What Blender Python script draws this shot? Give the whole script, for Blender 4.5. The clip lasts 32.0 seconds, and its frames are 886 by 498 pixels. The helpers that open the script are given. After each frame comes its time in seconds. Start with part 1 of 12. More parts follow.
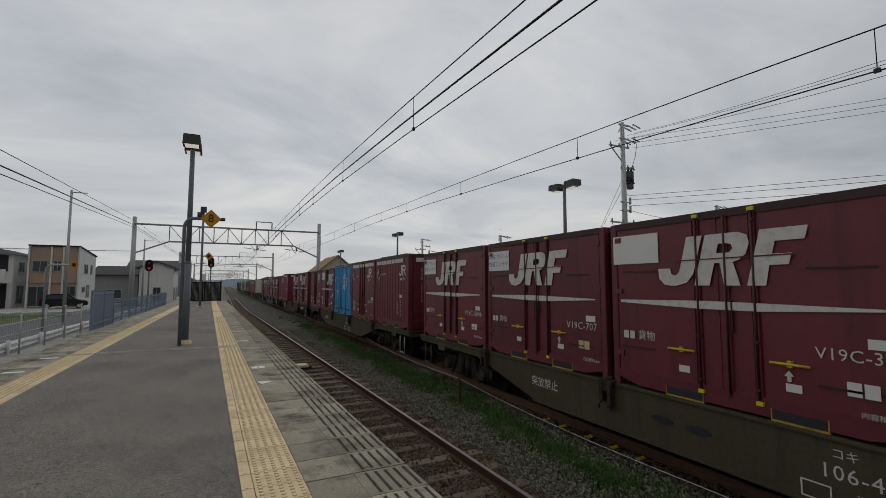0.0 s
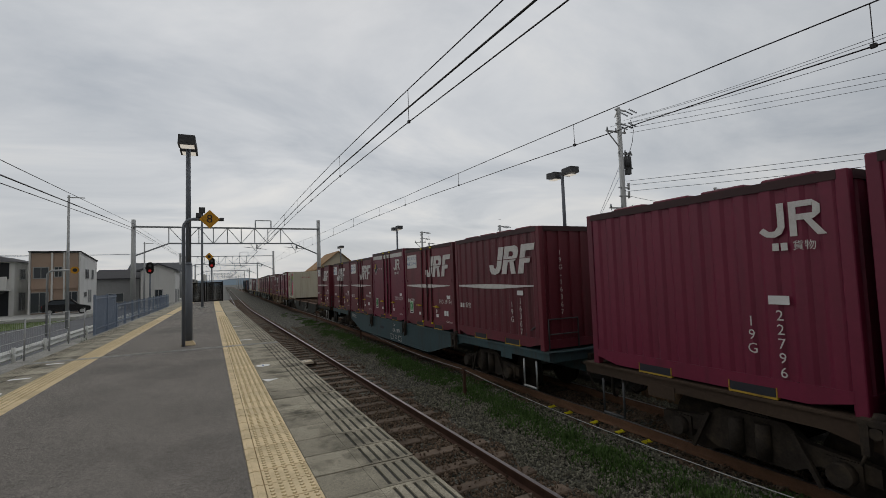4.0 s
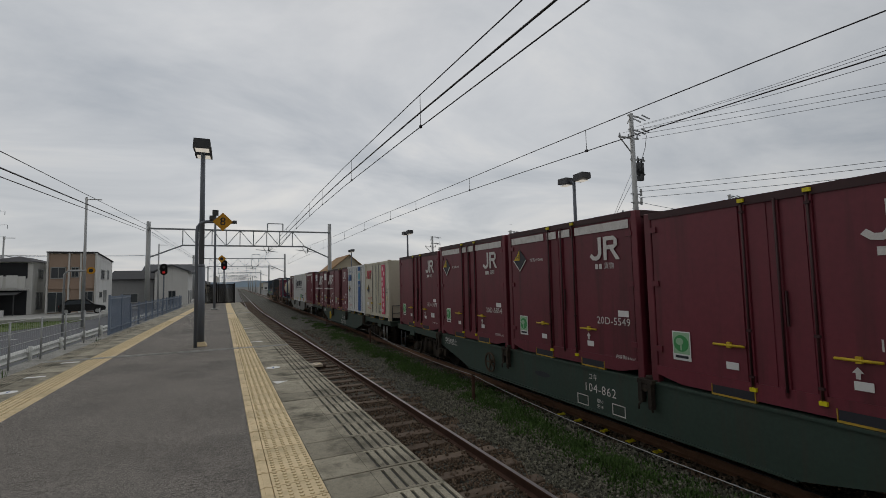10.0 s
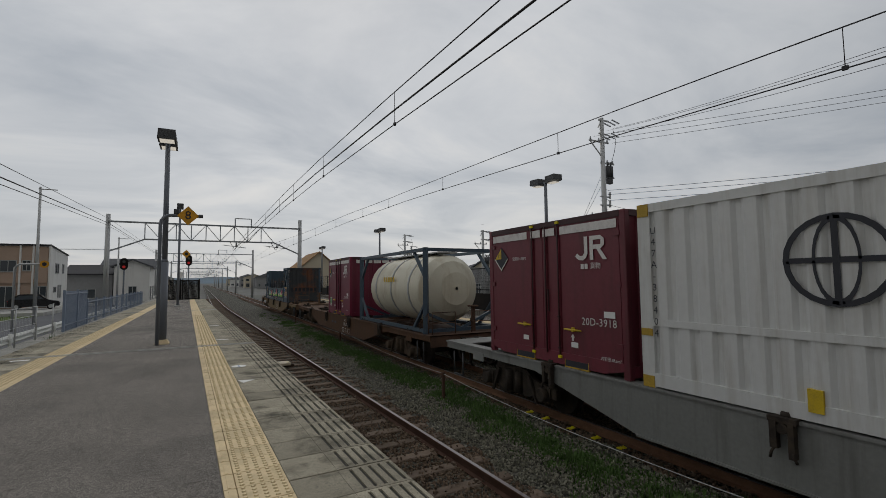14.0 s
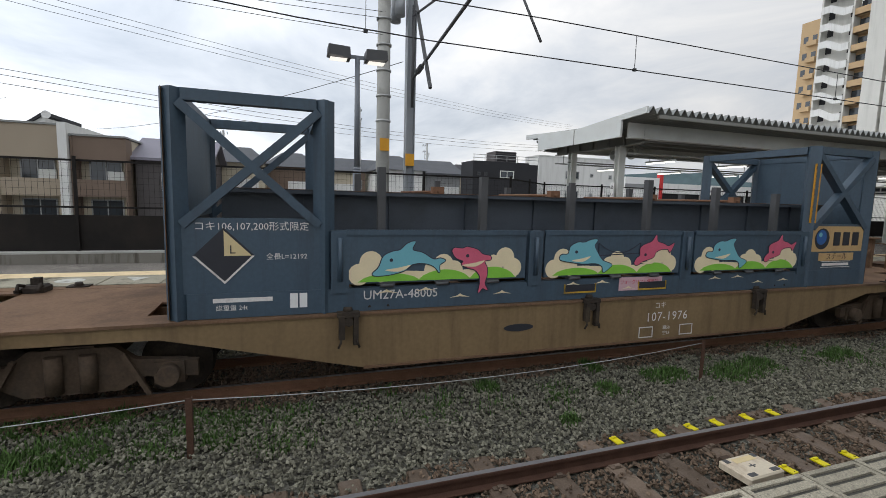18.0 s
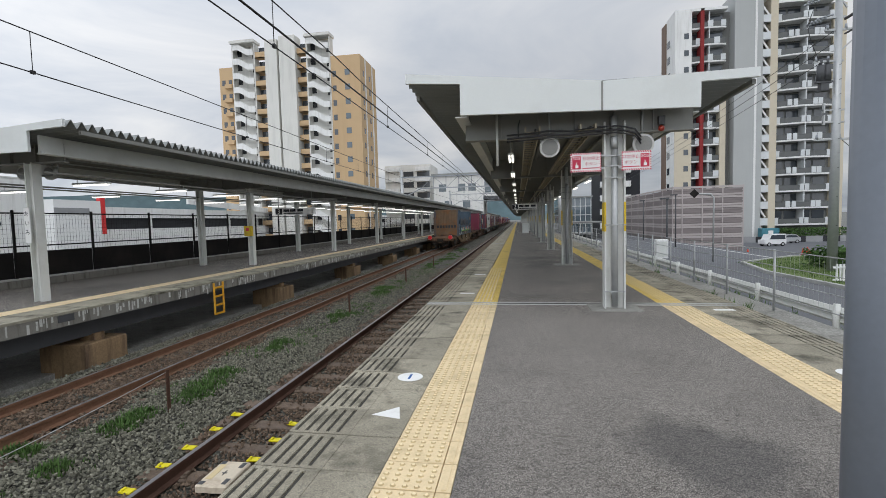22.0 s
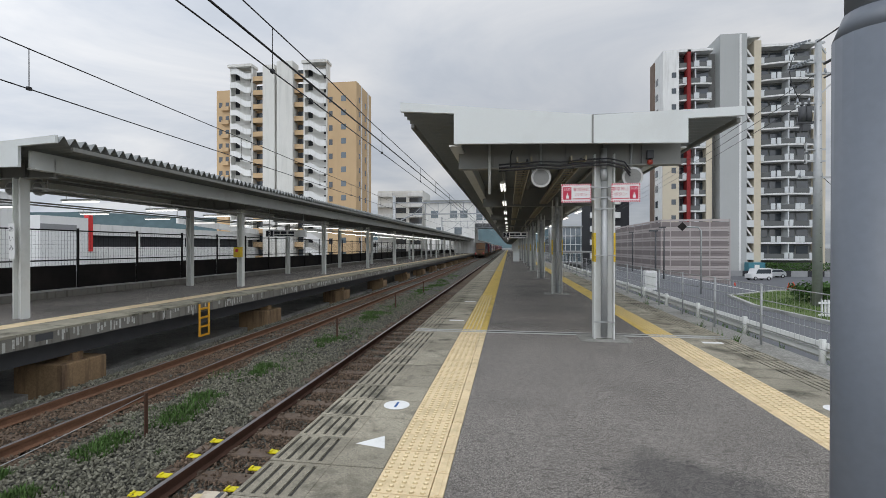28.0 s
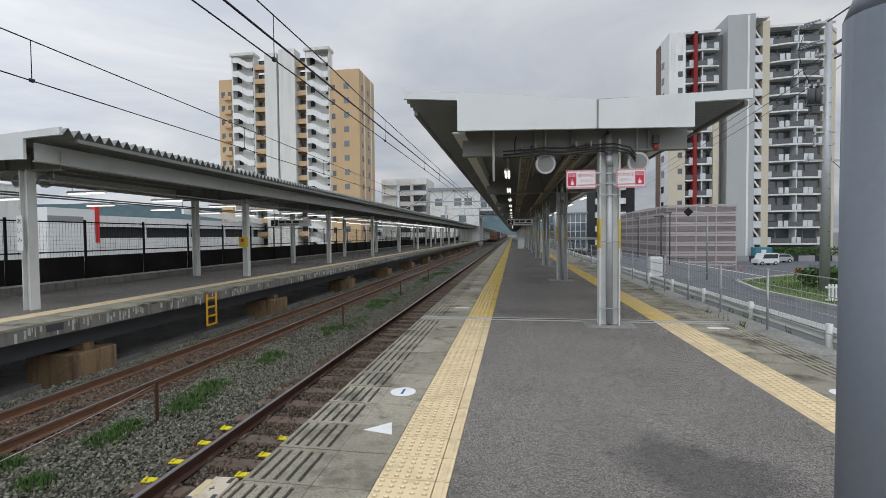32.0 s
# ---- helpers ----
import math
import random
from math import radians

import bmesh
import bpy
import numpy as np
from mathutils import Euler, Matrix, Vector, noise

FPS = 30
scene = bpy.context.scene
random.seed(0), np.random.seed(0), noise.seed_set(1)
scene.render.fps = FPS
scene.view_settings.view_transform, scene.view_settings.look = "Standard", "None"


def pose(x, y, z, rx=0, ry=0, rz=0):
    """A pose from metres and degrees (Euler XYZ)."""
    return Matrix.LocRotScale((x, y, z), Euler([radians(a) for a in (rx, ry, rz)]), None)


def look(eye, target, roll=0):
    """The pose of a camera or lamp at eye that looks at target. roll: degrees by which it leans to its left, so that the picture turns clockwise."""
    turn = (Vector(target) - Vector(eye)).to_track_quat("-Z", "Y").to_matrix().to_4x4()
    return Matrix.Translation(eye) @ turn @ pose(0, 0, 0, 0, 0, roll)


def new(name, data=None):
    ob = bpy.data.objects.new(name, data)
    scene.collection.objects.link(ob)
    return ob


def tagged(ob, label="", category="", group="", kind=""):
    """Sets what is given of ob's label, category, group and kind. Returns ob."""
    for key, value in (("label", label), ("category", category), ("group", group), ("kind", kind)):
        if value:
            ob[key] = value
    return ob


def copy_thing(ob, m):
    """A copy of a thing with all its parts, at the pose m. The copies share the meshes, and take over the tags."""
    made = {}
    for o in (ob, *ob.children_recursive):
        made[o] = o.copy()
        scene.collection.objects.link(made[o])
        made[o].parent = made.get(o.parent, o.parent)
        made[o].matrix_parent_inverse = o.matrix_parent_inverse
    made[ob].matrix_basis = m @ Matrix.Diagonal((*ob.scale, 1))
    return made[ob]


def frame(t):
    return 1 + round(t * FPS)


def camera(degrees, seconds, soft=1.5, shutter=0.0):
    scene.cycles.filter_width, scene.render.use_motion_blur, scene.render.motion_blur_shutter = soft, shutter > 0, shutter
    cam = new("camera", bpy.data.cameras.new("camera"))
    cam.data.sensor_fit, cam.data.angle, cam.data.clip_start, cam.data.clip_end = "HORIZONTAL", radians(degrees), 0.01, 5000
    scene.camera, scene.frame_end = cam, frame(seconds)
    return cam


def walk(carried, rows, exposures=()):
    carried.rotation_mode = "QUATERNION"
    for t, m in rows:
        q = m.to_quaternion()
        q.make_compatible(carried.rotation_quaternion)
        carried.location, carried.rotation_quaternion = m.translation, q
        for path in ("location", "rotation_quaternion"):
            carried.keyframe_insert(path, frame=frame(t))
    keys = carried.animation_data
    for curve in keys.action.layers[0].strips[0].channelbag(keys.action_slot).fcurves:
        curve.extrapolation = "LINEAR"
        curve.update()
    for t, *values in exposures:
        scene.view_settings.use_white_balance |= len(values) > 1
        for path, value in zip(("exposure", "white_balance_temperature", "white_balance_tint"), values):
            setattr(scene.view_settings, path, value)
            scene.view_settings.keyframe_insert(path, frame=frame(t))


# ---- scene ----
cam = camera(88.3, 32.0, soft=0.6)
PATH = [
    (0.0, 0.09, 0.00, 1.62, 94.51, -0.03, -25.72),
    (0.5, 0.09, 0.00, 1.62, 94.54, -0.03, -27.91),
    (1.0, 0.09, 0.00, 1.62, 94.76, -0.57, -32.13),
    (1.5, 0.09, 0.00, 1.62, 94.62, 0.38, -39.52),
    (2.0, 0.09, 0.00, 1.62, 94.14, 0.67, -40.18),
    (2.5, 0.09, 0.00, 1.62, 93.18, 1.60, -36.32),
    (3.0, 0.09, 0.00, 1.62, 93.08, 1.93, -32.75),
    (3.5, 0.09, 0.00, 1.62, 93.10, 1.85, -28.45),
    (4.0, 0.09, 0.00, 1.62, 93.52, 2.01, -25.58),
    (4.5, 0.09, 0.00, 1.62, 93.93, 1.81, -23.54),
    (6.5, 0.09, 0.00, 1.62, 93.97, 1.17, -23.41),
    (7.0, 0.09, 0.00, 1.62, 93.83, 0.65, -24.42),
    (7.5, 0.09, 0.00, 1.62, 93.89, 0.67, -24.53),
    (8.0, 0.09, 0.00, 1.62, 93.94, 0.63, -24.21),
    (8.5, 0.09, 0.00, 1.62, 93.95, 0.68, -23.59),
    (9.0, 0.09, 0.00, 1.62, 94.14, 1.04, -22.67),
    (9.5, 0.09, 0.00, 1.62, 94.17, 1.39, -23.38),
    (10.0, 0.09, 0.00, 1.62, 94.15, 1.30, -24.34),
    (10.5, 0.09, 0.00, 1.62, 94.16, 1.63, -25.24),
    (11.0, 0.09, 0.00, 1.62, 93.73, 1.34, -26.31),
    (11.5, 0.09, 0.00, 1.62, 93.55, 0.75, -26.44),
    (12.0, 0.09, 0.00, 1.62, 93.67, 0.42, -25.90),
    (12.5, 0.09, 0.00, 1.62, 93.75, 0.51, -25.96),
    (13.0, 0.09, 0.00, 1.62, 93.84, 0.66, -26.38),
    (13.5, 0.09, 0.00, 1.62, 94.00, 0.64, -26.86),
    (15.5, 0.09, 0.00, 1.62, 91.49, -0.48, -31.83),
    (16.0, 0.09, 0.00, 1.62, 89.42, -1.58, -32.30),
    (16.5, 0.09, 0.00, 1.62, 88.56, -1.50, -38.54),
    (17.0, -0.02, -0.06, 1.64, 87.60, -2.00, -60.90),
    (17.5, 0.00, 0.05, 1.61, 86.18, 0.14, -78.99),
    (18.0, 0.01, 0.14, 1.56, 83.63, -1.54, -108.97),
    (18.5, 0.05, 0.20, 1.56, 82.47, 2.00, -138.35),
    (19.0, 0.10, 0.10, 1.50, 85.30, 1.00, -156.20),
    (19.5, -0.03, 0.08, 1.60, 85.15, -0.05, -161.09),
    (20.0, -0.10, 0.10, 1.60, 86.60, 0.43, -167.94),
    (20.5, -0.07, 0.00, 1.60, 86.20, 1.89, -170.04),
    (21.0, -0.07, 0.00, 1.60, 86.12, 1.56, -170.72),
    (21.5, -0.07, 0.00, 1.60, 86.34, 1.42, -170.89),
    (22.0, -0.07, 0.00, 1.60, 86.49, 1.44, -170.70),
    (22.5, -0.07, 0.00, 1.60, 86.92, 1.11, -171.08),
    (23.0, -0.07, 0.00, 1.60, 87.08, 0.70, -171.39),
    (23.5, -0.07, 0.00, 1.60, 87.08, 0.17, -171.18),
    (24.0, -0.07, 0.00, 1.60, 86.40, 0.12, -170.89),
    (24.5, -0.07, 0.00, 1.60, 86.96, 0.13, -171.18),
    (25.0, -0.07, 0.00, 1.60, 87.14, 0.45, -171.17),
    (25.5, -0.07, 0.00, 1.60, 87.13, 0.45, -171.33),
    (26.0, -0.07, 0.00, 1.60, 87.11, 0.28, -171.13),
    (26.5, -0.07, 0.00, 1.60, 88.57, -0.28, -171.39),
    (28.5, -0.07, 0.00, 1.60, 89.79, 0.03, -171.88),
    (29.0, -0.07, 0.00, 1.60, 89.64, -0.04, -171.84),
    (29.5, -0.07, 0.00, 1.60, 89.17, -0.09, -172.22),
    (30.0, -0.07, 0.00, 1.60, 88.61, 0.12, -171.82),
    (30.5, -0.07, 0.00, 1.60, 88.59, 0.63, -171.68),
    (31.0, -0.07, 0.00, 1.60, 88.64, 0.59, -171.51),
    (31.5, -0.07, 0.00, 1.60, 88.50, 0.62, -171.36),
    (32.0, -0.07, 0.00, 1.60, 88.25, 0.53, -171.24),
]
EXPOSURES = [(0.0, -1.22, 7250, 10), (4.5, -1.14, 7250, 10), (6.5, -1.22, 7250, 10), (13.5, -1.22, 7250, 10), (15.5, -1.12, 7250, 10), (16.5, -1.0, 7150, 10), (17.0, -0.75, 7000, 10), (18.0, -0.05, 6950, 10), (19.0, 0.28, 7000, 10), (20.5, 0.08, 6800, 10), (26.5, 0.0, 6750, 10), (32.0, -0.08, 6700, 10)]
walk(cam, [(t, pose(x, y, z, a, b, c)) for t, x, y, z, a, b, c in PATH], EXPOSURES)

# ---- light ----
SUN_EL, SUN_AZ = radians(42), radians(14)


def make_world():
    w = bpy.data.worlds.new("overcast_sky")
    scene.world = w
    w.use_nodes = True
    nt = w.node_tree
    N, L = nt.nodes, nt.links
    N.clear()
    out, bg = N.new("ShaderNodeOutputWorld"), N.new("ShaderNodeBackground")
    sky = N.new("ShaderNodeTexSky")
    sky.sky_type, sky.sun_disc = "NISHITA", False
    sky.sun_elevation, sky.sun_rotation = SUN_EL, SUN_AZ
    tc = N.new("ShaderNodeTexCoord")
    sep, com = N.new("ShaderNodeSeparateXYZ"), N.new("ShaderNodeCombineXYZ")
    L.new(tc.outputs["Generated"], sep.inputs[0])
    # a flat cloud layer: direction divided by height
    up = N.new("ShaderNodeMath"); up.operation = "ADD"; up.inputs[1].default_value = 0.16
    ab = N.new("ShaderNodeMath"); ab.operation = "MAXIMUM"; ab.inputs[1].default_value = 0.0
    L.new(sep.outputs[2], ab.inputs[0]); L.new(ab.outputs[0], up.inputs[0])
    for i in (0, 1):
        dv = N.new("ShaderNodeMath"); dv.operation = "DIVIDE"
        L.new(sep.outputs[i], dv.inputs[0]); L.new(up.outputs[0], dv.inputs[1]); L.new(dv.outputs[0], com.inputs[i])
    n1, n2 = N.new("ShaderNodeTexNoise"), N.new("ShaderNodeTexNoise")
    n1.inputs["Scale"].default_value, n1.inputs["Detail"].default_value, n1.inputs["Roughness"].default_value = 0.95, 8, 0.58
    n1.inputs["Distortion"].default_value = 0.5
    n2.inputs["Scale"].default_value, n2.inputs["Detail"].default_value = 0.22, 3
    mp = N.new("ShaderNodeMapping"); mp.inputs["Scale"].default_value = (0.75, 1.05, 1); mp.inputs["Rotation"].default_value = (0, 0, 0.5)
    L.new(com.outputs[0], mp.inputs[0])
    L.new(mp.outputs[0], n1.inputs["Vector"]); L.new(mp.outputs[0], n2.inputs["Vector"])
    ad = N.new("ShaderNodeMath"); ad.operation = "MULTIPLY_ADD"; ad.inputs[1].default_value = 0.55
    sc = N.new("ShaderNodeMath"); sc.operation = "MULTIPLY"; sc.inputs[1].default_value = 0.45
    L.new(n2.outputs[0], sc.inputs[0]); L.new(n1.outputs[0], ad.inputs[0]); L.new(sc.outputs[0], ad.inputs[2])
    ramp = N.new("ShaderNodeValToRGB")
    e = ramp.color_ramp.elements
    e[0].position, e[0].color = 0.36, (0.45, 0.52, 0.63, 1)
    e[1].position, e[1].color = 0.62, (0.94, 0.97, 1.02, 1)
    m = e.new(0.49); m.color = (0.67, 0.735, 0.84, 1)
    L.new(ad.outputs[0], ramp.inputs[0])
    mix = N.new("ShaderNodeMix"); mix.data_type = "RGBA"
    dim = N.new("ShaderNodeVectorMath"); dim.operation = "SCALE"; dim.inputs["Scale"].default_value = 0.1
    L.new(sky.outputs[0], dim.inputs[0])
    mix.inputs["Factor"].default_value = 0.93
    L.new(dim.outputs[0], mix.inputs["A"]); L.new(ramp.outputs[0], mix.inputs["B"])
    # the cloud is thinner, so brighter, towards the sun
    dt = N.new("ShaderNodeVectorMath"); dt.operation = "DOT_PRODUCT"
    dt.inputs[1].default_value = (math.sin(SUN_AZ) * math.cos(SUN_EL), math.cos(SUN_AZ) * math.cos(SUN_EL), math.sin(SUN_EL))
    L.new(tc.outputs["Generated"], dt.inputs[0])
    gl = N.new("ShaderNodeMapRange"); gl.inputs[1].default_value, gl.inputs[2].default_value = -1.0, 1.0
    gl.inputs[3].default_value, gl.inputs[4].default_value = 0.36, 2.2
    L.new(dt.outputs["Value"], gl.inputs[0])
    lit = N.new("ShaderNodeVectorMath"); lit.operation = "SCALE"
    L.new(mix.outputs["Result"], lit.inputs[0]); L.new(gl.outputs[0], lit.inputs["Scale"])
    L.new(lit.outputs[0], bg.inputs[0])
    bg.inputs[1].default_value = 0.9
    L.new(bg.outputs[0], out.inputs[0])


make_world()
sun = new("sun", bpy.data.lights.new("sun", "SUN"))
sun.data.energy, sun.data.angle, sun.data.color = 0.5, radians(25), (1.0, 0.97, 0.92)
sun.matrix_world = look((0, 0, 60), (-60 * math.sin(SUN_AZ) / math.tan(SUN_EL), -60 * math.cos(SUN_AZ) / math.tan(SUN_EL), 0))


# ---- materials ----
MATS = {}


def mat(name, color, rough=0.7, metal=0.0, var=0.12, scale=3.0, fine=60.0, bump=0.15, stain=None, stain_amt=0.0, stain_scale=1.2, streak=False, rand=0.0, emit=0.0, spec=None, island=0.0, speck=None, speck_scale=140.0, speck_at=0.54):
    """A painted, mineral or metal surface: colour varied at two scales, stains of their own shape, fine relief."""
    m = bpy.data.materials.new(name)
    m.use_nodes = True
    nt = m.node_tree
    N, L = nt.nodes, nt.links
    if spec is None and rough >= 0.7:
        spec = 0.2      # dust and grime kill the gloss
    b = N["Principled BSDF"]
    b.inputs["Roughness"].default_value, b.inputs["Metallic"].default_value = rough, metal
    if spec is not None:
        b.inputs["Specular IOR Level"].default_value = spec
    tc = N.new("ShaderNodeTexCoord")
    n1, n2 = N.new("ShaderNodeTexNoise"), N.new("ShaderNodeTexNoise")
    n1.inputs["Scale"].default_value, n1.inputs["Detail"].default_value = scale, 4
    n2.inputs["Scale"].default_value, n2.inputs["Detail"].default_value = fine, 3
    place = tc.outputs["Object"]
    if rand:
        shift = N.new("ShaderNodeVectorMath"); shift.operation = "MULTIPLY_ADD"
        L.new(N.new("ShaderNodeObjectInfo").outputs["Random"], shift.inputs[0])
        shift.inputs[1].default_value = (37.0, 91.0, 53.0)
        L.new(place, shift.inputs[2]); place = shift.outputs[0]
    for n in (n1, n2):
        L.new(place, n.inputs["Vector"])
    add = N.new("ShaderNodeMath"); add.operation = "MULTIPLY_ADD"; add.inputs[1].default_value = 0.5
    half = N.new("ShaderNodeMath"); half.operation = "MULTIPLY"; half.inputs[1].default_value = 0.5
    L.new(n2.outputs[0], half.inputs[0]); L.new(n1.outputs[0], add.inputs[0]); L.new(half.outputs[0], add.inputs[2])
    mr = N.new("ShaderNodeMapRange")
    mr.inputs[1].default_value, mr.inputs[2].default_value = 0.3, 0.7
    mr.inputs[3].default_value, mr.inputs[4].default_value = 1 - var, 1 + var
    L.new(add.outputs[0], mr.inputs[0])
    val = mr.outputs[0]
    if rand or island:
        src = N.new("ShaderNodeObjectInfo").outputs["Random"] if rand else N.new("ShaderNodeNewGeometry").outputs["Random Per Island"]
        a = rand or island
        r = N.new("ShaderNodeMapRange"); r.inputs[3].default_value, r.inputs[4].default_value = 1 - a, 1 + a
        L.new(src, r.inputs[0])
        mu = N.new("ShaderNodeMath"); mu.operation = "MULTIPLY"
        L.new(val, mu.inputs[0]); L.new(r.outputs[0], mu.inputs[1]); val = mu.outputs[0]
    base = N.new("ShaderNodeVectorMath"); base.operation = "SCALE"
    base.inputs[0].default_value = color[:3]
    L.new(val, base.inputs["Scale"])
    col = base.outputs[0]
    if stain is not None:
        n3 = N.new("ShaderNodeTexNoise"); n3.inputs["Scale"].default_value, n3.inputs["Detail"].default_value = stain_scale, 6
        n3.inputs["Roughness"].default_value = 0.65
        if streak:
            mp = N.new("ShaderNodeMapping"); mp.inputs["Scale"].default_value = (4, 4, 0.35)
            L.new(place, mp.inputs[0]); L.new(mp.outputs[0], n3.inputs["Vector"])
        else:
            L.new(place, n3.inputs["Vector"])
        rp = N.new("ShaderNodeMapRange"); rp.inputs[1].default_value, rp.inputs[2].default_value = 0.5, 0.68
        rp.inputs[4].default_value = stain_amt
        L.new(n3.outputs[0], rp.inputs[0])
        mx = N.new("ShaderNodeMix"); mx.data_type = "RGBA"
        L.new(rp.outputs[0], mx.inputs["Factor"]); L.new(col, mx.inputs["A"]); mx.inputs["B"].default_value = (*stain, 1)
        col = mx.outputs["Result"]
    if speck is not None:
        n4 = N.new("ShaderNodeTexNoise"); n4.inputs["Scale"].default_value, n4.inputs["Detail"].default_value = speck_scale, 2
        L.new(place, n4.inputs["Vector"])
        r4 = N.new("ShaderNodeMapRange"); r4.inputs[1].default_value, r4.inputs[2].default_value = speck_at, speck_at + 0.09
        L.new(n4.outputs[0], r4.inputs[0])
        m4 = N.new("ShaderNodeMix"); m4.data_type = "RGBA"; m4.inputs["B"].default_value = (*speck, 1)
        L.new(r4.outputs[0], m4.inputs["Factor"]); L.new(col, m4.inputs["A"])
        col = m4.outputs["Result"]
    L.new(col, b.inputs["Base Color"])
    if bump:
        bp = N.new("ShaderNodeBump"); bp.inputs["Strength"].default_value, bp.inputs["Distance"].default_value = bump, 0.01
        L.new(n2.outputs[0], bp.inputs["Height"]); L.new(bp.outputs[0], b.inputs["Normal"])
    if emit:
        b.inputs["Emission Color"].default_value = (*color[:3], 1)
        b.inputs["Emission Strength"].default_value = emit
    MATS[name] = m
    return m


asphalt = mat("asphalt", (0.193, 0.177, 0.159), 0.92, var=0.2, scale=0.8, fine=200, bump=0.8, stain=(0.07, 0.066, 0.064), stain_amt=0.55, stain_scale=0.35, speck=(0.092, 0.084, 0.077), speck_scale=42, speck_at=0.6)


def damp_spot(m, place, size):
    """A dark damp stain of uneven outline in a surface."""
    N, L = m.node_tree.nodes, m.node_tree.links
    b = N["Principled BSDF"]
    old = b.inputs["Base Color"].links[0].from_socket
    tc, nz = N.new("ShaderNodeTexCoord"), N.new("ShaderNodeTexNoise")
    nz.inputs["Scale"].default_value, nz.inputs["Detail"].default_value = 2.2, 5
    L.new(tc.outputs["Object"], nz.inputs["Vector"])
    ds = N.new("ShaderNodeVectorMath"); ds.operation = "DISTANCE"; ds.inputs[1].default_value = place
    L.new(tc.outputs["Object"], ds.inputs[0])
    ad = N.new("ShaderNodeMath"); ad.operation = "MULTIPLY_ADD"; ad.inputs[1].default_value = 1.1 * size
    L.new(nz.outputs[0], ad.inputs[0]); L.new(ds.outputs["Value"], ad.inputs[2])
    mr = N.new("ShaderNodeMapRange"); mr.inputs[1].default_value, mr.inputs[2].default_value = 0.98 * size, 1.35 * size
    mr.inputs[3].default_value, mr.inputs[4].default_value = 0.5, 0.0
    L.new(ad.outputs[0], mr.inputs[0])
    mx = N.new("ShaderNodeMix"); mx.data_type = "RGBA"; mx.inputs["B"].default_value = (0.05, 0.05, 0.052, 1)
    L.new(mr.outputs[0], mx.inputs["Factor"]); L.new(old, mx.inputs["A"])
    L.new(mx.outputs["Result"], b.inputs["Base Color"])


def scuffs(m, colour, amount):
    """Short dark scuffs lying across the platform."""
    N, L = m.node_tree.nodes, m.node_tree.links
    b = N["Principled BSDF"]
    old = b.inputs["Base Color"].links[0].from_socket
    tc, mp, nz = N.new("ShaderNodeTexCoord"), N.new("ShaderNodeMapping"), N.new("ShaderNodeTexNoise")
    mp.inputs["Scale"].default_value = (7.0, 30.0, 1.0)
    nz.inputs["Scale"].default_value, nz.inputs["Detail"].default_value = 1.0, 6
    L.new(tc.outputs["Object"], mp.inputs[0]); L.new(mp.outputs[0], nz.inputs["Vector"])
    mr = N.new("ShaderNodeMapRange"); mr.inputs[1].default_value, mr.inputs[2].default_value = 0.61, 0.68
    mr.inputs[4].default_value = amount
    L.new(nz.outputs[0], mr.inputs[0])
    mx = N.new("ShaderNodeMix"); mx.data_type = "RGBA"; mx.inputs["B"].default_value = (*colour, 1)
    L.new(mr.outputs[0], mx.inputs["Factor"]); L.new(old, mx.inputs["A"])
    L.new(mx.outputs["Result"], b.inputs["Base Color"])


def grains(m, scale, lo, hi):
    """Single grains, each of its own brightness, in a stony surface."""
    N, L = m.node_tree.nodes, m.node_tree.links
    b = N["Principled BSDF"]
    old = b.inputs["Base Color"].links[0].from_socket
    tc, vo, sp = N.new("ShaderNodeTexCoord"), N.new("ShaderNodeTexVoronoi"), N.new("ShaderNodeSeparateColor")
    vo.inputs["Scale"].default_value = scale
    L.new(tc.outputs["Object"], vo.inputs["Vector"]); L.new(vo.outputs["Color"], sp.inputs[0])
    pw = N.new("ShaderNodeMath"); pw.operation = "POWER"; pw.inputs[1].default_value = 1.6
    L.new(sp.outputs[0], pw.inputs[0])
    mr = N.new("ShaderNodeMapRange"); mr.inputs[3].default_value, mr.inputs[4].default_value = lo, hi
    L.new(pw.outputs[0], mr.inputs[0])
    sc = N.new("ShaderNodeVectorMath"); sc.operation = "SCALE"
    L.new(old, sc.inputs[0]); L.new(mr.outputs[0], sc.inputs["Scale"])
    L.new(sc.outputs[0], b.inputs["Base Color"])


grains(asphalt, 210, 0.35, 2.5)
scuffs(asphalt, (0.05, 0.04, 0.034), 0.6)
damp_spot(asphalt, (-1.34, -3.2, 0.0), 0.75)
road_asphalt = mat("road_asphalt", (0.13, 0.135, 0.145), 0.9, var=0.15, scale=0.4, fine=120, bump=0.3)
concrete = mat("concrete", (0.30, 0.295, 0.27), 0.9, var=0.2, scale=1.5, fine=90, bump=0.35, stain=(0.13, 0.125, 0.11), stain_amt=0.75, stain_scale=1.1)
slab_concrete = mat("slab_concrete", (0.345, 0.315, 0.245), 0.9, var=0.26, scale=2.6, fine=110, bump=0.35, stain=(0.075, 0.07, 0.053), stain_amt=0.9, stain_scale=2.3, rand=0.2, speck=(0.2, 0.185, 0.15), speck_scale=60, speck_at=0.58)
groove_dark = mat("groove_dark", (0.07, 0.068, 0.06), 0.95, var=0.25, scale=6)
pale_concrete = mat("pale_concrete", (0.42, 0.42, 0.40), 0.88, var=0.15, scale=1.2, stain=(0.2, 0.2, 0.18), stain_amt=0.6, stain_scale=0.9)
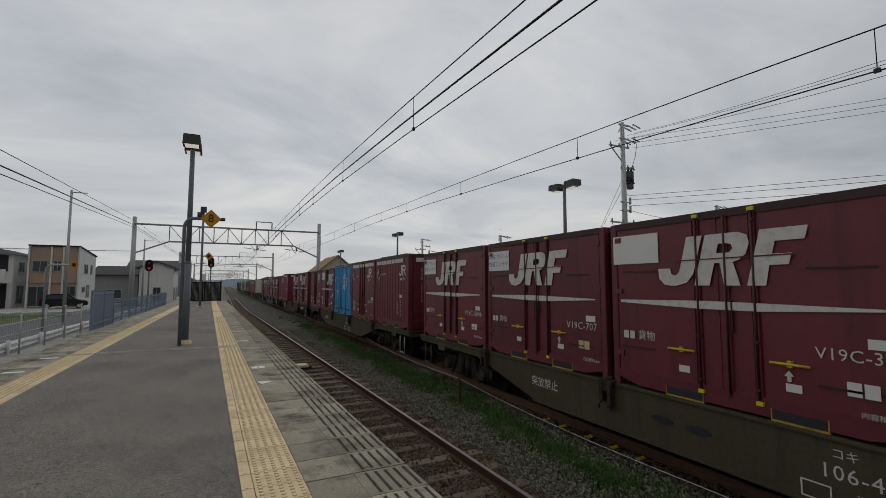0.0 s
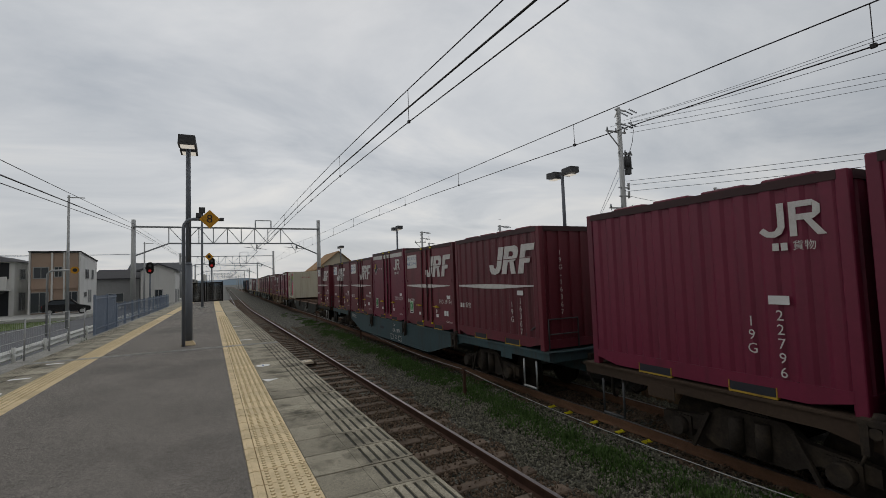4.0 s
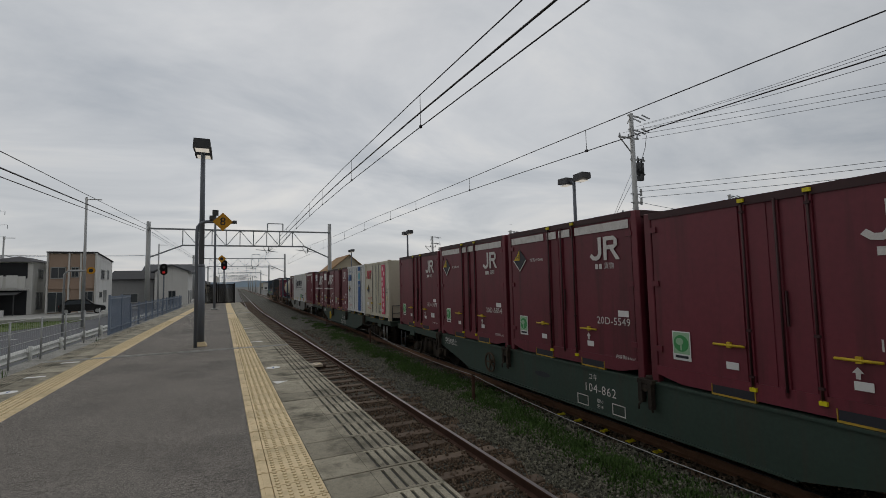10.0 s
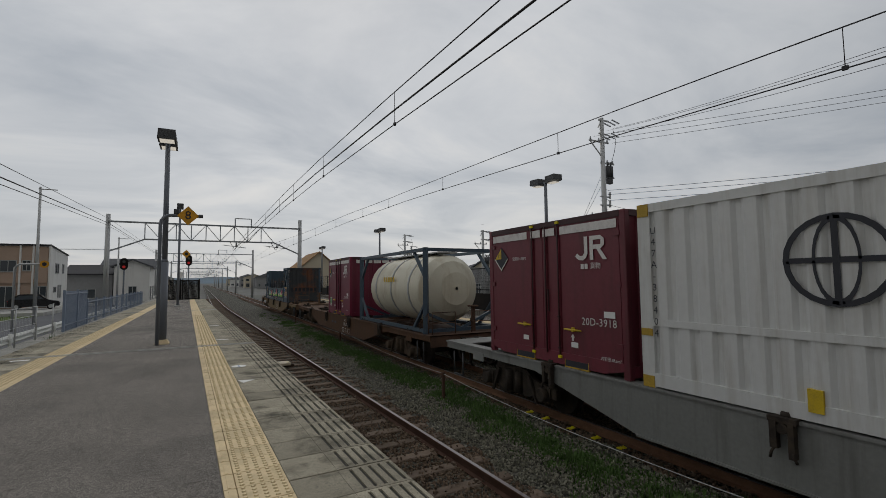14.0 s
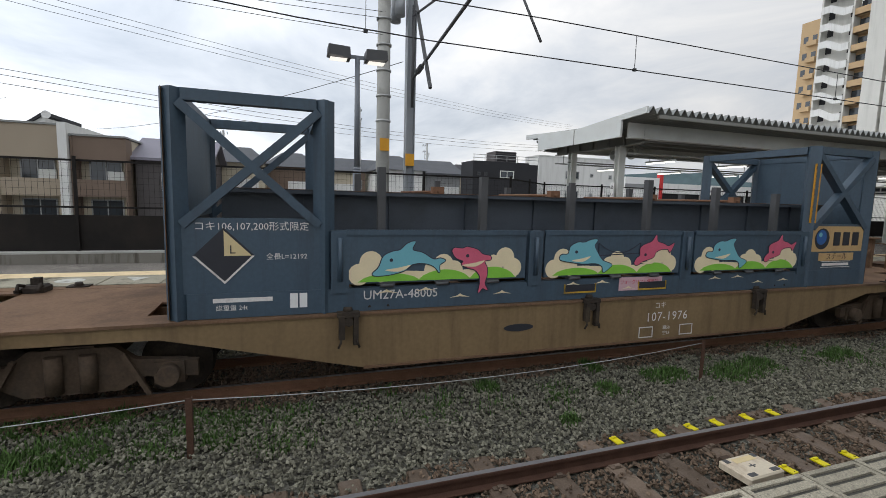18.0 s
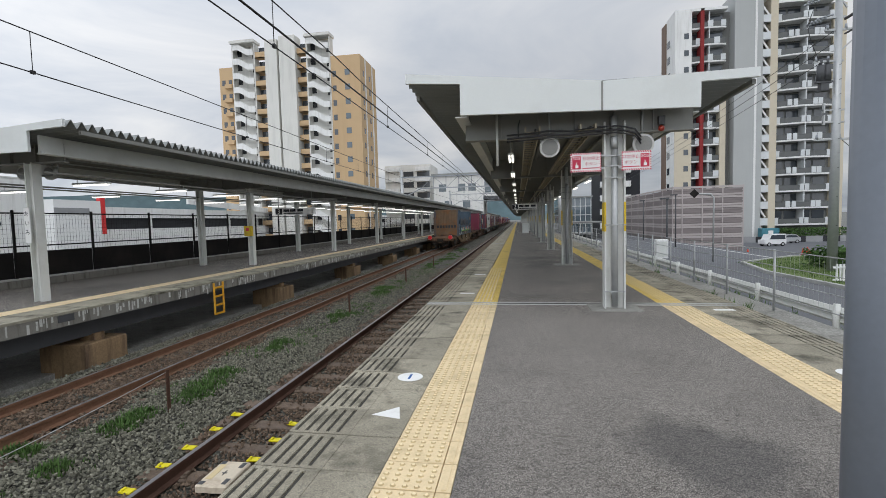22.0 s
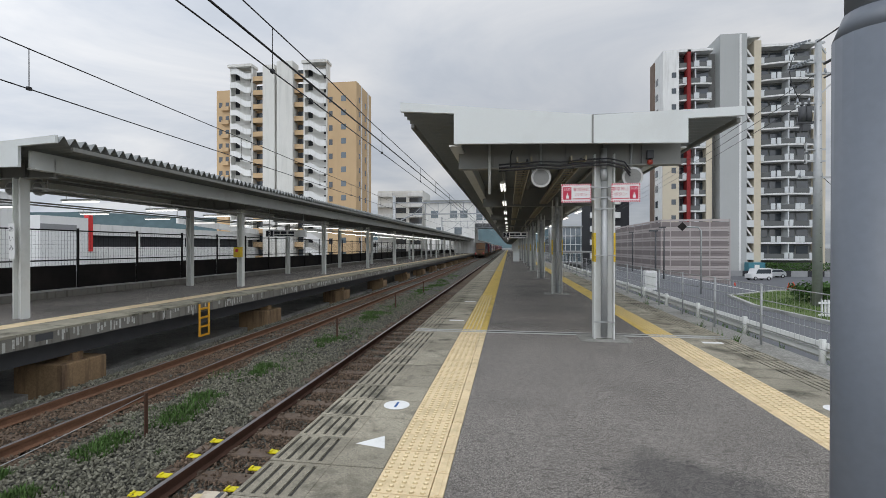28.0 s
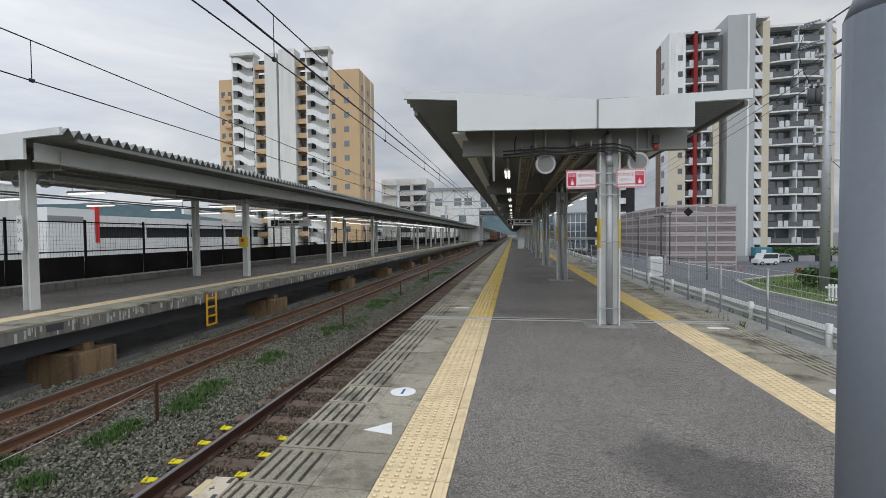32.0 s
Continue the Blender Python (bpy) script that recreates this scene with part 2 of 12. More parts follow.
flaked_white = mat("flaked_white", (0.5, 0.5, 0.46), 0.9, var=0.2, scale=9, fine=50, bump=0.1, stain=(0.2, 0.19, 0.16), stain_amt=0.8, stain_scale=6)
edge_slab = mat("edge_slab", (0.3, 0.28, 0.22), 0.9, var=0.25, scale=3, fine=90, bump=0.35, stain=(0.08, 0.075, 0.055), stain_amt=0.95, stain_scale=2.2, rand=0.25)
edge_concrete = mat("edge_concrete", (0.21, 0.2, 0.175), 0.9, var=0.25, scale=1.4, fine=60, bump=0.3, stain=(0.085, 0.075, 0.06), stain_amt=0.85, stain_scale=1.6, streak=True)
# tile dots: dome shading and dirt painted as dark flanks, pale tops
dot_dirt_shade = mat("dot_dirt_shade", (0.5, 0.385, 0.215), 0.85, var=0.3, scale=7, bump=0.1)
dot_lit_cream = mat("dot_lit_cream", (0.80, 0.66, 0.42), 0.7, var=0.15, scale=9, bump=0.1)
yellow_tile = mat("yellow_tile", (0.66, 0.48, 0.14), 0.75, var=0.12, scale=5, fine=70, bump=0.2, stain=(0.32, 0.24, 0.11), stain_amt=0.5, stain_scale=3.5, rand=0.1)
pale_tile = mat("pale_tile", (0.72, 0.575, 0.36), 0.75, var=0.1, scale=5, fine=70, bump=0.2, stain=(0.36, 0.28, 0.15), stain_amt=0.45, stain_scale=3.5, rand=0.08)
white_paint = mat("white_paint", (0.78, 0.78, 0.76), 0.6, var=0.05, scale=8, bump=0.05, stain=(0.5, 0.49, 0.46), stain_amt=0.4, stain_scale=5)
road_white = mat("road_white", (0.6, 0.6, 0.58), 0.8, var=0.15, scale=9)
ballast_mat = mat("ballast_mat", (0.085, 0.082, 0.068), 0.95, var=0.6, scale=14, fine=45, bump=1.0, stain=(0.12, 0.118, 0.108), stain_amt=0.7, stain_scale=22)
rust_stone = mat("rust_stone", (0.15, 0.108, 0.078), 0.92, var=0.25, scale=20, bump=0.3, island=0.5)
stone_mat = mat("stone_mat", (0.172, 0.167, 0.13), 0.92, var=0.25, scale=20, bump=0.3, island=0.55)
grains(ballast_mat, 24, 0.35, 2.0)
grains(slab_concrete, 170, 0.8, 1.25)
grains(concrete, 45, 0.8, 1.25)
sleeper_mat = mat("sleeper_mat", (0.14, 0.105, 0.08), 0.9, var=0.3, scale=6, fine=50, bump=0.5, stain=(0.17, 0.14, 0.12), stain_amt=0.5, stain_scale=4, rand=0.25)
rail_side = mat("rail_side", (0.085, 0.045, 0.032), 0.85, var=0.3, scale=5, fine=80)
rail_top = mat("rail_top", (0.32, 0.31, 0.32), 0.38, metal=0.8, var=0.1, scale=20, bump=0.02)
rail_brown = mat("rail_brown", (0.18, 0.095, 0.058), 0.7, var=0.25, scale=6)
soil = mat("soil", (0.16, 0.14, 0.11), 0.95, var=0.3, scale=0.8, fine=30, bump=0.5, stain=(0.1, 0.13, 0.05), stain_amt=0.8, stain_scale=0.4)
town_ground = mat("town_ground", (0.17, 0.17, 0.165), 0.95, var=0.25, scale=0.15, fine=2, stain=(0.1, 0.12, 0.07), stain_amt=0.6, stain_scale=0.05)
lawn = mat("lawn", (0.10, 0.14, 0.045), 0.95, var=0.35, scale=0.7, fine=25, bump=0.6)
grass_mat = mat("grass_mat", (0.075, 0.135, 0.035), 0.85, var=0.2, scale=3, island=0.4)
weed_mat = mat("weed_mat", (0.066, 0.122, 0.034), 0.85, var=0.2, scale=3, island=0.4)
steel_grey = mat("steel_grey", (0.30, 0.32, 0.34), 0.5, metal=0.3, var=0.1, scale=2, bump=0.05, stain=(0.2, 0.2, 0.2), stain_amt=0.3)
post_grey = mat("post_grey", (0.145, 0.163, 0.19), 0.45, metal=0.0, var=0.08, scale=1.5, fine=40, bump=0.06, stain=(0.16, 0.17, 0.19), stain_amt=0.4, stain_scale=1.5)
galvanised = mat("galvanised", (0.42, 0.43, 0.43), 0.5, metal=0.5, var=0.12, scale=6, bump=0.05)
frame_white = mat("frame_white", (0.62, 0.63, 0.60), 0.5, var=0.06, scale=2, bump=0.04, stain=(0.42, 0.41, 0.37), stain_amt=0.35, stain_scale=1.2)
fascia_white = mat("fascia_white", (0.66, 0.685, 0.67), 0.45, var=0.04, scale=1, bump=0.03, stain=(0.5, 0.5, 0.47), stain_amt=0.25)
roof_metal = mat("roof_metal", (0.25, 0.262, 0.253), 0.5, metal=0.2, var=0.1, scale=1, stain=(0.28, 0.27, 0.25), stain_amt=0.4)
beam_grey = mat("beam_grey", (0.225, 0.225, 0.207), 0.6, var=0.1, scale=1.5, stain=(0.22, 0.21, 0.19), stain_amt=0.4)
dark_grey = mat("dark_grey", (0.06, 0.062, 0.066), 0.6, var=0.15, scale=3)
black_paint = mat("black_paint", (0.012, 0.0105, 0.01), 0.7, var=0.2, scale=1.2, bump=0.05, stain=(0.03, 0.024, 0.02), stain_amt=0.5, stain_scale=0.6)
wire_mat = mat("wire_mat", (0.03, 0.03, 0.032), 0.5, metal=0.5, var=0.05, bump=0)
maroon = mat("maroon", (0.148, 0.021, 0.034), 0.5, var=0.14, scale=0.9, fine=14, bump=0.06, stain=(0.06, 0.016, 0.018), stain_amt=0.55, stain_scale=0.9, streak=True, rand=0.14)
maroon_red = mat("maroon_red", (0.17, 0.014, 0.042), 0.45, var=0.12, scale=0.9, fine=14, bump=0.05, stain=(0.1, 0.014, 0.03), stain_amt=0.5, stain_scale=0.9, streak=True, rand=0.14)
maroon_dark = mat("maroon_dark", (0.045, 0.014, 0.016), 0.6, var=0.2, scale=2)
cream = mat("cream", (0.60, 0.57, 0.46), 0.5, var=0.05, scale=1, fine=12, bump=0.04, stain=(0.33, 0.24, 0.12), stain_amt=0.45, stain_scale=0.9, streak=True)
box_white = mat("box_white", (0.60, 0.61, 0.60), 0.5, var=0.05, scale=1, fine=12, bump=0.04, stain=(0.32, 0.29, 0.24), stain_amt=0.4, stain_scale=1.1, streak=True)
cyan_blue = mat("cyan_blue", (0.012, 0.32, 0.66), 0.45, var=0.1, scale=1, fine=12, bump=0.05, stain=(0.03, 0.2, 0.38), stain_amt=0.45, streak=True)
navy = mat("navy", (0.045, 0.076, 0.108), 0.5, var=0.15, scale=1.2, fine=20, bump=0.08, stain=(0.03, 0.04, 0.055), stain_amt=0.5, streak=True)
girder_blue = mat("girder_blue", (0.05, 0.062, 0.08), 0.55, var=0.15, scale=1, stain=(0.02, 0.025, 0.03), stain_amt=0.5)
deck_tan = mat("deck_tan", (0.165, 0.1, 0.062), 0.85, var=0.25, scale=1.2, fine=30, bump=0.2, stain=(0.07, 0.045, 0.032), stain_amt=0.6, stain_scale=1.3)
wagon_rust = mat("wagon_rust", (0.095, 0.05, 0.028), 0.8, var=0.22, scale=1, fine=20, bump=0.1, stain=(0.05, 0.035, 0.028), stain_amt=0.6, stain_scale=0.8, streak=True)
deck_rust = mat("deck_rust", (0.105, 0.062, 0.043), 0.85, var=0.2, scale=1.2, fine=30, bump=0.2, stain=(0.055, 0.036, 0.027), stain_amt=0.75, stain_scale=1.3)
wagon_ochre = mat("wagon_ochre", (0.12, 0.078, 0.036), 0.75, var=0.18, scale=1, fine=20, bump=0.08, stain=(0.06, 0.04, 0.025), stain_amt=0.6, stain_scale=0.8, streak=True)
end_brown = mat("end_brown", (0.15, 0.10, 0.063), 0.8, var=0.25, scale=1.6, fine=20, bump=0.15, stain=(0.24, 0.085, 0.025), stain_amt=0.75, stain_scale=1.1)
end_slate = mat("end_slate", (0.055, 0.06, 0.065), 0.7, var=0.2, scale=1.6, fine=20, bump=0.12, stain=(0.21, 0.075, 0.03), stain_amt=0.95, stain_scale=0.8)
wagon_tan = mat("wagon_tan", (0.21, 0.145, 0.078), 0.7, var=0.15, scale=1, fine=20, bump=0.08, stain=(0.11, 0.075, 0.045), stain_amt=0.6, stain_scale=0.8, streak=True)
pier_brown = mat("pier_brown", (0.26, 0.175, 0.1), 0.9, var=0.3, scale=1.5, fine=30, bump=0.2, stain=(0.07, 0.045, 0.035), stain_amt=0.8, stain_scale=1.1, streak=True)
wagon_brown = mat("wagon_brown", (0.066, 0.045, 0.032), 0.75, var=0.2, scale=1, fine=20, bump=0.1, stain=(0.06, 0.04, 0.03), stain_amt=0.6, stain_scale=0.8, streak=True)
wagon_olive = mat("wagon_olive", (0.08, 0.067, 0.042), 0.75, var=0.2, scale=1, fine=20, bump=0.1, stain=(0.05, 0.04, 0.03), stain_amt=0.6, streak=True)
wagon_teal = mat("wagon_teal", (0.035, 0.075, 0.085), 0.6, var=0.18, scale=1, fine=20, bump=0.08, stain=(0.04, 0.035, 0.03), stain_amt=0.6, streak=True)
wagon_green = mat("wagon_green", (0.03, 0.055, 0.042), 0.65, var=0.18, scale=1, fine=20, stain=(0.05, 0.04, 0.03), stain_amt=0.5, streak=True)
wagon_black = mat("wagon_black", (0.032, 0.036, 0.032), 0.7, var=0.2, scale=1, fine=20, stain=(0.09, 0.05, 0.03), stain_amt=0.5, streak=True)
wagon_grey = mat("wagon_grey", (0.19, 0.195, 0.185), 0.6, var=0.12, scale=1, fine=20, stain=(0.09, 0.085, 0.075), stain_amt=0.5, streak=True)
bogie_mat = mat("bogie_mat", (0.035, 0.028, 0.023), 0.85, var=0.35, scale=4, fine=30, bump=0.2, stain=(0.1, 0.075, 0.05), stain_amt=0.5, stain_scale=3)
bogie_tan = mat("bogie_tan", (0.085, 0.06, 0.042), 0.85, var=0.3, scale=4, fine=30, bump=0.2, stain=(0.04, 0.035, 0.03), stain_amt=0.6, stain_scale=3)
pocket_yellow = mat("pocket_yellow", (0.42, 0.27, 0.03), 0.6, var=0.2, scale=6, bump=0.05, stain=(0.12, 0.07, 0.03), stain_amt=0.7, stain_scale=4)
yellow_paint = mat("yellow_paint", (0.62, 0.43, 0.02), 0.5, var=0.15, scale=6, bump=0.05, stain=(0.25, 0.17, 0.05), stain_amt=0.4, stain_scale=5)
plate_yellow = mat("plate_yellow", (0.72, 0.62, 0.01), 0.5, var=0.12, scale=20, stain=(0.3, 0.25, 0.05), stain_amt=0.4, stain_scale=14)
sign_yellow = mat("sign_yellow", (0.64, 0.30, 0.015), 0.5, var=0.05, scale=4, bump=0)
sign_red = mat("sign_red", (0.55, 0.03, 0.05), 0.5, var=0.05, scale=4, bump=0)
sign_white = mat("sign_white", (0.74, 0.74, 0.73), 0.5, var=0.04, scale=4, bump=0)
print_white = mat("print_white", (0.66, 0.64, 0.62), 0.6, var=0.12, scale=9, bump=0, stain=(0.3, 0.22, 0.22), stain_amt=0.35, stain_scale=6)
print_dark = mat("print_dark", (0.02, 0.022, 0.03), 0.6, var=0.1, bump=0)
print_blue = mat("print_blue", (0.02, 0.1, 0.3), 0.6, var=0.1, bump=0)
print_red = mat("print_red", (0.5, 0.03, 0.06), 0.6, var=0.1, bump=0)
paint_rose = mat("paint_rose", (0.56, 0.10, 0.17), 0.6, var=0.12, scale=5, bump=0)
print_magenta = mat("print_magenta", (0.6, 0.06, 0.13), 0.6, var=0.1, scale=4, bump=0)
blossom_pink = mat("blossom_pink", (0.78, 0.52, 0.54), 0.6, var=0.15, scale=8, bump=0)
print_pink = mat("print_pink", (0.5, 0.3, 0.33), 0.6, var=0.1, bump=0)
print_green = mat("print_green", (0.05, 0.3, 0.1), 0.6, var=0.15, bump=0)
print_mint = mat("print_mint", (0.3, 0.5, 0.32), 0.6, var=0.15, bump=0)
print_lime = mat("print_lime", (0.2, 0.5, 0.05), 0.6, var=0.1, bump=0)
cloud_cream = mat("cloud_cream", (0.74, 0.63, 0.42), 0.6, var=0.06, scale=6, bump=0)
plate_tan = mat("plate_tan", (0.5, 0.33, 0.15), 0.6, var=0.1, scale=5, bump=0, stain=(0.3, 0.17, 0.07), stain_amt=0.4, stain_scale=3)
print_cream = mat("print_cream", (0.62, 0.5, 0.28), 0.6, var=0.06, scale=6, bump=0)
print_aqua = mat("print_aqua", (0.14, 0.40, 0.47), 0.6, var=0.06, bump=0)
print_gold = mat("print_gold", (0.6, 0.4, 0.03), 0.6, var=0.1, bump=0)
lamp_glow = mat("lamp_glow", (1.0, 0.98, 0.94), 0.4, emit=0.9, bump=0)
red_glow = mat("red_glow", (0.5, 0.02, 0.02), 0.4, emit=0.5, bump=0)
dome_red = mat("dome_red", (0.33, 0.03, 0.015), 0.3, var=0.05, bump=0)
ladder_orange = mat("ladder_orange", (0.68, 0.34, 0.02), 0.5, var=0.12, scale=8, bump=0.05)
disc_red = mat("disc_red", (0.6, 0.015, 0.02), 0.35, var=0.05, bump=0)


def glass(name, tint=(0.05, 0.06, 0.07), rough=0.06):
    m = mat(name, tint, rough, var=0.1, scale=0.5, bump=0.0)
    m.node_tree.nodes["Principled BSDF"].inputs["Specular IOR Level"].default_value = 0.8
    return m


window_glass = glass("window_glass", (0.045, 0.055, 0.065))
mirror_glass = glass("mirror_glass", (0.10, 0.13, 0.15), 0.03)


# ---- mesh helpers ----
def bm_new():
    return bmesh.new()


def box(bm, x0, x1, y0, y1, z0, z1):
    v = [bm.verts.new(p) for p in ((x0, y0, z0), (x1, y0, z0), (x1, y1, z0), (x0, y1, z0), (x0, y0, z1), (x1, y0, z1), (x1, y1, z1), (x0, y1, z1))]
    for q in ((3, 2, 1, 0), (4, 5, 6, 7), (0, 1, 5, 4), (1, 2, 6, 5), (2, 3, 7, 6), (3, 0, 4, 7)):
        bm.faces.new([v[i] for i in q])
    return v


def bev_box(bm, x0, x1, y0, y1, z0, z1, c):
    """A box whose upright edges and top edges are chamfered by c."""
    def ring(d, z):
        return [bm.verts.new(p) for p in ((x0 + d + c, y0 + d, z), (x1 - d - c, y0 + d, z), (x1 - d, y0 + d + c, z), (x1 - d, y1 - d - c, z), (x1 - d - c, y1 - d, z), (x0 + d + c, y1 - d, z), (x0 + d, y1 - d - c, z), (x0 + d, y0 + d + c, z))]
    a, b, t = ring(0, z0), ring(0, z1 - c), ring(c, z1)
    for p, q in ((a, b), (b, t)):
        for i in range(8):
            j = (i + 1) % 8
            bm.faces.new((p[i], p[j], q[j], q[i]))
    bm.faces.new(t); bm.faces.new(a[::-1])


def prism(bm, pts, axis, a0, a1):
    """A profile extruded along an axis. pts: pairs in the other two axes, in cyclic order of x, y, z."""
    def put(p, a):
        return {"x": (a, p[0], p[1]), "y": (p[0], a, p[1]), "z": (p[0], p[1], a)}[axis]
    lo, hi = [bm.verts.new(put(p, a0)) for p in pts], [bm.verts.new(put(p, a1)) for p in pts]
    n = len(pts)
    fs = [bm.faces.new(lo), bm.faces.new(hi[::-1])]
    for i in range(n):
        fs.append(bm.faces.new((lo[i], hi[i], hi[(i + 1) % n], lo[(i + 1) % n])))
    bmesh.ops.recalc_face_normals(bm, faces=fs)


def cyl(bm, p0, p1, r0, r1=None, seg=12, caps=True):
    p0, p1 = Vector(p0), Vector(p1)
    r1 = r0 if r1 is None else r1
    d = (p1 - p0).normalized()
    u = d.orthogonal().normalized()
    w = d.cross(u)
    A, B = [], []
    for i in range(seg):
        a = 2 * math.pi * i / seg
        o = u * math.cos(a) + w * math.sin(a)
        A.append(bm.verts.new(p0 + o * r0)); B.append(bm.verts.new(p1 + o * r1))
    for i in range(seg):
        j = (i + 1) % seg
        f = bm.faces.new((A[i], A[j], B[j], B[i])); f.smooth = True
    if caps:
        bm.faces.new(A[::-1]); bm.faces.new(B)


def tube(bm, pts, r, seg=8):
    """A bent round bar in one piece through the points."""
    P = [Vector(p) for p in pts]
    u = (P[1] - P[0]).orthogonal().normalized()
    rings = []
    for i, p in enumerate(P):
        d = (P[min(i + 1, len(P) - 1)] - P[max(i - 1, 0)]).normalized()
        u = (u - d * u.dot(d)).normalized()
        w = d.cross(u)
        rings.append([bm.verts.new(p + (u * math.cos(2 * math.pi * k / seg) + w * math.sin(2 * math.pi * k / seg)) * r) for k in range(seg)])
    for a, b in zip(rings, rings[1:]):
        for k in range(seg):
            f = bm.faces.new((a[k], a[(k + 1) % seg], b[(k + 1) % seg], b[k])); f.smooth = True
    bm.faces.new(rings[0][::-1]); bm.faces.new(rings[-1])


def beam(bm, p0, p1, w, h=None, up=(0, 0, 1)):
    """A square bar from p0 to p1."""
    p0, p1, h = Vector(p0), Vector(p1), (w if h is None else h)
    d = (p1 - p0).normalized()
    s = d.cross(Vector(up))
    s = s.normalized() if s.length > 1e-4 else d.orthogonal().normalized()
    t = s.cross(d)
    c = [s * (w / 2) * a + t * (h / 2) * b for a, b in ((-1, -1), (1, -1), (1, 1), (-1, 1))]
    A, B = [bm.verts.new(p0 + o) for o in c], [bm.verts.new(p1 + o) for o in c]
    fs = [bm.faces.new(A), bm.faces.new(B[::-1])]
    for i in range(4):
        fs.append(bm.faces.new((A[i], B[i], B[(i + 1) % 4], A[(i + 1) % 4])))
    bmesh.ops.recalc_face_normals(bm, faces=fs)


def plate(bm, pts, x, t=0.006):
    """A flat sign shape in the plane x, facing -x; pts are (u, z) with u to the right as seen, which is -y."""
    prism(bm, [(-u, z) for u, z in pts], "x", x - t, x)


def mesh_of(bm, name, material):
    me = bpy.data.meshes.new(name)
    bm.to_mesh(me); bm.free()
    if material is not None:
        me.materials.append(material)
    return me


def part(name, bm, material, parent, label="", at=None):
    me = bm if isinstance(bm, bpy.types.Mesh) else mesh_of(bm, name, material)
    ob = new(name, me)
    ob.parent = parent
    if at is not None:
        ob.matrix_basis = at
    if label:
        ob["label"] = label
    return ob


def thing(name, label, category, at=None, group="", kind=""):
    ob = new(name)
    ob.empty_display_size = 0.2
    if at is not None:
        ob.matrix_basis = at
    return tagged(ob, label, category, group, kind)


def solid(name, bm, material, label, category, group="", kind="structure", at=None):
    ob = new(name, mesh_of(bm, name, material))
    if at is not None:
        ob.matrix_basis = at
    return tagged(ob, label, category, group, kind)


TEXTS = {}


def text_mesh(s, size, material, spacing=1.0, line=1.0):
    key = (s, size, material.name, spacing, line)
    if key not in TEXTS:
        cu = bpy.data.curves.new("writing", "FONT")
        cu.body, cu.size, cu.resolution_u, cu.space_character = s, size, 2, spacing
        cu.space_line = line
        cu.align_x, cu.align_y = "CENTER", "CENTER"
        ob = bpy.data.objects.new("writing", cu)
        me = bpy.data.meshes.new_from_object(ob)
        bpy.data.objects.remove(ob)
        me.materials.clear(); me.materials.append(material)
        TEXTS[key] = me
    return TEXTS[key]


# a sheet of writing that faces -x, reading towards -y, or faces south (-y), reading towards +x
FACE_W = Matrix(((0, 0, -1, 0), (-1, 0, 0, 0), (0, 1, 0, 0), (0, 0, 0, 1)))
FACE_S = Matrix(((1, 0, 0, 0), (0, 0, -1, 0), (0, 1, 0, 0), (0, 0, 0, 1)))
FACE_N = Matrix(((-1, 0, 0, 0), (0, 0, 1, 0), (0, 1, 0, 0), (0, 0, 0, 1)))


def write(s, size, material, parent, x, y, z, face=FACE_W, name="writing", spacing=1.0):
    return part(name, text_mesh(s, size, material, spacing), None, parent, at=Matrix.Translation((x, y, z)) @ face)


def write_down(s, size, step, material, parent, x, y, top, face=FACE_W, name="writing"):
    """Characters one below another, the first centred at the height top."""
    z = top - step * (len(s) - 1) / 2
    return part(name, text_mesh("\n".join(s), size, material, 1.0, step / size), None, parent, at=Matrix.Translation((x, y, z)) @ face)


# ---- plan ----
NEAR_X, FAR_X, RAIL_Z = 3.13, 7.0, -1.0
P_E, P_W = 1.71, -3.9            # edges of the island platform
P_N, P_S = 52.5, -240.0
F_E, F_BACK, F_Z = 8.55, 13.6, 0.04   # far platform
F_NARROW, BEND_N, BEND_S = 11.0, -5.6, -8.2   # its narrow northern part and where the fence bends
GROUND = -1.5


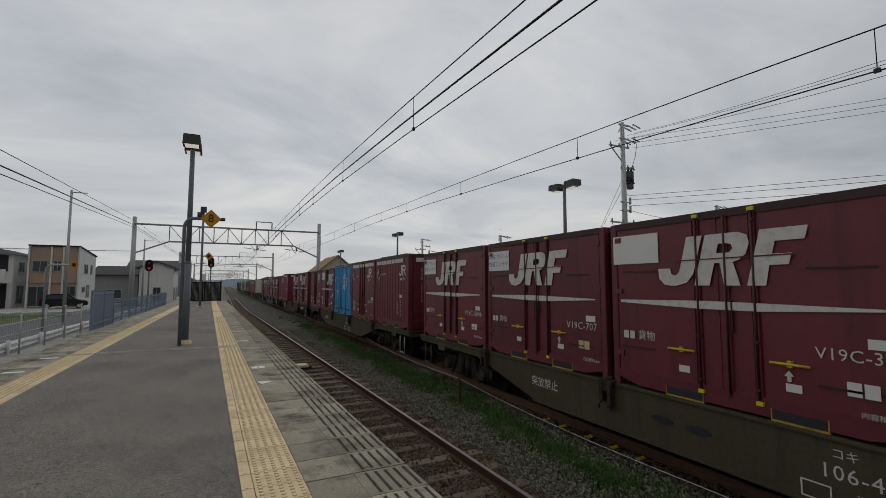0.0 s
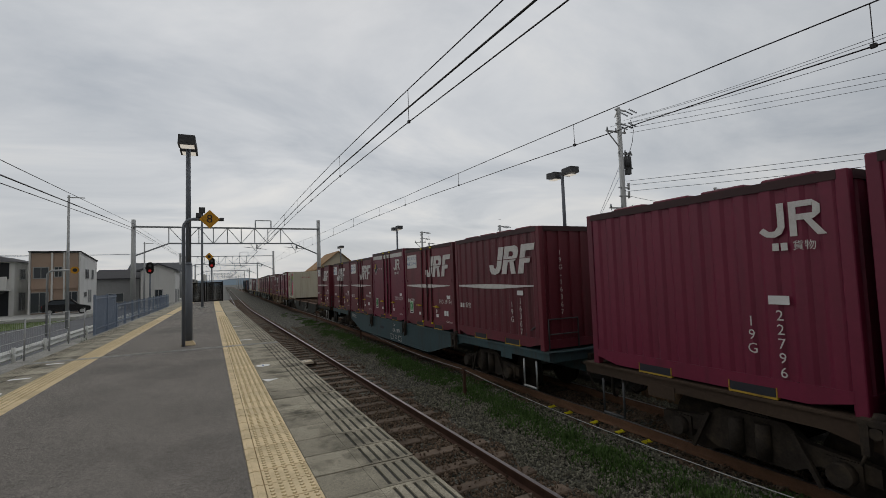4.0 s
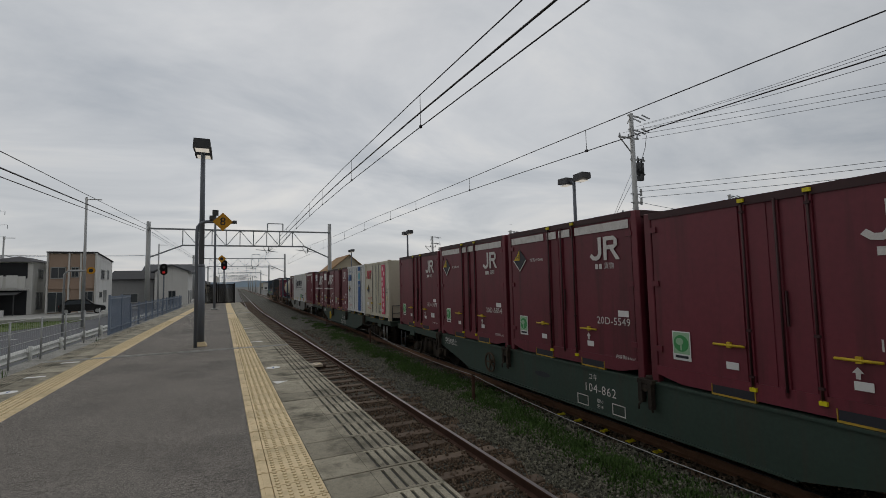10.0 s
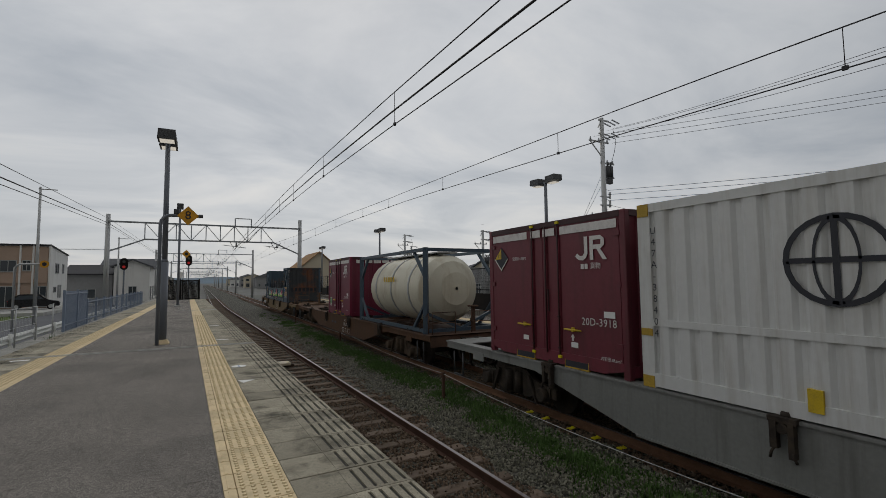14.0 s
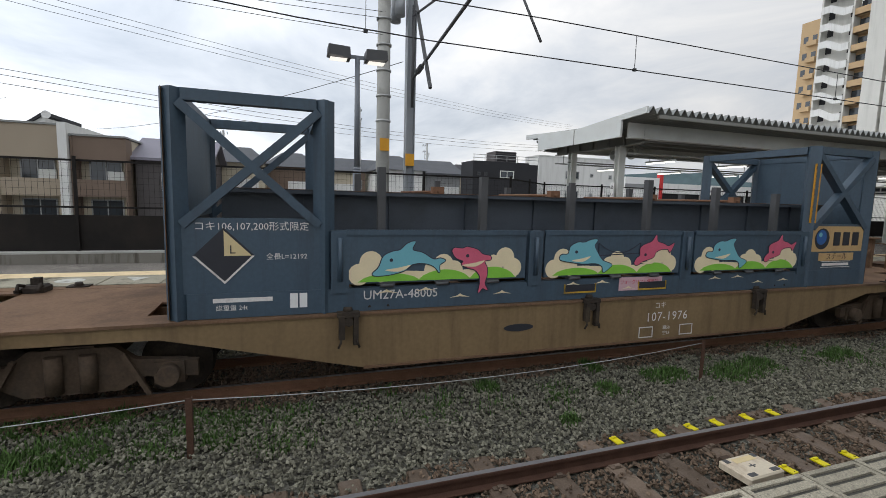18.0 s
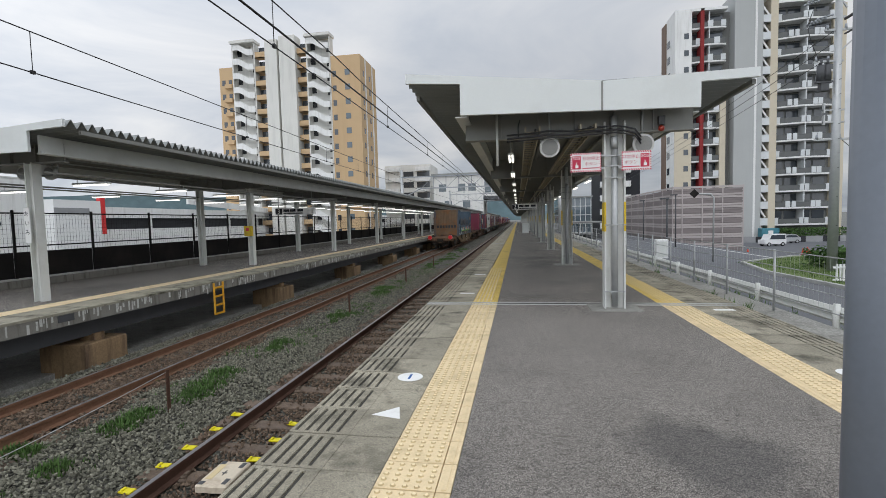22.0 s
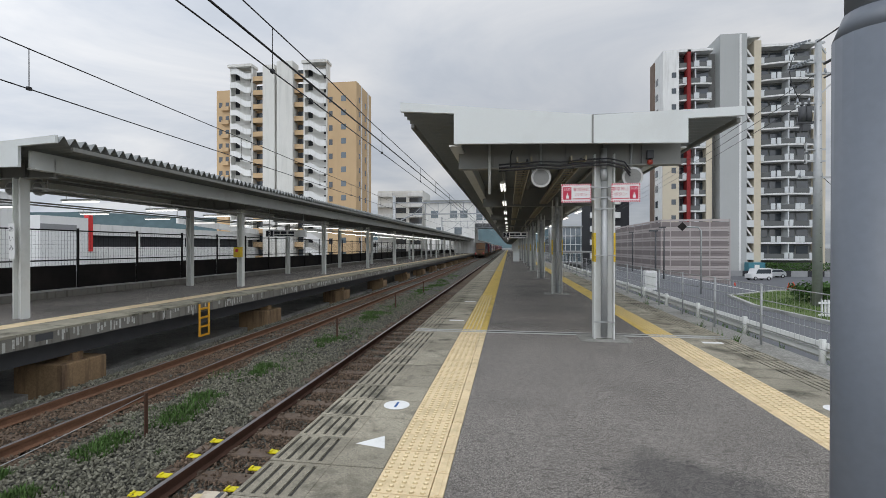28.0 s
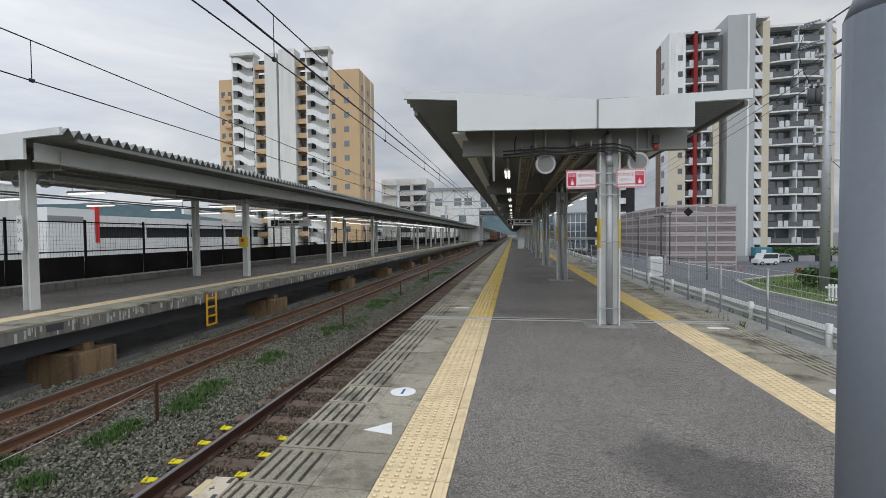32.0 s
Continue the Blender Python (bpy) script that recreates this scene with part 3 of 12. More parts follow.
def build_ground():
    bm = bm_new()
    gx = [-1500, -300, -80, -50, -30, -19, -16, -13, 1500]
    gy = [-2500, -400, -200, -120, -90, -60, -45, -30, -12, 2500]

    def level(x, y):
        """The town drops by two metres south-west of the road."""
        if x > -15.9 or y > -29:
            return GROUND - 0.05
        return GROUND - 0.05 - 2.05 * min(1.0, (-30 - y) / 30)
    rows = [[bm.verts.new((x, y, level(x, y))) for x in gx] for y in gy]
    for a, b in zip(rows, rows[1:]):
        for i in range(len(gx) - 1):
            bm.faces.new((a[i], a[i + 1], b[i + 1], b[i]))
    solid("ground", bm, town_ground, "grey-brown town ground reaching to the horizon, lower beyond the road", "ground")
    # ballast bed with shallow waves
    bm = bm_new()
    xs = [1.45, 1.8, 2.2, 2.6, 3.13, 3.66, 4.1, 4.5, 5.0, 5.5, 6.0, 6.47, 7.0, 7.53, 8.0, 8.5, 9.2]
    ys = [P_S - 300] + [-240 + 20 * i for i in range(8)] + [-80 + 2.0 * i for i in range(15)] + [-50 + 0.5 * i for i in range(240)] + [70 + 2.0 * i for i in range(20)] + [110 + 25 * i for i in range(20)]
    grid = []
    for y in ys:
        row = []
        for x in xs:
            z = -1.19
            if x < 1.6:
                z = -1.35
            if 4.2 < x < 5.8:
                z = -1.21
            if x > 8.7:
                z = -1.5
            z += 0.05 * noise.noise(Vector((x * 1.7, y * 1.7, 0))) + 0.02 * noise.noise(Vector((x * 6, y * 6, 3)))
            row.append(bm.verts.new((x, y, z)))
        grid.append(row)
    for a, b in zip(grid, grid[1:]):
        for i in range(len(xs) - 1):
            f = bm.faces.new((a[i], a[i + 1], b[i + 1], b[i])); f.smooth = True
    solid("ballast_bed", bm, ballast_mat, "bed of grey crushed stone under two railway tracks", "ballast", kind="structure")


def rail_profile(x, top):
    s = [(-0.062, -0.153), (0.062, -0.153), (0.062, -0.142), (0.012, -0.12), (0.009, -0.045), (0.0325, -0.034), (0.0325, -0.004), (0.026, 0.0), (-0.026, 0.0), (-0.0325, -0.004), (-0.0325, -0.034), (-0.009, -0.045), (-0.012, -0.12), (-0.062, -0.142)]
    return [(x + a, top + b) for a, b in s]


def build_track(name, cx, label, brown):
    tr = thing(name, label, "railway track", kind="structure")
    for s in (-1, 1):
        x = cx + s * 0.566
        bm = bm_new()
        prism(bm, rail_profile(x, RAIL_Z - 0.001), "y", -520, 600)
        r = part("rail", bm, rail_brown if brown else rail_side, tr, "rusty brown steel rail")
        bm = bm_new()
        box(bm, x - 0.027, x + 0.027, -520, 600, RAIL_Z - 0.0015, RAIL_Z + 0.002)
        part("running_face", bm, rail_brown if brown and s < -5 else rail_top, r, "worn shiny running surface")
    return tr


def make_sleepers():
    """Last in the file: the sleepers nearest to the platform stand alone, the far ones are joined."""
    bm = bm_new()
    bev_box(bm, -1.05, 1.05, -0.11, 0.11, -0.16, 0, 0.015)
    for s in (-1, 1):
        box(bm, s * 0.566 - 0.1, s * 0.566 + 0.1, -0.07, 0.07, 0.0, 0.012)
        for d in (-0.085, 0.085):
            box(bm, s * 0.566 + d - 0.02, s * 0.566 + d + 0.02, -0.03, 0.03, 0.0, 0.035)
    me = mesh_of(bm, "sleeper", sleeper_mat)
    rnd = random.Random(4)
    for tr, cx in ((near_track, NEAR_X), (far_track, FAR_X)):
        rest = bm_new()
        y = -75.0
        while y < 90:
            j = rnd.uniform(-0.03, 0.03)
            if -36 < y < 44:
                part("sleeper", me, None, tr, at=pose(cx + j, y, RAIL_Z - (0.155 if cx < 5 else 0.185) + rnd.uniform(-0.008, 0.008), 0, 0, rnd.uniform(-0.8, 0.8)))
            else:
                box(rest, cx - 1.05 + j, cx + 1.05 + j, y - 0.11, y + 0.11, -1.3, RAIL_Z - 0.155)
            y += 0.66
        tagged(part("far_sleepers", rest, sleeper_mat, tr, "row of weathered brown sleepers"), kind="stuff")


# ---- platforms ----
def build_platform():
    pl = thing("platform_1", "island platform with asphalt middle, grooved concrete edges and yellow tactile bands", "platform", kind="structure")
    bm = bm_new()
    prism(bm, [(P_W + 0.02, -0.06), (P_W + 0.02, -0.34), (P_W + 0.5, -0.4), (P_W + 0.5, -1.6), (P_E - 0.5, -1.6), (P_E - 0.5, -0.4), (P_E - 0.02, -0.34), (P_E - 0.02, -0.06)], "y", P_S, P_N)
    part("platform_body", bm, concrete, pl, "weathered concrete platform body")
    bm = bm_new()
    # the asphalt dips to the drain joints across the platform
    ys = [P_S, -120, -60] + [-40 + 2 * i for i in range(47)]
    xs = [-2.57, -1.8, -1.1, -0.4, 0.34]
    rows = [[bm.verts.new((x, y, 0.004 * noise.noise(Vector((x, y * 0.3, 7))))) for x in xs] for y in ys]
    for a, b in zip(rows, rows[1:]):
        for i in range(4):
            f = bm.faces.new((a[i], a[i + 1], b[i + 1], b[i])); f.smooth = True
    part("asphalt_surface", bm, asphalt, pl, "patched dark grey asphalt with fine grit")
    bm = bm_new()
    for yj in (13.3, -8.75, 31.0, -31.0, -53):
        for d in (0, 0.16):
            box(bm, -3.88, 1.69, yj + d - 0.03, yj + d + 0.03, -0.02, 0.011)
    part("drain_joint", bm, pale_concrete, pl, "pale pair of joint strips across the platform")
    bm = bm_new()
    for yj in (13.3, -8.75, 31.0, -31.0, -53):
        box(bm, -2.57, 0.34, yj + 0.025, yj + 0.135, -0.02, 0.0075)
    part("joint_fill", bm, groove_dark, pl)
    return pl


def slab_mesh(w, groove_from, length, tex=True):
    """An edge slab, x from 0 (inner) to w (outer edge), with five long slots in its outer half."""
    bm = bm_new()
    l = length / 2 - 0.005
    bev_box(bm, 0, groove_from, -l, l, -0.06, 0, 0.004)
    box(bm, groove_from, w, -l, l, -0.3, -0.014)
    n = 5
    g = (w - groove_from) / (n + 0.7)
    for i in range(n + 1):
        a = groove_from + g * i + (0.0 if i == 0 else 0.03)
        b = min(groove_from + g * (i + 1), w)
        if i == n:
            b = w
        box(bm, a, b, -l + 0.03, l - 0.03, -0.014, 0)
    box(bm, groove_from, w, -l, -l + 0.03, -0.014, 0); box(bm, groove_from, w, l - 0.03, l, -0.014, 0)
    me = mesh_of(bm, "edge_slab", slab_concrete)
    # slot floors are coloured dark to deepen the slight shade in them
    me.materials.append(groove_dark)
    for p in me.polygons:
        if abs(p.center.z + 0.014) < 1e-4 and p.normal.z > 0.9:
            p.material_index = 1
    return me


def tile_mesh(material):
    bm = bm_new()
    h = 0.1515
    bev_box(bm, 0.10, 0.48, -h, h, -0.05, 0.002, 0.003)
    bev_box(bm, 0.004, 0.094, -h, h, -0.05, 0.002, 0.003)
    box(bm, 0.035, 0.062, -h + 0.01, h - 0.01, 0.002, 0.007)
    for i in range(5):
        for j in range(5):
            x, y = 0.14 + i * 0.075, -h + 0.035 + j * 0.06
            r = 0.0205
            a = [bm.verts.new((x + r * math.cos(k * math.pi / 3), y + r * math.sin(k * math.pi / 3), 0.002)) for k in range(6)]
            b = [bm.verts.new((x + 0.6 * r * math.cos(k * math.pi / 3), y + 0.6 * r * math.sin(k * math.pi / 3), 0.010)) for k in range(6)]
            for k in range(6):
                bm.faces.new((a[k], a[(k + 1) % 6], b[(k + 1) % 6], b[k]))
            bm.faces.new(b)
    me = mesh_of(bm, "tactile_tile", material)
    me.materials.append(dot_lit_cream)
    me.materials.append(dot_dirt_shade)
    # pale tops and dark flanks bring out the domes by colour
    for p in me.polygons:
        if p.center.z > 0.009:
            p.material_index = 1
        elif 0.005 < p.center.z < 0.0065 and p.center.x > 0.1:
            p.material_index = 2
    return me


def lay_paving(pl):
    rnd = random.Random(2)
    east, west = slab_mesh(0.885, 0.40, 0.48), slab_mesh(0.865, 0.40, 0.48)
    turn = pose(0, 0, 0, 0, 0, 180)
    y = -26.0
    while y < 30:
        part("edge_slab", east, None, pl, at=pose(0.824, y, rnd.uniform(-0.003, 0.003)))
        if y < 24:
            part("edge_slab", west, None, pl, at=Matrix.Translation((-3.035, y, rnd.uniform(-0.003, 0.003))) @ turn)
        y += 0.48
    yel, pal = tile_mesh(yellow_tile), tile_mesh(pale_tile)
    y = -15.0
    while y < 26:
        me = pal if y > -9.0 else yel
        part("tactile_tile", me, None, pl, at=pose(0.34, y, rnd.uniform(-0.001, 0.001)))
        part("tactile_tile", pal if y > -9.0 else yel, None, pl, at=Matrix.Translation((-2.57, y, 0)) @ turn)
        y += 0.315
    # the far stretches
    bs, by, bp = bm_new(), bm_new(), bm_new()
    for y0, y1 in ((30, P_N), (P_S, -26.2)):
        y = y0
        while y < y1 - 0.2:
            for s in (0, 1):
                a, b = ((0.824, P_E), (P_W, -3.035))[s]
                box(bs, a, b, y + 0.006, y + 0.474, -0.3, 0)
            y += 0.48
    for s, (y0, y1) in ((1, (24.0, 30.0)),):
        y = y0
        while y < y1:
            box(bs, P_W, -3.035, y + 0.006, y + 0.474, -0.3, 0); y += 0.48
    for y0, y1 in ((26.2, P_N), (P_S, -15.2)):
        y = y0
        while y < y1:
            tgt = bp if y > 0 else by
            for a in (0.34, -3.03):
                box(tgt, a + 0.004, a + 0.456, y + 0.004, y + 0.311, -0.05, 0.003)
                if -40 < y < 45:
                    for k in range(4):
                        box(tgt, a + 0.05 + 0.1 * k, a + 0.08 + 0.1 * k, y + 0.02, y + 0.295, 0.003, 0.008)
            y += 0.315
    tagged(part("far_edge_slabs", bs, slab_concrete, pl, "row of weathered concrete edge slabs"), kind="stuff")
    tagged(part("far_tactile_tiles", bp, pale_tile, pl, "row of cream tactile tiles"), kind="stuff")
    tagged(part("far_tactile_tiles", by, yellow_tile, pl, "row of yellow tactile tiles"), kind="stuff")


def platform_marks(pl):
    for x, y, s in ((0.98, 9.8, 1), (1.05, -4.5, -1), (-3.25, 9.75, 1), (-3.3, -5.0, -1)):
        bm = bm_new()
        n = 24
        vs = [bm.verts.new((0.13 * math.cos(2 * math.pi * i / n), 0.13 * math.sin(2 * math.pi * i / n), 0)) for i in range(n)]
        top = [bm.verts.new((v.co.x, v.co.y, 0.004)) for v in vs]
        bm.faces.new(top)
        for i in range(n):
            bm.faces.new((vs[i], vs[(i + 1) % n], top[(i + 1) % n], top[i]))
        c = part("stop_mark", bm, white_paint, pl, "round white boarding mark", at=pose(x, y, 0.001))
        bm = bm_new()
        box(bm, -0.012, 0.012, -0.07, 0.07, 0.004, 0.006)
        part("digit_stroke", bm, print_blue, c)
        bm = bm_new()
        prism(bm, [(-0.12, -0.1), (0.12, -0.1), (0.0, 0.13)], "z", 0.001, 0.005)
        part("arrow_mark", bm, white_paint, pl, "white boarding triangle", at=pose(x - 0.02, y + (0.9 if s < 0 else -1.5), 0, 0, 0, -75))
    for x, y in ((0.98, 14.6), (1.0, 19.5), (1.05, -9.9), (1.05, -13.4), (-3.3, 13.0), (-3.35, 11.2), (-3.2, 6.9), (-3.45, -8.2)):
        bm = bm_new()
        box(bm, -0.16, 0.16, -0.06, 0.06, 0.001, 0.004)
        part("number_mark", bm, white_paint, pl, at=pose(x, y, 0))


def build_far_platform():
    pl = thing("platform_2", "platform on piers with asphalt top and worn painted edge", "platform", kind="structure")
    bm = bm_new()
    box(bm, F_E, F_BACK + 0.6, -260, -5.4, F_Z - 0.28, F_Z - 0.03)
    box(bm, F_E, F_NARROW + 1.3, -5.4, 60, F_Z - 0.28, F_Z - 0.03)
    part("platform_slab", bm, edge_concrete, pl, "stained concrete deck slab")
    bm = bm_new()
    prism(bm, [(F_E + 1.34, -260), (F_BACK, -260), (F_BACK, BEND_S), (F_NARROW, BEND_N), (F_NARROW, 60), (F_E + 1.34, 60)], "z", F_Z - 0.03, F_Z)
    part("asphalt_surface", bm, asphalt, pl)
    bm = bm_new()
    y = -60.0
    while y < 60:
        box(bm, F_E - 0.012, F_E + 0.84, y + 0.012, y + 0.888, F_Z - 0.045, F_Z + 0.002); y += 0.9
    tagged(part("edge_slabs", bm, edge_slab, pl, "worn pale edge slabs"), kind="stuff")
    bm = bm_new()
    y = -60.0
    while y < 60:
        box(bm, F_E + 0.85, F_E + 1.32, y + 0.003, y + 0.297, F_Z - 0.03, F_Z + 0.003); y += 0.3
    tagged(part("tactile_tiles", bm, pale_tile, pl, "yellow tactile band"), kind="stuff")
    bm = bm_new()
    box(bm, F_E, F_E + 0.84, -260, -60, F_Z - 0.03, F_Z + 0.002)
    part("far_edge", bm, slab_concrete, pl)
    bm = bm_new()
    box(bm, F_E + 0.85, F_E + 1.32, -260, -60, F_Z - 0.03, F_Z + 0.003)
    part("far_band", bm, pale_tile, pl)
    # flaking white paint on the edge face, in patches
    bm = bm_new()
    rnd = random.Random(8)
    y = -40.0
    while y < 40:
        w = rnd.uniform(0.012, 0.06)
        thick = 0.62 + 0.38 * math.sin(y * 0.9) * math.sin(y * 0.37 + 1.0)
        if rnd.random() < thick:
            top = F_Z - (0.035 if rnd.random() < 0.7 else rnd.uniform(0.04, 0.12))
            box(bm, F_E - 0.003, F_E, y, y + w, top - rnd.uniform(0.08, 0.23), top)
        y += w + (rnd.uniform(0.0, 0.06) if rnd.random() < thick else rnd.uniform(0.05, 0.3))
    tagged(part("edge_paint", bm, flaked_white, pl, "flaking white edge paint in upright streaks"), kind="stuff")
    bm = bm_new()
    box(bm, F_E + 0.35, F_E + 0.6, -260, 60, -0.62, F_Z - 0.28)
    box(bm, F_E + 3.2, F_E + 3.5, -260, 60, -0.62, F_Z - 0.28)
    part("edge_girder", bm, dark_grey, pl, "dark steel edge girder under the deck")
    y = -248.6
    while y < 60:
        bm = bm_new()
        box(bm, F_E + 0.3, F_E + 0.65, y - 0.13, y + 0.13, -1.0, -0.6)
        bev_box(bm, F_E + 0.1, F_E + 1.25, y - 0.5, y + 0.5, -1.7, -0.74, 0.02)
        part("pier", bm, pier_brown, pl, "rust-stained brown pier block")
        y += 7.75
    bm = bm_new()
    box(bm, F_E + 0.9, F_NARROW + 1.0, -260, 60, -1.6, -1.35)
    part("under_floor", bm, concrete, pl)
    # kerb and back wall
    bm = bm_new()
    prism(bm, [(F_BACK, -260), (F_BACK + 0.35, -260), (F_BACK + 0.35, BEND_S + 0.15), (F_NARROW + 0.35, BEND_N + 0.15), (F_NARROW + 0.35, 60), (F_NARROW, 60), (F_NARROW, BEND_N), (F_BACK, BEND_S)], "z", F_Z - 0.03, 0.25)
    part("back_kerb", bm, edge_concrete, pl, "stained concrete kerb below the fence")
    bm = bm_new()
    prism(bm, [(F_BACK - 0.01, -120), (F_BACK + 0.36, -120), (F_BACK + 0.36, BEND_S + 0.15), (F_NARROW + 0.36, BEND_N + 0.15), (F_NARROW + 0.36, 60), (F_NARROW - 0.01, 60), (F_NARROW - 0.01, BEND_N), (F_BACK - 0.01, BEND_S)], "z", 0.25, 0.28)
    part("kerb_top", bm, pale_concrete, pl, "pale mortar top of the kerb")
    # boarding marks on the slabs and small plates on the edge face
    bm = bm_new()
    cyl(bm, (F_E + 0.45, 3.5, F_Z), (F_E + 0.45, 3.5, F_Z + 0.006), 0.2, seg=24)
    part("round_mark", bm, flaked_white, pl, "worn white round mark")
    bm = bm_new()
    prism(bm, [(F_E + 0.28, 2.55), (F_E + 0.62, 2.4), (F_E + 0.62, 2.75)], "z", F_Z, F_Z + 0.006)
    part("arrow_mark", bm, flaked_white, pl, "worn white triangle mark")
    for y, m, tone in ((5.95, ladder_orange, "orange edge plate"), (1.95, dark_grey, "small dark edge plate"), (-7.4, dark_grey, "small dark edge plate")):
        bm = bm_new()
        box(bm, F_E - 0.012, F_E, y - 0.16, y + 0.16, F_Z - 0.19, F_Z - 0.06)
        part("edge_plate", bm, m, pl, tone)
    # crossing steps painted yellow at the edge
    bm = bm_new()
    for s in (-0.2, 0.2):
        beam(bm, (F_E - 0.03, -11.9 + s, F_Z - 0.05), (F_E - 0.03, -11.9 + s, -0.92), 0.05)
    for k in range(4):
        beam(bm, (F_E - 0.03, -12.1, -0.15 - 0.25 * k), (F_E - 0.03, -11.7, -0.15 - 0.25 * k), 0.05)
    lad = part("track_ladder", bm, ladder_orange, pl, "yellow steel ladder down to the track")
    return pl


def build_far_fence():
    fe = thing("fence_1", "black panel fence with wire mesh above, on a concrete kerb", "fence", kind="structure")
    runs = []   # (start, turn, bay length, bays)
    corners = ((F_BACK + 0.2, -120.0), (F_BACK + 0.2, BEND_S), (F_NARROW + 0.2, BEND_N), (F_NARROW + 0.2, 60.0))
    for p, q in zip(corners, corners[1:]):
        d = Vector((q[0] - p[0], q[1] - p[1]))
        n = max(1, round(d.length / 2.4))
        runs.append((p, math.degrees(math.atan2(-d.x, d.y)), d.length / n, n))
    post = bm_new()
    box(post, -0.026, 0.026, -0.026, 0.026, 0.29, 2.2)
    post = mesh_of(post, "fence_post", black_paint)
    for (px, py), turn, bay, n in runs:
        m = pose(px, py, 0, 0, 0, turn)
        bm = bm_new()
        box(bm, -0.012, 0.012, 0.02, bay - 0.02, 0.29, 1.02)
        me = mesh_of(bm, "black_panel", black_paint)
        for k in range(n):
            part("black_panel", me, None, fe, at=m @ pose(0, k * bay, 0))
            part("fence_post", post, None, fe, at=m @ pose(-0.05, k * bay, 0))
        bm = bm_new()
        for z in (1.18, 2.12):
            box(bm, -0.02, 0.02, 0, n * bay, z - 0.02, z + 0.02)
        part("fence_rail", bm, black_paint, fe, at=m)
        bm = bm_new()
        y = 0.05
        while y < n * bay:
            if -60 < py + y < 50:
                box(bm, -0.002, 0.002, y, y + 0.004, 1.02, 2.1)
            y += 0.1
        for k in range(7):
            box(bm, -0.002, 0.002, 0, n * bay, 1.28 + 0.13 * k, 1.284 + 0.13 * k)
        tagged(part("wire_mesh", bm, black_paint, fe, "thin dark wire mesh", at=m), kind="stuff")
    return fe


build_ground()
near_track = build_track("railway_track", NEAR_X, "near railway track with brown sleepers in crushed stone", False)
far_track = build_track("railway_track", FAR_X, "farther railway track with rusty rails in crushed stone", True)
platform = build_platform()
platform_marks(platform)
far_platform = build_far_platform()
far_fence = build_far_fence()


# ---- canopies ----
def corrugated(x0, z0, x1, z1, y0, y1, pitch=0.235, depth=0.15, t=0.012):
    """A folded sheet that spans x0..x1, with folds repeating along y."""
    bm = bm_new()
    prof = []
    y = y1
    while y > y0:
        for a, b in ((0, 0), (0.42, depth), (0.52, depth), (0.94, 0)):
            prof.append((y - a * pitch, b))
        y -= pitch
    lo, hi = [], []
    for y, b in prof:
        lo.append((bm.verts.new((x0, y, z0 + b)), bm.verts.new((x1, y, z1 + b))))
        hi.append((bm.verts.new((x0, y, z0 + b + t)), bm.verts.new((x1, y, z1 + b + t))))
    for i in range(len(prof) - 1):
        bm.faces.new((lo[i][0], lo[i][1], lo[i + 1][1], lo[i + 1][0]))
        bm.faces.new((hi[i][0], hi[i + 1][0], hi[i + 1][1], hi[i][1]))
        for k in (0, 1):
            bm.faces.new((lo[i][k], lo[i + 1][k], hi[i + 1][k], hi[i][k]))
    bmesh.ops.recalc_face_normals(bm, faces=bm.faces)
    return bm


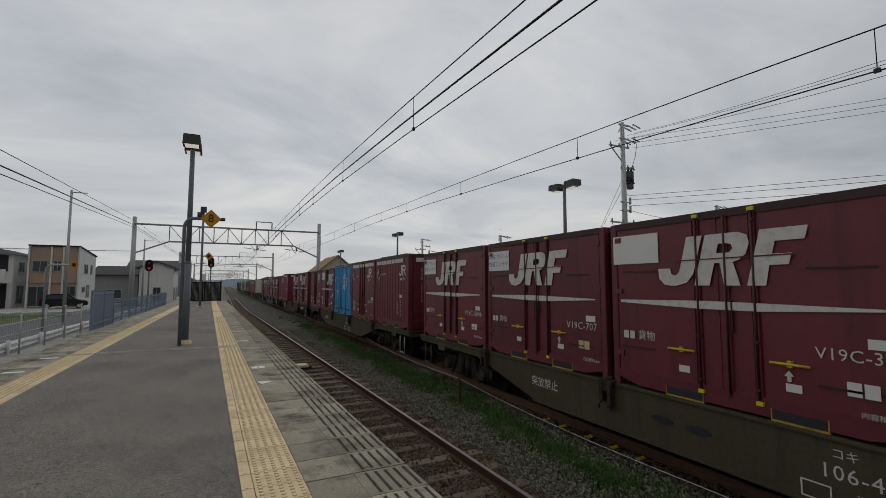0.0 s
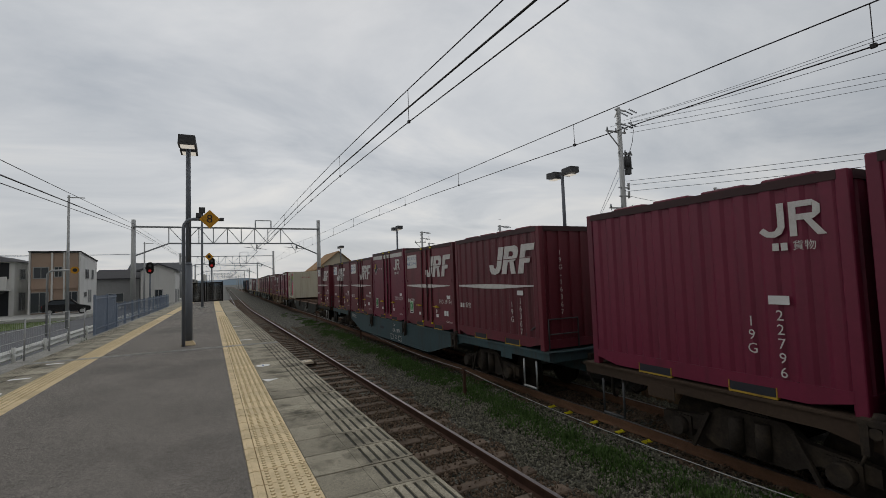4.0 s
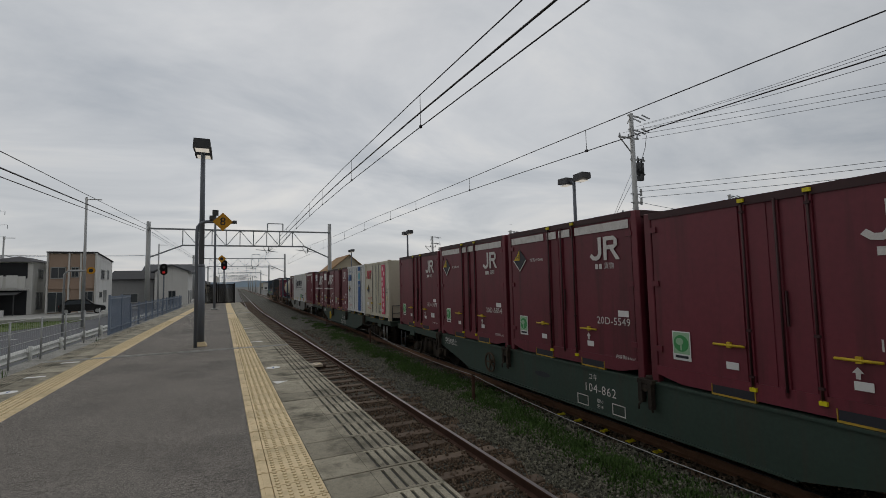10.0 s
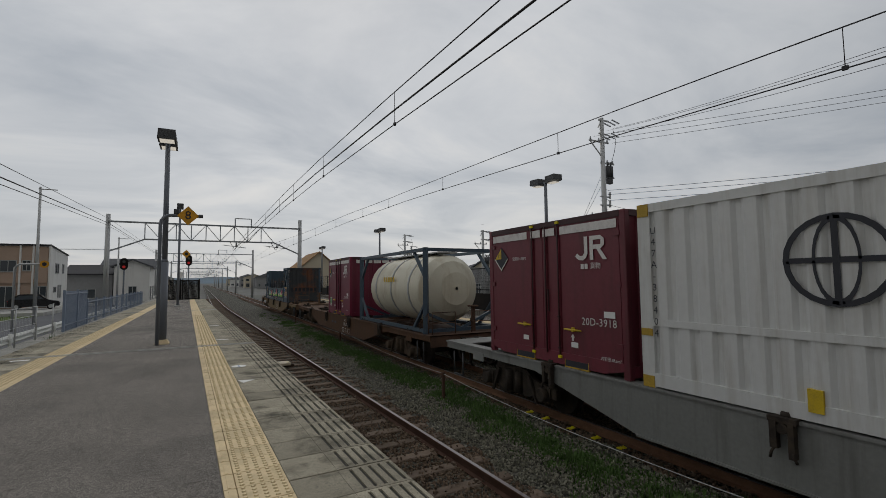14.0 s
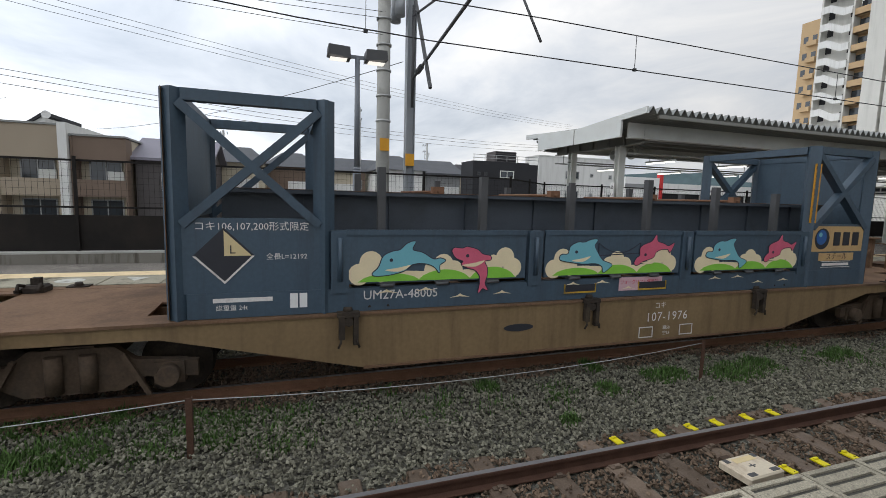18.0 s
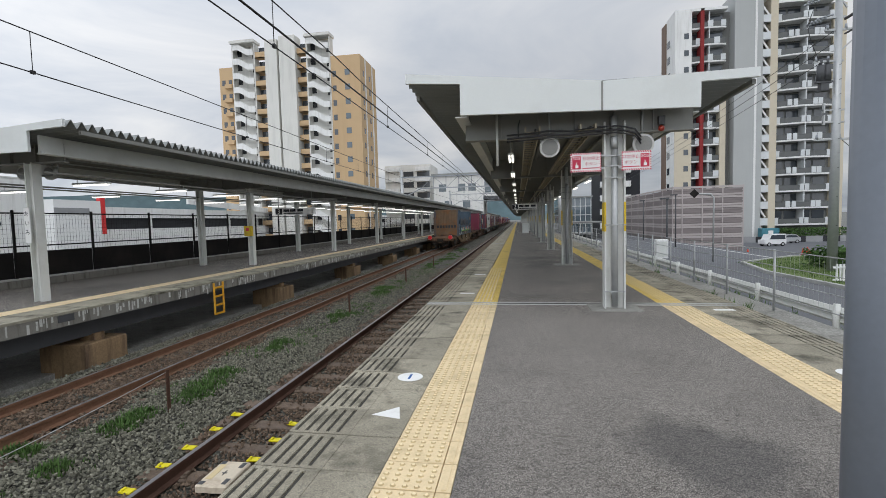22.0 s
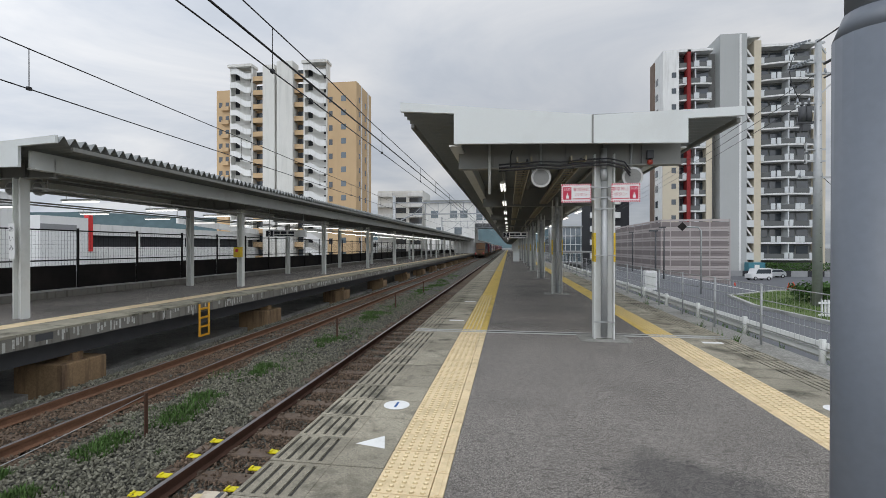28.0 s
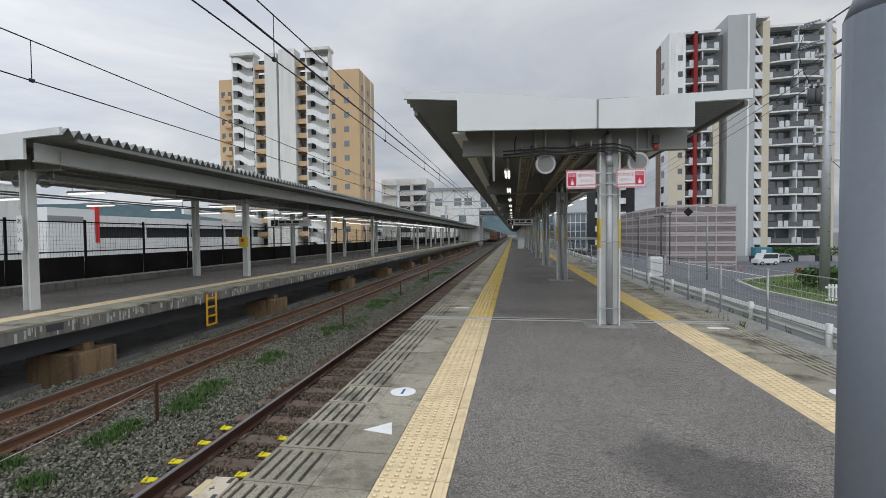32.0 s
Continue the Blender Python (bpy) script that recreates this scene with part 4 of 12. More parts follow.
def build_canopy(label, x_tip_e, x_gird_e, x_mid, x_gird_w, x_tip_w, y0, y1, cols, spacing, double_row, zt_e, zt_w, zm, zg):
    ca = thing("platform_canopy", label, "canopy", kind="structure")
    ye, yw = (y1, y1) if double_row else (y1 + 0.35, y1 - 0.3)
    for a, b, zt in ((x_tip_e, x_mid, zt_e), (x_tip_w, x_mid, zt_w)):
        bm = corrugated(a, zt, b, zm, y0, 0.0)
        for v in bm.verts:
            v.co.y += yw - 0.07 + (ye - yw) * (v.co.x - x_tip_w) / (x_tip_e - x_tip_w)
        part("roof_sheet", bm, roof_metal, ca, "folded metal roof sheet")
    # front fascia: a wide centre board and two thin wing boards
    bm = bm_new()
    prism(bm, [(x_gird_w, zg), (x_gird_e, zg), (x_gird_e, zt_e - 0.04), (x_tip_e, zt_e), (x_tip_e, zt_e + 0.15), (x_mid, zm + 0.11), (x_mid - 0.0, zm + 0.1), (x_tip_w, zt_w + 0.15), (x_tip_w, zt_w), (x_gird_w, zt_w - 0.04)], "y", -0.06, 0.0)
    for v in bm.verts:
        v.co.y += yw + (ye - yw) * (v.co.x - x_tip_w) / (x_tip_e - x_tip_w)
    part("front_fascia", bm, fascia_white, ca, "smooth pale grey-white end board")
    bm = bm_new()
    ym = yw + (ye - yw) * (x_mid - x_tip_w) / (x_tip_e - x_tip_w)
    box(bm, x_mid - 0.015, x_mid + 0.015, ym - 0.02, ym + 0.008, zg, zm + 0.1)
    part("fascia_joint", bm, beam_grey, ca)
    for x in (x_gird_e, x_gird_w):
        bm = bm_new()
        s = 0.06 if x == x_gird_e else -0.06
        yb = (ye if x == x_gird_e else yw) - 0.25
        box(bm, min(x, x - s), max(x, x - s), y0, yb, zg, zm + 0.06)
        box(bm, x - 0.1, x + 0.1, y0, yb, zg - 0.012, zg + 0.012)
        part("edge_girder", bm, frame_white, ca, "white painted edge girder")
    rows = [x_mid - 0.28] if not double_row else [x_mid - 1.1, x_mid + 1.1]
    y = cols
    i = 0
    while y > y0 + 1:
        near = y > -75
        bm = bm_new()
        # tapered cross beam with flanges
        dp = 0.1 if double_row else 0.28
        box(bm, x_gird_w, x_gird_e, y - 0.012, y + 0.012, zg - dp, zm - 0.02)
        box(bm, x_gird_w, x_gird_e, y - 0.09, y + 0.09, zg - dp - 0.02, zg - dp)
        for k in range(1, 6):
            xs = x_gird_w + (x_gird_e - x_gird_w) * k / 6
            box(bm, xs - 0.008, xs + 0.008, y - 0.08, y + 0.08, zg - dp, zm - 0.03)
        part("cross_beam", bm, beam_grey, ca)
        for k, xc in enumerate(rows):
            bm = bm_new()
            w, fl = (0.16, 0.11) if not double_row else (0.09, 0.1)
            for s in (-1, 1):
                box(bm, xc + s * w - 0.012, xc + s * w + 0.012, y - fl, y + fl, 0.0, zg - 0.1)
            box(bm, xc - w, xc + w, y - 0.008, y + 0.008, 0.0, zg - 0.1)
            c = part("column", bm, frame_white, ca, "white painted steel column")
            if not double_row:
                bm = bm_new()
                bev_box(bm, xc - 0.42, xc + 0.42, y - 0.36, y + 0.3, -0.02, 0.012, 0.004)
                part("column_foot", bm, concrete, c, "flush concrete foot")
            if near:
                if not double_row:
                    bm = bm_new()
                    cyl(bm, (xc, y + 0.075, 0.05), (xc, y + 0.075, 2.75), 0.055, seg=14)
                    cyl(bm, (xc, y + 0.075, 2.75), (xc + 0.02, y + 0.1, 2.95), 0.062, 0.062, seg=14)
                    cyl(bm, (xc + 0.02, y + 0.1, 2.95), (xc + 0.02, y + 0.1, 3.3), 0.055, seg=14)
                    part("drain_pipe", bm, galvanised, c, "grey rain pipe")
                    bm = bm_new()
                    for z in (0.3, 1.45, 2.25, 2.45, 2.62):
                        box(bm, xc - 0.17, xc + 0.17, y + 0.11, y + 0.14, z, z + 0.02)
                    part("pipe_clamp", bm, galvanised, c)
                    bm = bm_new()
                    for s in (-1, 1):
                        box(bm, xc + s * w - 0.014, xc + s * w + 0.014, y + 0.108, y + 0.116, 1.35, 1.85)
                        box(bm, xc + s * w + (0.012 if s > 0 else -0.018), xc + s * w + (0.018 if s > 0 else -0.012), y - 0.11, y + 0.116, 1.35, 1.85)
                    part("warning_strip", bm, yellow_paint, c, "yellow warning strip")
        y -= spacing
        i += 1
    # purlins and lighting trunks along the roof
    bm = bm_new()
    n = 5
    for k in range(1, n):
        x = x_gird_w + (x_gird_e - x_gird_w) * k / n
        box(bm, x - 0.04, x + 0.04, y0, y1 - 0.4, zm - 0.1, zm - 0.02)
    for x, zt in ((x_tip_e - 0.05, zt_e), (x_tip_w + 0.05, zt_w)):
        box(bm, x - 0.03, x + 0.03, y0, y1 - 0.4, zt - 0.09, zt - 0.01)
    part("purlins", bm, beam_grey, ca)
    return ca


canopy_1 = build_canopy("platform canopy with butterfly roof of folded metal sheet on white columns", 1.71, 0.83, -1.43, -2.97, -3.87, -235.0, -7.75, -8.3, 7.75, False, 3.85, 3.75, 3.67, 3.31)
canopy_2 = build_canopy("platform canopy across the tracks, folded metal roof on two rows of columns", 14.3, 13.5, 11.5, 9.55, 8.7, -235.0, -7.75, -8.5, 8.2, True, 3.64, 3.64, 3.5, 3.19)


# ---- freight train ----
DECK = 1.08      # deck above the rail
MOVERS = []      # things of the train with their place along it


def shape(parent, name, polys, material, x, label="", cy=0.0, cz=0.0, s=1.0, face=None, t=0.004):
    """Flat printed shapes on a side that faces -x. polys: lists of (u, v), u to the right as seen."""
    bm = bm_new()
    for i, p in enumerate(polys):
        prism(bm, [(-(u * s), v * s) for u, v in p], "x", -t - 0.0004 * (i % 6), 0)
    return part(name, bm, material, parent, label, at=pose(x, cy, cz))


def ring(r0, r1, n=24, squash=1.0):
    out = []
    for i in range(n):
        a, b = 2 * math.pi * i / n, 2 * math.pi * (i + 1) / n
        out.append([(r0 * math.cos(a) * squash, r0 * math.sin(a)), (r1 * math.cos(a) * squash, r1 * math.sin(a)), (r1 * math.cos(b) * squash, r1 * math.sin(b)), (r0 * math.cos(b) * squash, r0 * math.sin(b))])
    return out


def disc(r, n=20, cu=0.0, cv=0.0, sx=1.0):
    return [(cu + sx * r * math.cos(2 * math.pi * i / n), cv + r * math.sin(2 * math.pi * i / n)) for i in range(n)]


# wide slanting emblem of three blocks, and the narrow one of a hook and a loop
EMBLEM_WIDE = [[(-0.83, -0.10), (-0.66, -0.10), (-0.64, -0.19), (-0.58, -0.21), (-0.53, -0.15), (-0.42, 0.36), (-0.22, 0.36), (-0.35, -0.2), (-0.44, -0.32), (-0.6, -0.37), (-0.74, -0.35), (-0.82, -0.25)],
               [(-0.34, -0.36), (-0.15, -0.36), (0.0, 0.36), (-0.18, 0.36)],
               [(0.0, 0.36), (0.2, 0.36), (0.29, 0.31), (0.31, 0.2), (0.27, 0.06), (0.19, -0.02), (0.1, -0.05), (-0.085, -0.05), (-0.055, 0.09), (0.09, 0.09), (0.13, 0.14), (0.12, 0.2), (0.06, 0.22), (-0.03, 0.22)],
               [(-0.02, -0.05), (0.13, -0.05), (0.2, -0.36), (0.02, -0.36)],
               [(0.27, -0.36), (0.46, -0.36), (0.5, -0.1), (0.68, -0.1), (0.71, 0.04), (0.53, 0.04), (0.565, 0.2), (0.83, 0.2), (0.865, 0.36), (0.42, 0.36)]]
EMBLEM_NARROW = [[(-0.06, 0.34), (-0.06, -0.12), (-0.12, -0.24), (-0.24, -0.30), (-0.40, -0.28), (-0.52, -0.18), (-0.44, -0.10), (-0.34, -0.18), (-0.24, -0.18), (-0.18, -0.10), (-0.18, 0.34)]] + \
    [[(0.02, -0.3), (0.14, -0.3), (0.14, 0.34), (0.02, 0.34)], [(0.14, 0.34), (0.40, 0.34), (0.40, 0.23), (0.14, 0.23)], [(0.40, 0.34), (0.52, 0.24), (0.52, 0.08), (0.40, -0.01), (0.40, 0.1), (0.41, 0.23)], [(0.14, 0.10), (0.40, 0.10), (0.40, -0.01), (0.14, -0.01)], [(0.26, -0.01), (0.38, -0.01), (0.60, -0.3), (0.46, -0.3)]]
BAR_ROW = [[(-0.27 + 0.12 * i, -0.055), (-0.18 + 0.12 * i, -0.055), (-0.18 + 0.12 * i, 0.06), (-0.27 + 0.12 * i, 0.06)] for i in range(2)]


def eco_sticker(c, x, u, z):
    st = shape(c, "sticker", [[(-0.14, -0.2), (0.14, -0.2), (0.14, 0.2), (-0.14, 0.2)]], sign_white, x, "white sticker with a green round emblem", -u, z)
    shape(st, "sticker_field", [[(-0.125, -0.11), (0.125, -0.11), (0.125, 0.185), (-0.125, 0.185)]], print_mint, -0.0045)
    shape(st, "sticker_emblem", [disc(0.115, 22, 0, 0.035)], print_green, -0.009)
    shape(st, "sticker_leaf", [disc(0.05, 14, -0.02, 0.06, 1.2), [(-0.01, -0.06), (0.012, -0.06), (0.012, 0.05), (-0.01, 0.05)]], print_mint, -0.0135)
    shape(st, "sticker_line", [[(-0.1, -0.018), (0.1, -0.018), (0.1, 0.018), (-0.1, 0.018)]], print_dark, -0.0045, "", 0, -0.15)


def diamond(c, x, u, z, r=0.25, words="全高H=2600", colour=None, side=-1):
    shape(c, "hazard_diamond", [[(-r, 0), (0, -r), (r, 0), (0, r)]], print_dark, x, "black and yellow height diamond", -u, z)
    shape(c, "diamond_mark", [[(side * r * 0.9, 0.0), (0, 0.0), (0, r * 0.9)]], colour or print_gold, x - 0.004, "", -u, z)
    shape(c, "diamond_rim", [[(-r, 0), (0, -r), (0, -r + 0.03), (-r + 0.03, 0)], [(0, -r), (r, 0), (r - 0.03, 0), (0, -r + 0.03)]], print_white, x - 0.004, "", -u, z)
    if words:
        write(words, 0.085, print_white, c, x - 0.003, -(u + r + 0.36), z - 0.02, name="height_note")
        write(words[2], 0.14, print_dark, c, x - 0.011, -(u + side * r * 0.27), z + 0.07, name="diamond_letter")


def fork_pockets(c, L, x, z=0.0):
    for u in (-0.62, 0.75):
        bm = bm_new()
        y = -u
        box(bm, x - 0.01, x + 0.05, y - 0.28, y + 0.28, z + 0.0, z + 0.024)
        for s in (-0.28, 0.268):
            box(bm, x - 0.008, x + 0.05, y + s, y + s + 0.012, z + 0.024, z + 0.14)
        pk = part("fork_pocket", bm, pocket_yellow, c, "worn yellow rimmed fork pocket")
        # no hollow here: a dark block paints the pocket's inner shade
        bm = bm_new()
        box(bm, x - 0.004, x + 0.03, y - 0.262, y + 0.262, z + 0.014, z + 0.128)
        part("pocket_hole", bm, print_dark, pk, "dark sheet for the shade inside the fork opening")


def door_bars(c, x):
    for u in (-0.62, 0.70):
        bm = bm_new()
        y = -u
        cyl(bm, (x - 0.03, y - 0.2, 0.66), (x - 0.03, y + 0.2, 0.66), 0.016, seg=8)
        box(bm, x - 0.04, x + 0.0, y - 0.03, y + 0.02, 0.63, 0.70)
        part("door_bar", bm, yellow_paint, c, "yellow door handle bar")
        bm = bm_new()
        box(bm, x - 0.004, x, y - 0.1, y + 0.06, 0.36, 0.45)
        part("notice_plate", bm, sign_white, c, "small white notice")


SHELLS = {}


def container_shell(kind, paint, H):
    """The pressed body, its corner posts, bottom rails and roof panels: (name, mesh, pose, label)."""
    key = kind, paint.name, H
    if key in SHELLS:
        return SHELLS[key]
    L, W = 3.70, 2.45
    x, y = W / 2, L / 2
    # outline of the body from above: doors or ribs on the platform side, pressed panels on the ends
    pts = [(-x + 0.03, -y + 0.04)]
    if kind == "smooth":
        for a, b, d in ((-y + 0.13, -0.42, 0.012), (-0.395, -0.325, 0.0), (-0.31, -0.09, 0.02), (-0.055, 0.015, 0.0), (0.09, 0.31, 0.02), (0.325, 0.395, 0.0), (0.42, y - 0.13, 0.012)):
            pts += [(-x + 0.03, a), (-x + d, a + 0.004), (-x + d, b - 0.004), (-x + 0.03, b)]
    else:
        for k in range(12):
            u = -y + 0.2 + k * (L - 0.4) / 11
            pts += [(-x + 0.03, u - 0.1), (-x + 0.004, u - 0.055), (-x + 0.004, u + 0.055), (-x + 0.03, u + 0.1)]
    n, x0, step, w, d = (6, 0.28, 0.38, 0.2, 0.025) if kind == "smooth" else (8, 0.2, 0.29, 0.14, 0.03)
    end = [(-x + 0.03, 0.0)]
    for k in range(n):
        xx = -x + x0 + k * step
        end += [(xx, 0.0), (xx + 0.01, d), (xx + w - 0.01, d), (xx + w, 0.0)]
    end.append((x - 0.03, 0.0))
    pts += [(a, y - 0.04 + b) for a, b in end] + [(a, -y + 0.04 - b) for a, b in end[::-1]][:-1]
    bm = bm_new()
    prism(bm, pts, "z", 0.14, H - 0.06)
    out = [("shell", mesh_of(bm, "shell", paint), None, "")]
    bm = bm_new()
    bev_box(bm, -0.055, 0.055, -0.06, 0.06, 0.0, H, 0.01)
    post = mesh_of(bm, "corner_post", paint)
    bm = bm_new()
    prism(bm, [(-y + 0.1, 0.12), (-y + 0.5, 0.03), (y - 0.5, 0.03), (y - 0.1, 0.12), (y - 0.1, 0.24), (-y + 0.1, 0.24)], "x", -0.04, 0.04)
    side = mesh_of(bm, "bottom_rail", paint)
    bm = bm_new()
    box(bm, -x + 0.1, x - 0.1, -0.04, 0.04, 0.03, 0.2)
    cross = mesh_of(bm, "bottom_rail", paint)
    for q in (-1, 1):
        out += [("corner_post", post, pose(r * (x - 0.055), q * (y - 0.06), 0), "") for r in (-1, 1)]
        out += [("bottom_rail", side, pose(q * (x - 0.04), 0, 0), ""), ("bottom_rail", cross, pose(0, q * (y - 0.04), 0), "")]
    if kind != "smooth":
        bm = bm_new()
        bev_box(bm, -x, x, -0.28, 0.28, -0.02, 0.03, 0.012)
        panel = mesh_of(bm, "roof_panel", paint)
        out += [("roof_panel", panel, pose(0, u, H), "raised roof panel") for u in (-1.3, -0.55, 0.2, 0.95)]
    SHELLS[key] = out
    return out


def container(kind, number, paint=None, emblem="narrow", plate_words=False, band=False, sticker=False, H=2.5, blank_plate=False, label=""):
    """A twelve-foot freight container with its doors on the platform side."""
    L, W = 3.70, 2.45
    x, y = W / 2, L / 2
    paint = paint or maroon
    c = thing("freight_container", label or "maroon steel freight container, worn and streaked, riding on a flat wagon", "container", group="containers of the train")
    for name, me, at, note in container_shell(kind, paint, H):
        part(name, me, None, c, note, at=at)
    bm = bm_new()
    for a, b in ((-x - 0.005, -x + 0.06), (x - 0.06, x + 0.005)):
        box(bm, a, b, -y + 0.1, y - 0.1, H - 0.1, H)
    for a, b in ((-y - 0.003, -y + 0.06), (y - 0.06, y + 0.003)):
        box(bm, -x + 0.1, x - 0.1, a, b, H - 0.1, H)
    part("top_rail", bm, maroon_dark, c, "dark grimy top rail")
    bm = bm_new()
    for u in ((-0.36, 0.02, 0.36) if kind == "smooth" else ()):
        cyl(bm, (-x - 0.012, -u, 0.2), (-x - 0.012, -u, H - 0.08), 0.014, seg=6)
    if kind == "smooth":
        for u in (-0.36, 0.36):
            for z in (0.3, 0.85, 2.3):
                box(bm, -x - 0.027, -x + 0.01, -u - 0.028, -u + 0.028, z, z + 0.03)
        box(bm, -x - 0.02, -x + 0.01, -0.09, -0.075, 0.95, 1.35)
        part("door_gear", bm, maroon_dark, c, "dark lock rods and brackets")
        bm = bm_new()
        for q in (-1, 1):
            for z in (0.45, 1.4, 2.2):
                box(bm, -x - 0.012, -x + 0.03, q * (y - 0.16) - 0.06, q * (y - 0.16) + 0.06, z, z + 0.08)
        part("door_hinge", bm, paint, c, "maroon door hinge plates")
        bm = bm_new()
        for u in (-0.36, 0.36):
            for z in (0.14, H - 0.07):
                box(bm, -x - 0.035, -x + 0.004, -u - 0.045, -u + 0.03, z, z + 0.045)
        part("rod_cap", bm, plate_yellow, c, "small bright yellow rod ends")
        door_bars(c, -x)
    else:
        bm.free()
    fork_pockets(c, L, -x)
    s = -x - 0.001
    if band:
        segs = ((-y + 0.16, -0.52), (-0.4, -0.12), (-0.04, 0.28), (0.42, y - 0.16)) if kind == "smooth" else [(-y + 0.2 + 0.302 * q, -y + 0.44 + 0.302 * q) for q in range(10)]
        shape(c, "white_band", [[(a, -0.07), (b, -0.07), (b, 0.07), (a, 0.07)] for a, b in segs], print_white, s, "white stripe under the roof edge", 0, H - 0.2)
        diamond(c, s, -1.39, 1.97)
        bm = bm_new()
        for k in range(5):
            box(bm, -0.95 + k * 0.4, -0.62 + k * 0.4, -y - 0.034, -y - 0.03, H - 0.27, H - 0.13)
        part("end_band", bm, print_white, c)
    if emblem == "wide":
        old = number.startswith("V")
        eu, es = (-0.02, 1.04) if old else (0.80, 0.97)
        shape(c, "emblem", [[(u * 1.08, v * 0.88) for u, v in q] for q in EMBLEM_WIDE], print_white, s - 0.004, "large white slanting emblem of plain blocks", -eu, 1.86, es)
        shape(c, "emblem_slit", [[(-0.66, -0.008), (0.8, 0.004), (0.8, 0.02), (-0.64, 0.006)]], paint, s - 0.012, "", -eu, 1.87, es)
        shape(c, "white_arrow", [[(-1.66, 0.03), (-1.66, -0.01), (-0.35, -0.055), (0.4, -0.055), (1.62, 0.0), (1.62, 0.02), (0.3, 0.045), (-0.3, 0.05)]], print_white, s - 0.004, "white tapering stripe", 0, 1.28)
        shape(c, "owner_mark", BAR_ROW, print_white, s, "", 1.35, 0.78)
        write("貨物", 0.15, print_white, c, s - 0.003, 1.2, 0.78, name="freight_words")
        if old:
            for u, z in ((1.2, 1.72), (-1.3, 1.74), (-1.35, 0.6), (1.25, 0.48)):
                shape(c, "vent_slit", [[(-0.3, -0.012), (0.3, -0.012), (0.3, 0.012), (-0.3, 0.012)]], maroon_dark, s, "", -u, z)
    else:
        shape(c, "emblem", EMBLEM_NARROW, print_white, s - 0.004, "white emblem of a hook and a loop", -1.12 if kind == "smooth" else -1.28, 2.03, 0.62 if kind == "smooth" else 0.6)
        ou = 1.12 if kind == "smooth" else 1.3
        shape(c, "owner_mark", BAR_ROW, print_white, s, "", -ou, 1.74, 0.75)
        write("貨物", 0.115, print_white, c, s - 0.003, -(ou + 0.12), 1.74, name="freight_words")
    if plate_words or blank_plate:
        pu = -1.37 if number.startswith("V") else -1.2
        shape(c, "slogan_plate", [[(-0.42, -0.22), (0.42, -0.22), (0.42, 0.22), (-0.42, 0.22)]], sign_white, s, "white slogan plate", -pu, 2.08)
        if plate_words:
            write("環境にやさしい", 0.125, print_blue, c, s - 0.006, -pu, 2.18, name="slogan")
            write("鉄道コンテナ", 0.135, print_blue, c, s - 0.006, -pu, 2.0, name="slogan")
    if sticker:
        eco_sticker(c, s, -1.31, 0.57)
    if kind == "smooth":
        write(number, 0.175, print_white, c, s - 0.003, -1.27, 0.82, name="number", spacing=1.05)
        shape(c, "number_plate", [[(-0.11, -0.05), (0.11, -0.05), (0.11, 0.05), (-0.11, 0.05)]], sign_white, s, "small white plate", -1.5, 0.96)
        write("内容積18.6m³", 0.07, print_white, c, s - 0.003, -1.5, 0.26, name="volume_note")
        shape(c, "arrow_outline", [[(-0.05, 0.0), (0.05, 0.0), (0.0, 0.06)], [(-0.02, -0.06), (0.02, -0.06), (0.02, 0.0), (-0.02, 0.0)]], print_white, s, "", -0.68, 0.53)
        if not band:
            shape(c, "paper_slip", [[(-0.13, -0.07), (-0.01, -0.07), (-0.01, 0.07), (-0.13, 0.07)], [(0.01, -0.07), (0.13, -0.07), (0.13, 0.07), (0.01, 0.07)]], sign_white if len(number) % 2 else print_cream, s, "paper routing slips in a frame", -1.33, 0.5)
    else:
        a, b = number.split("-")
        write_down(a, 0.17, 0.16, print_white, c, s - 0.006, -0.8, 0.88, name="number")
        write_down(b, 0.17, 0.16, print_white, c, s - 0.006, -1.12, 0.96, name="number")
        shape(c, "number_plate", [[(-0.11, -0.05), (0.11, -0.05), (0.11, 0.05), (-0.11, 0.05)]], sign_white, s, "small white plate", -1.12, 1.14)
    write_down(number, 0.14, 0.15, print_white, c, -0.75, -y - 0.036, H - 0.55, FACE_S, name="end_number")
    return c


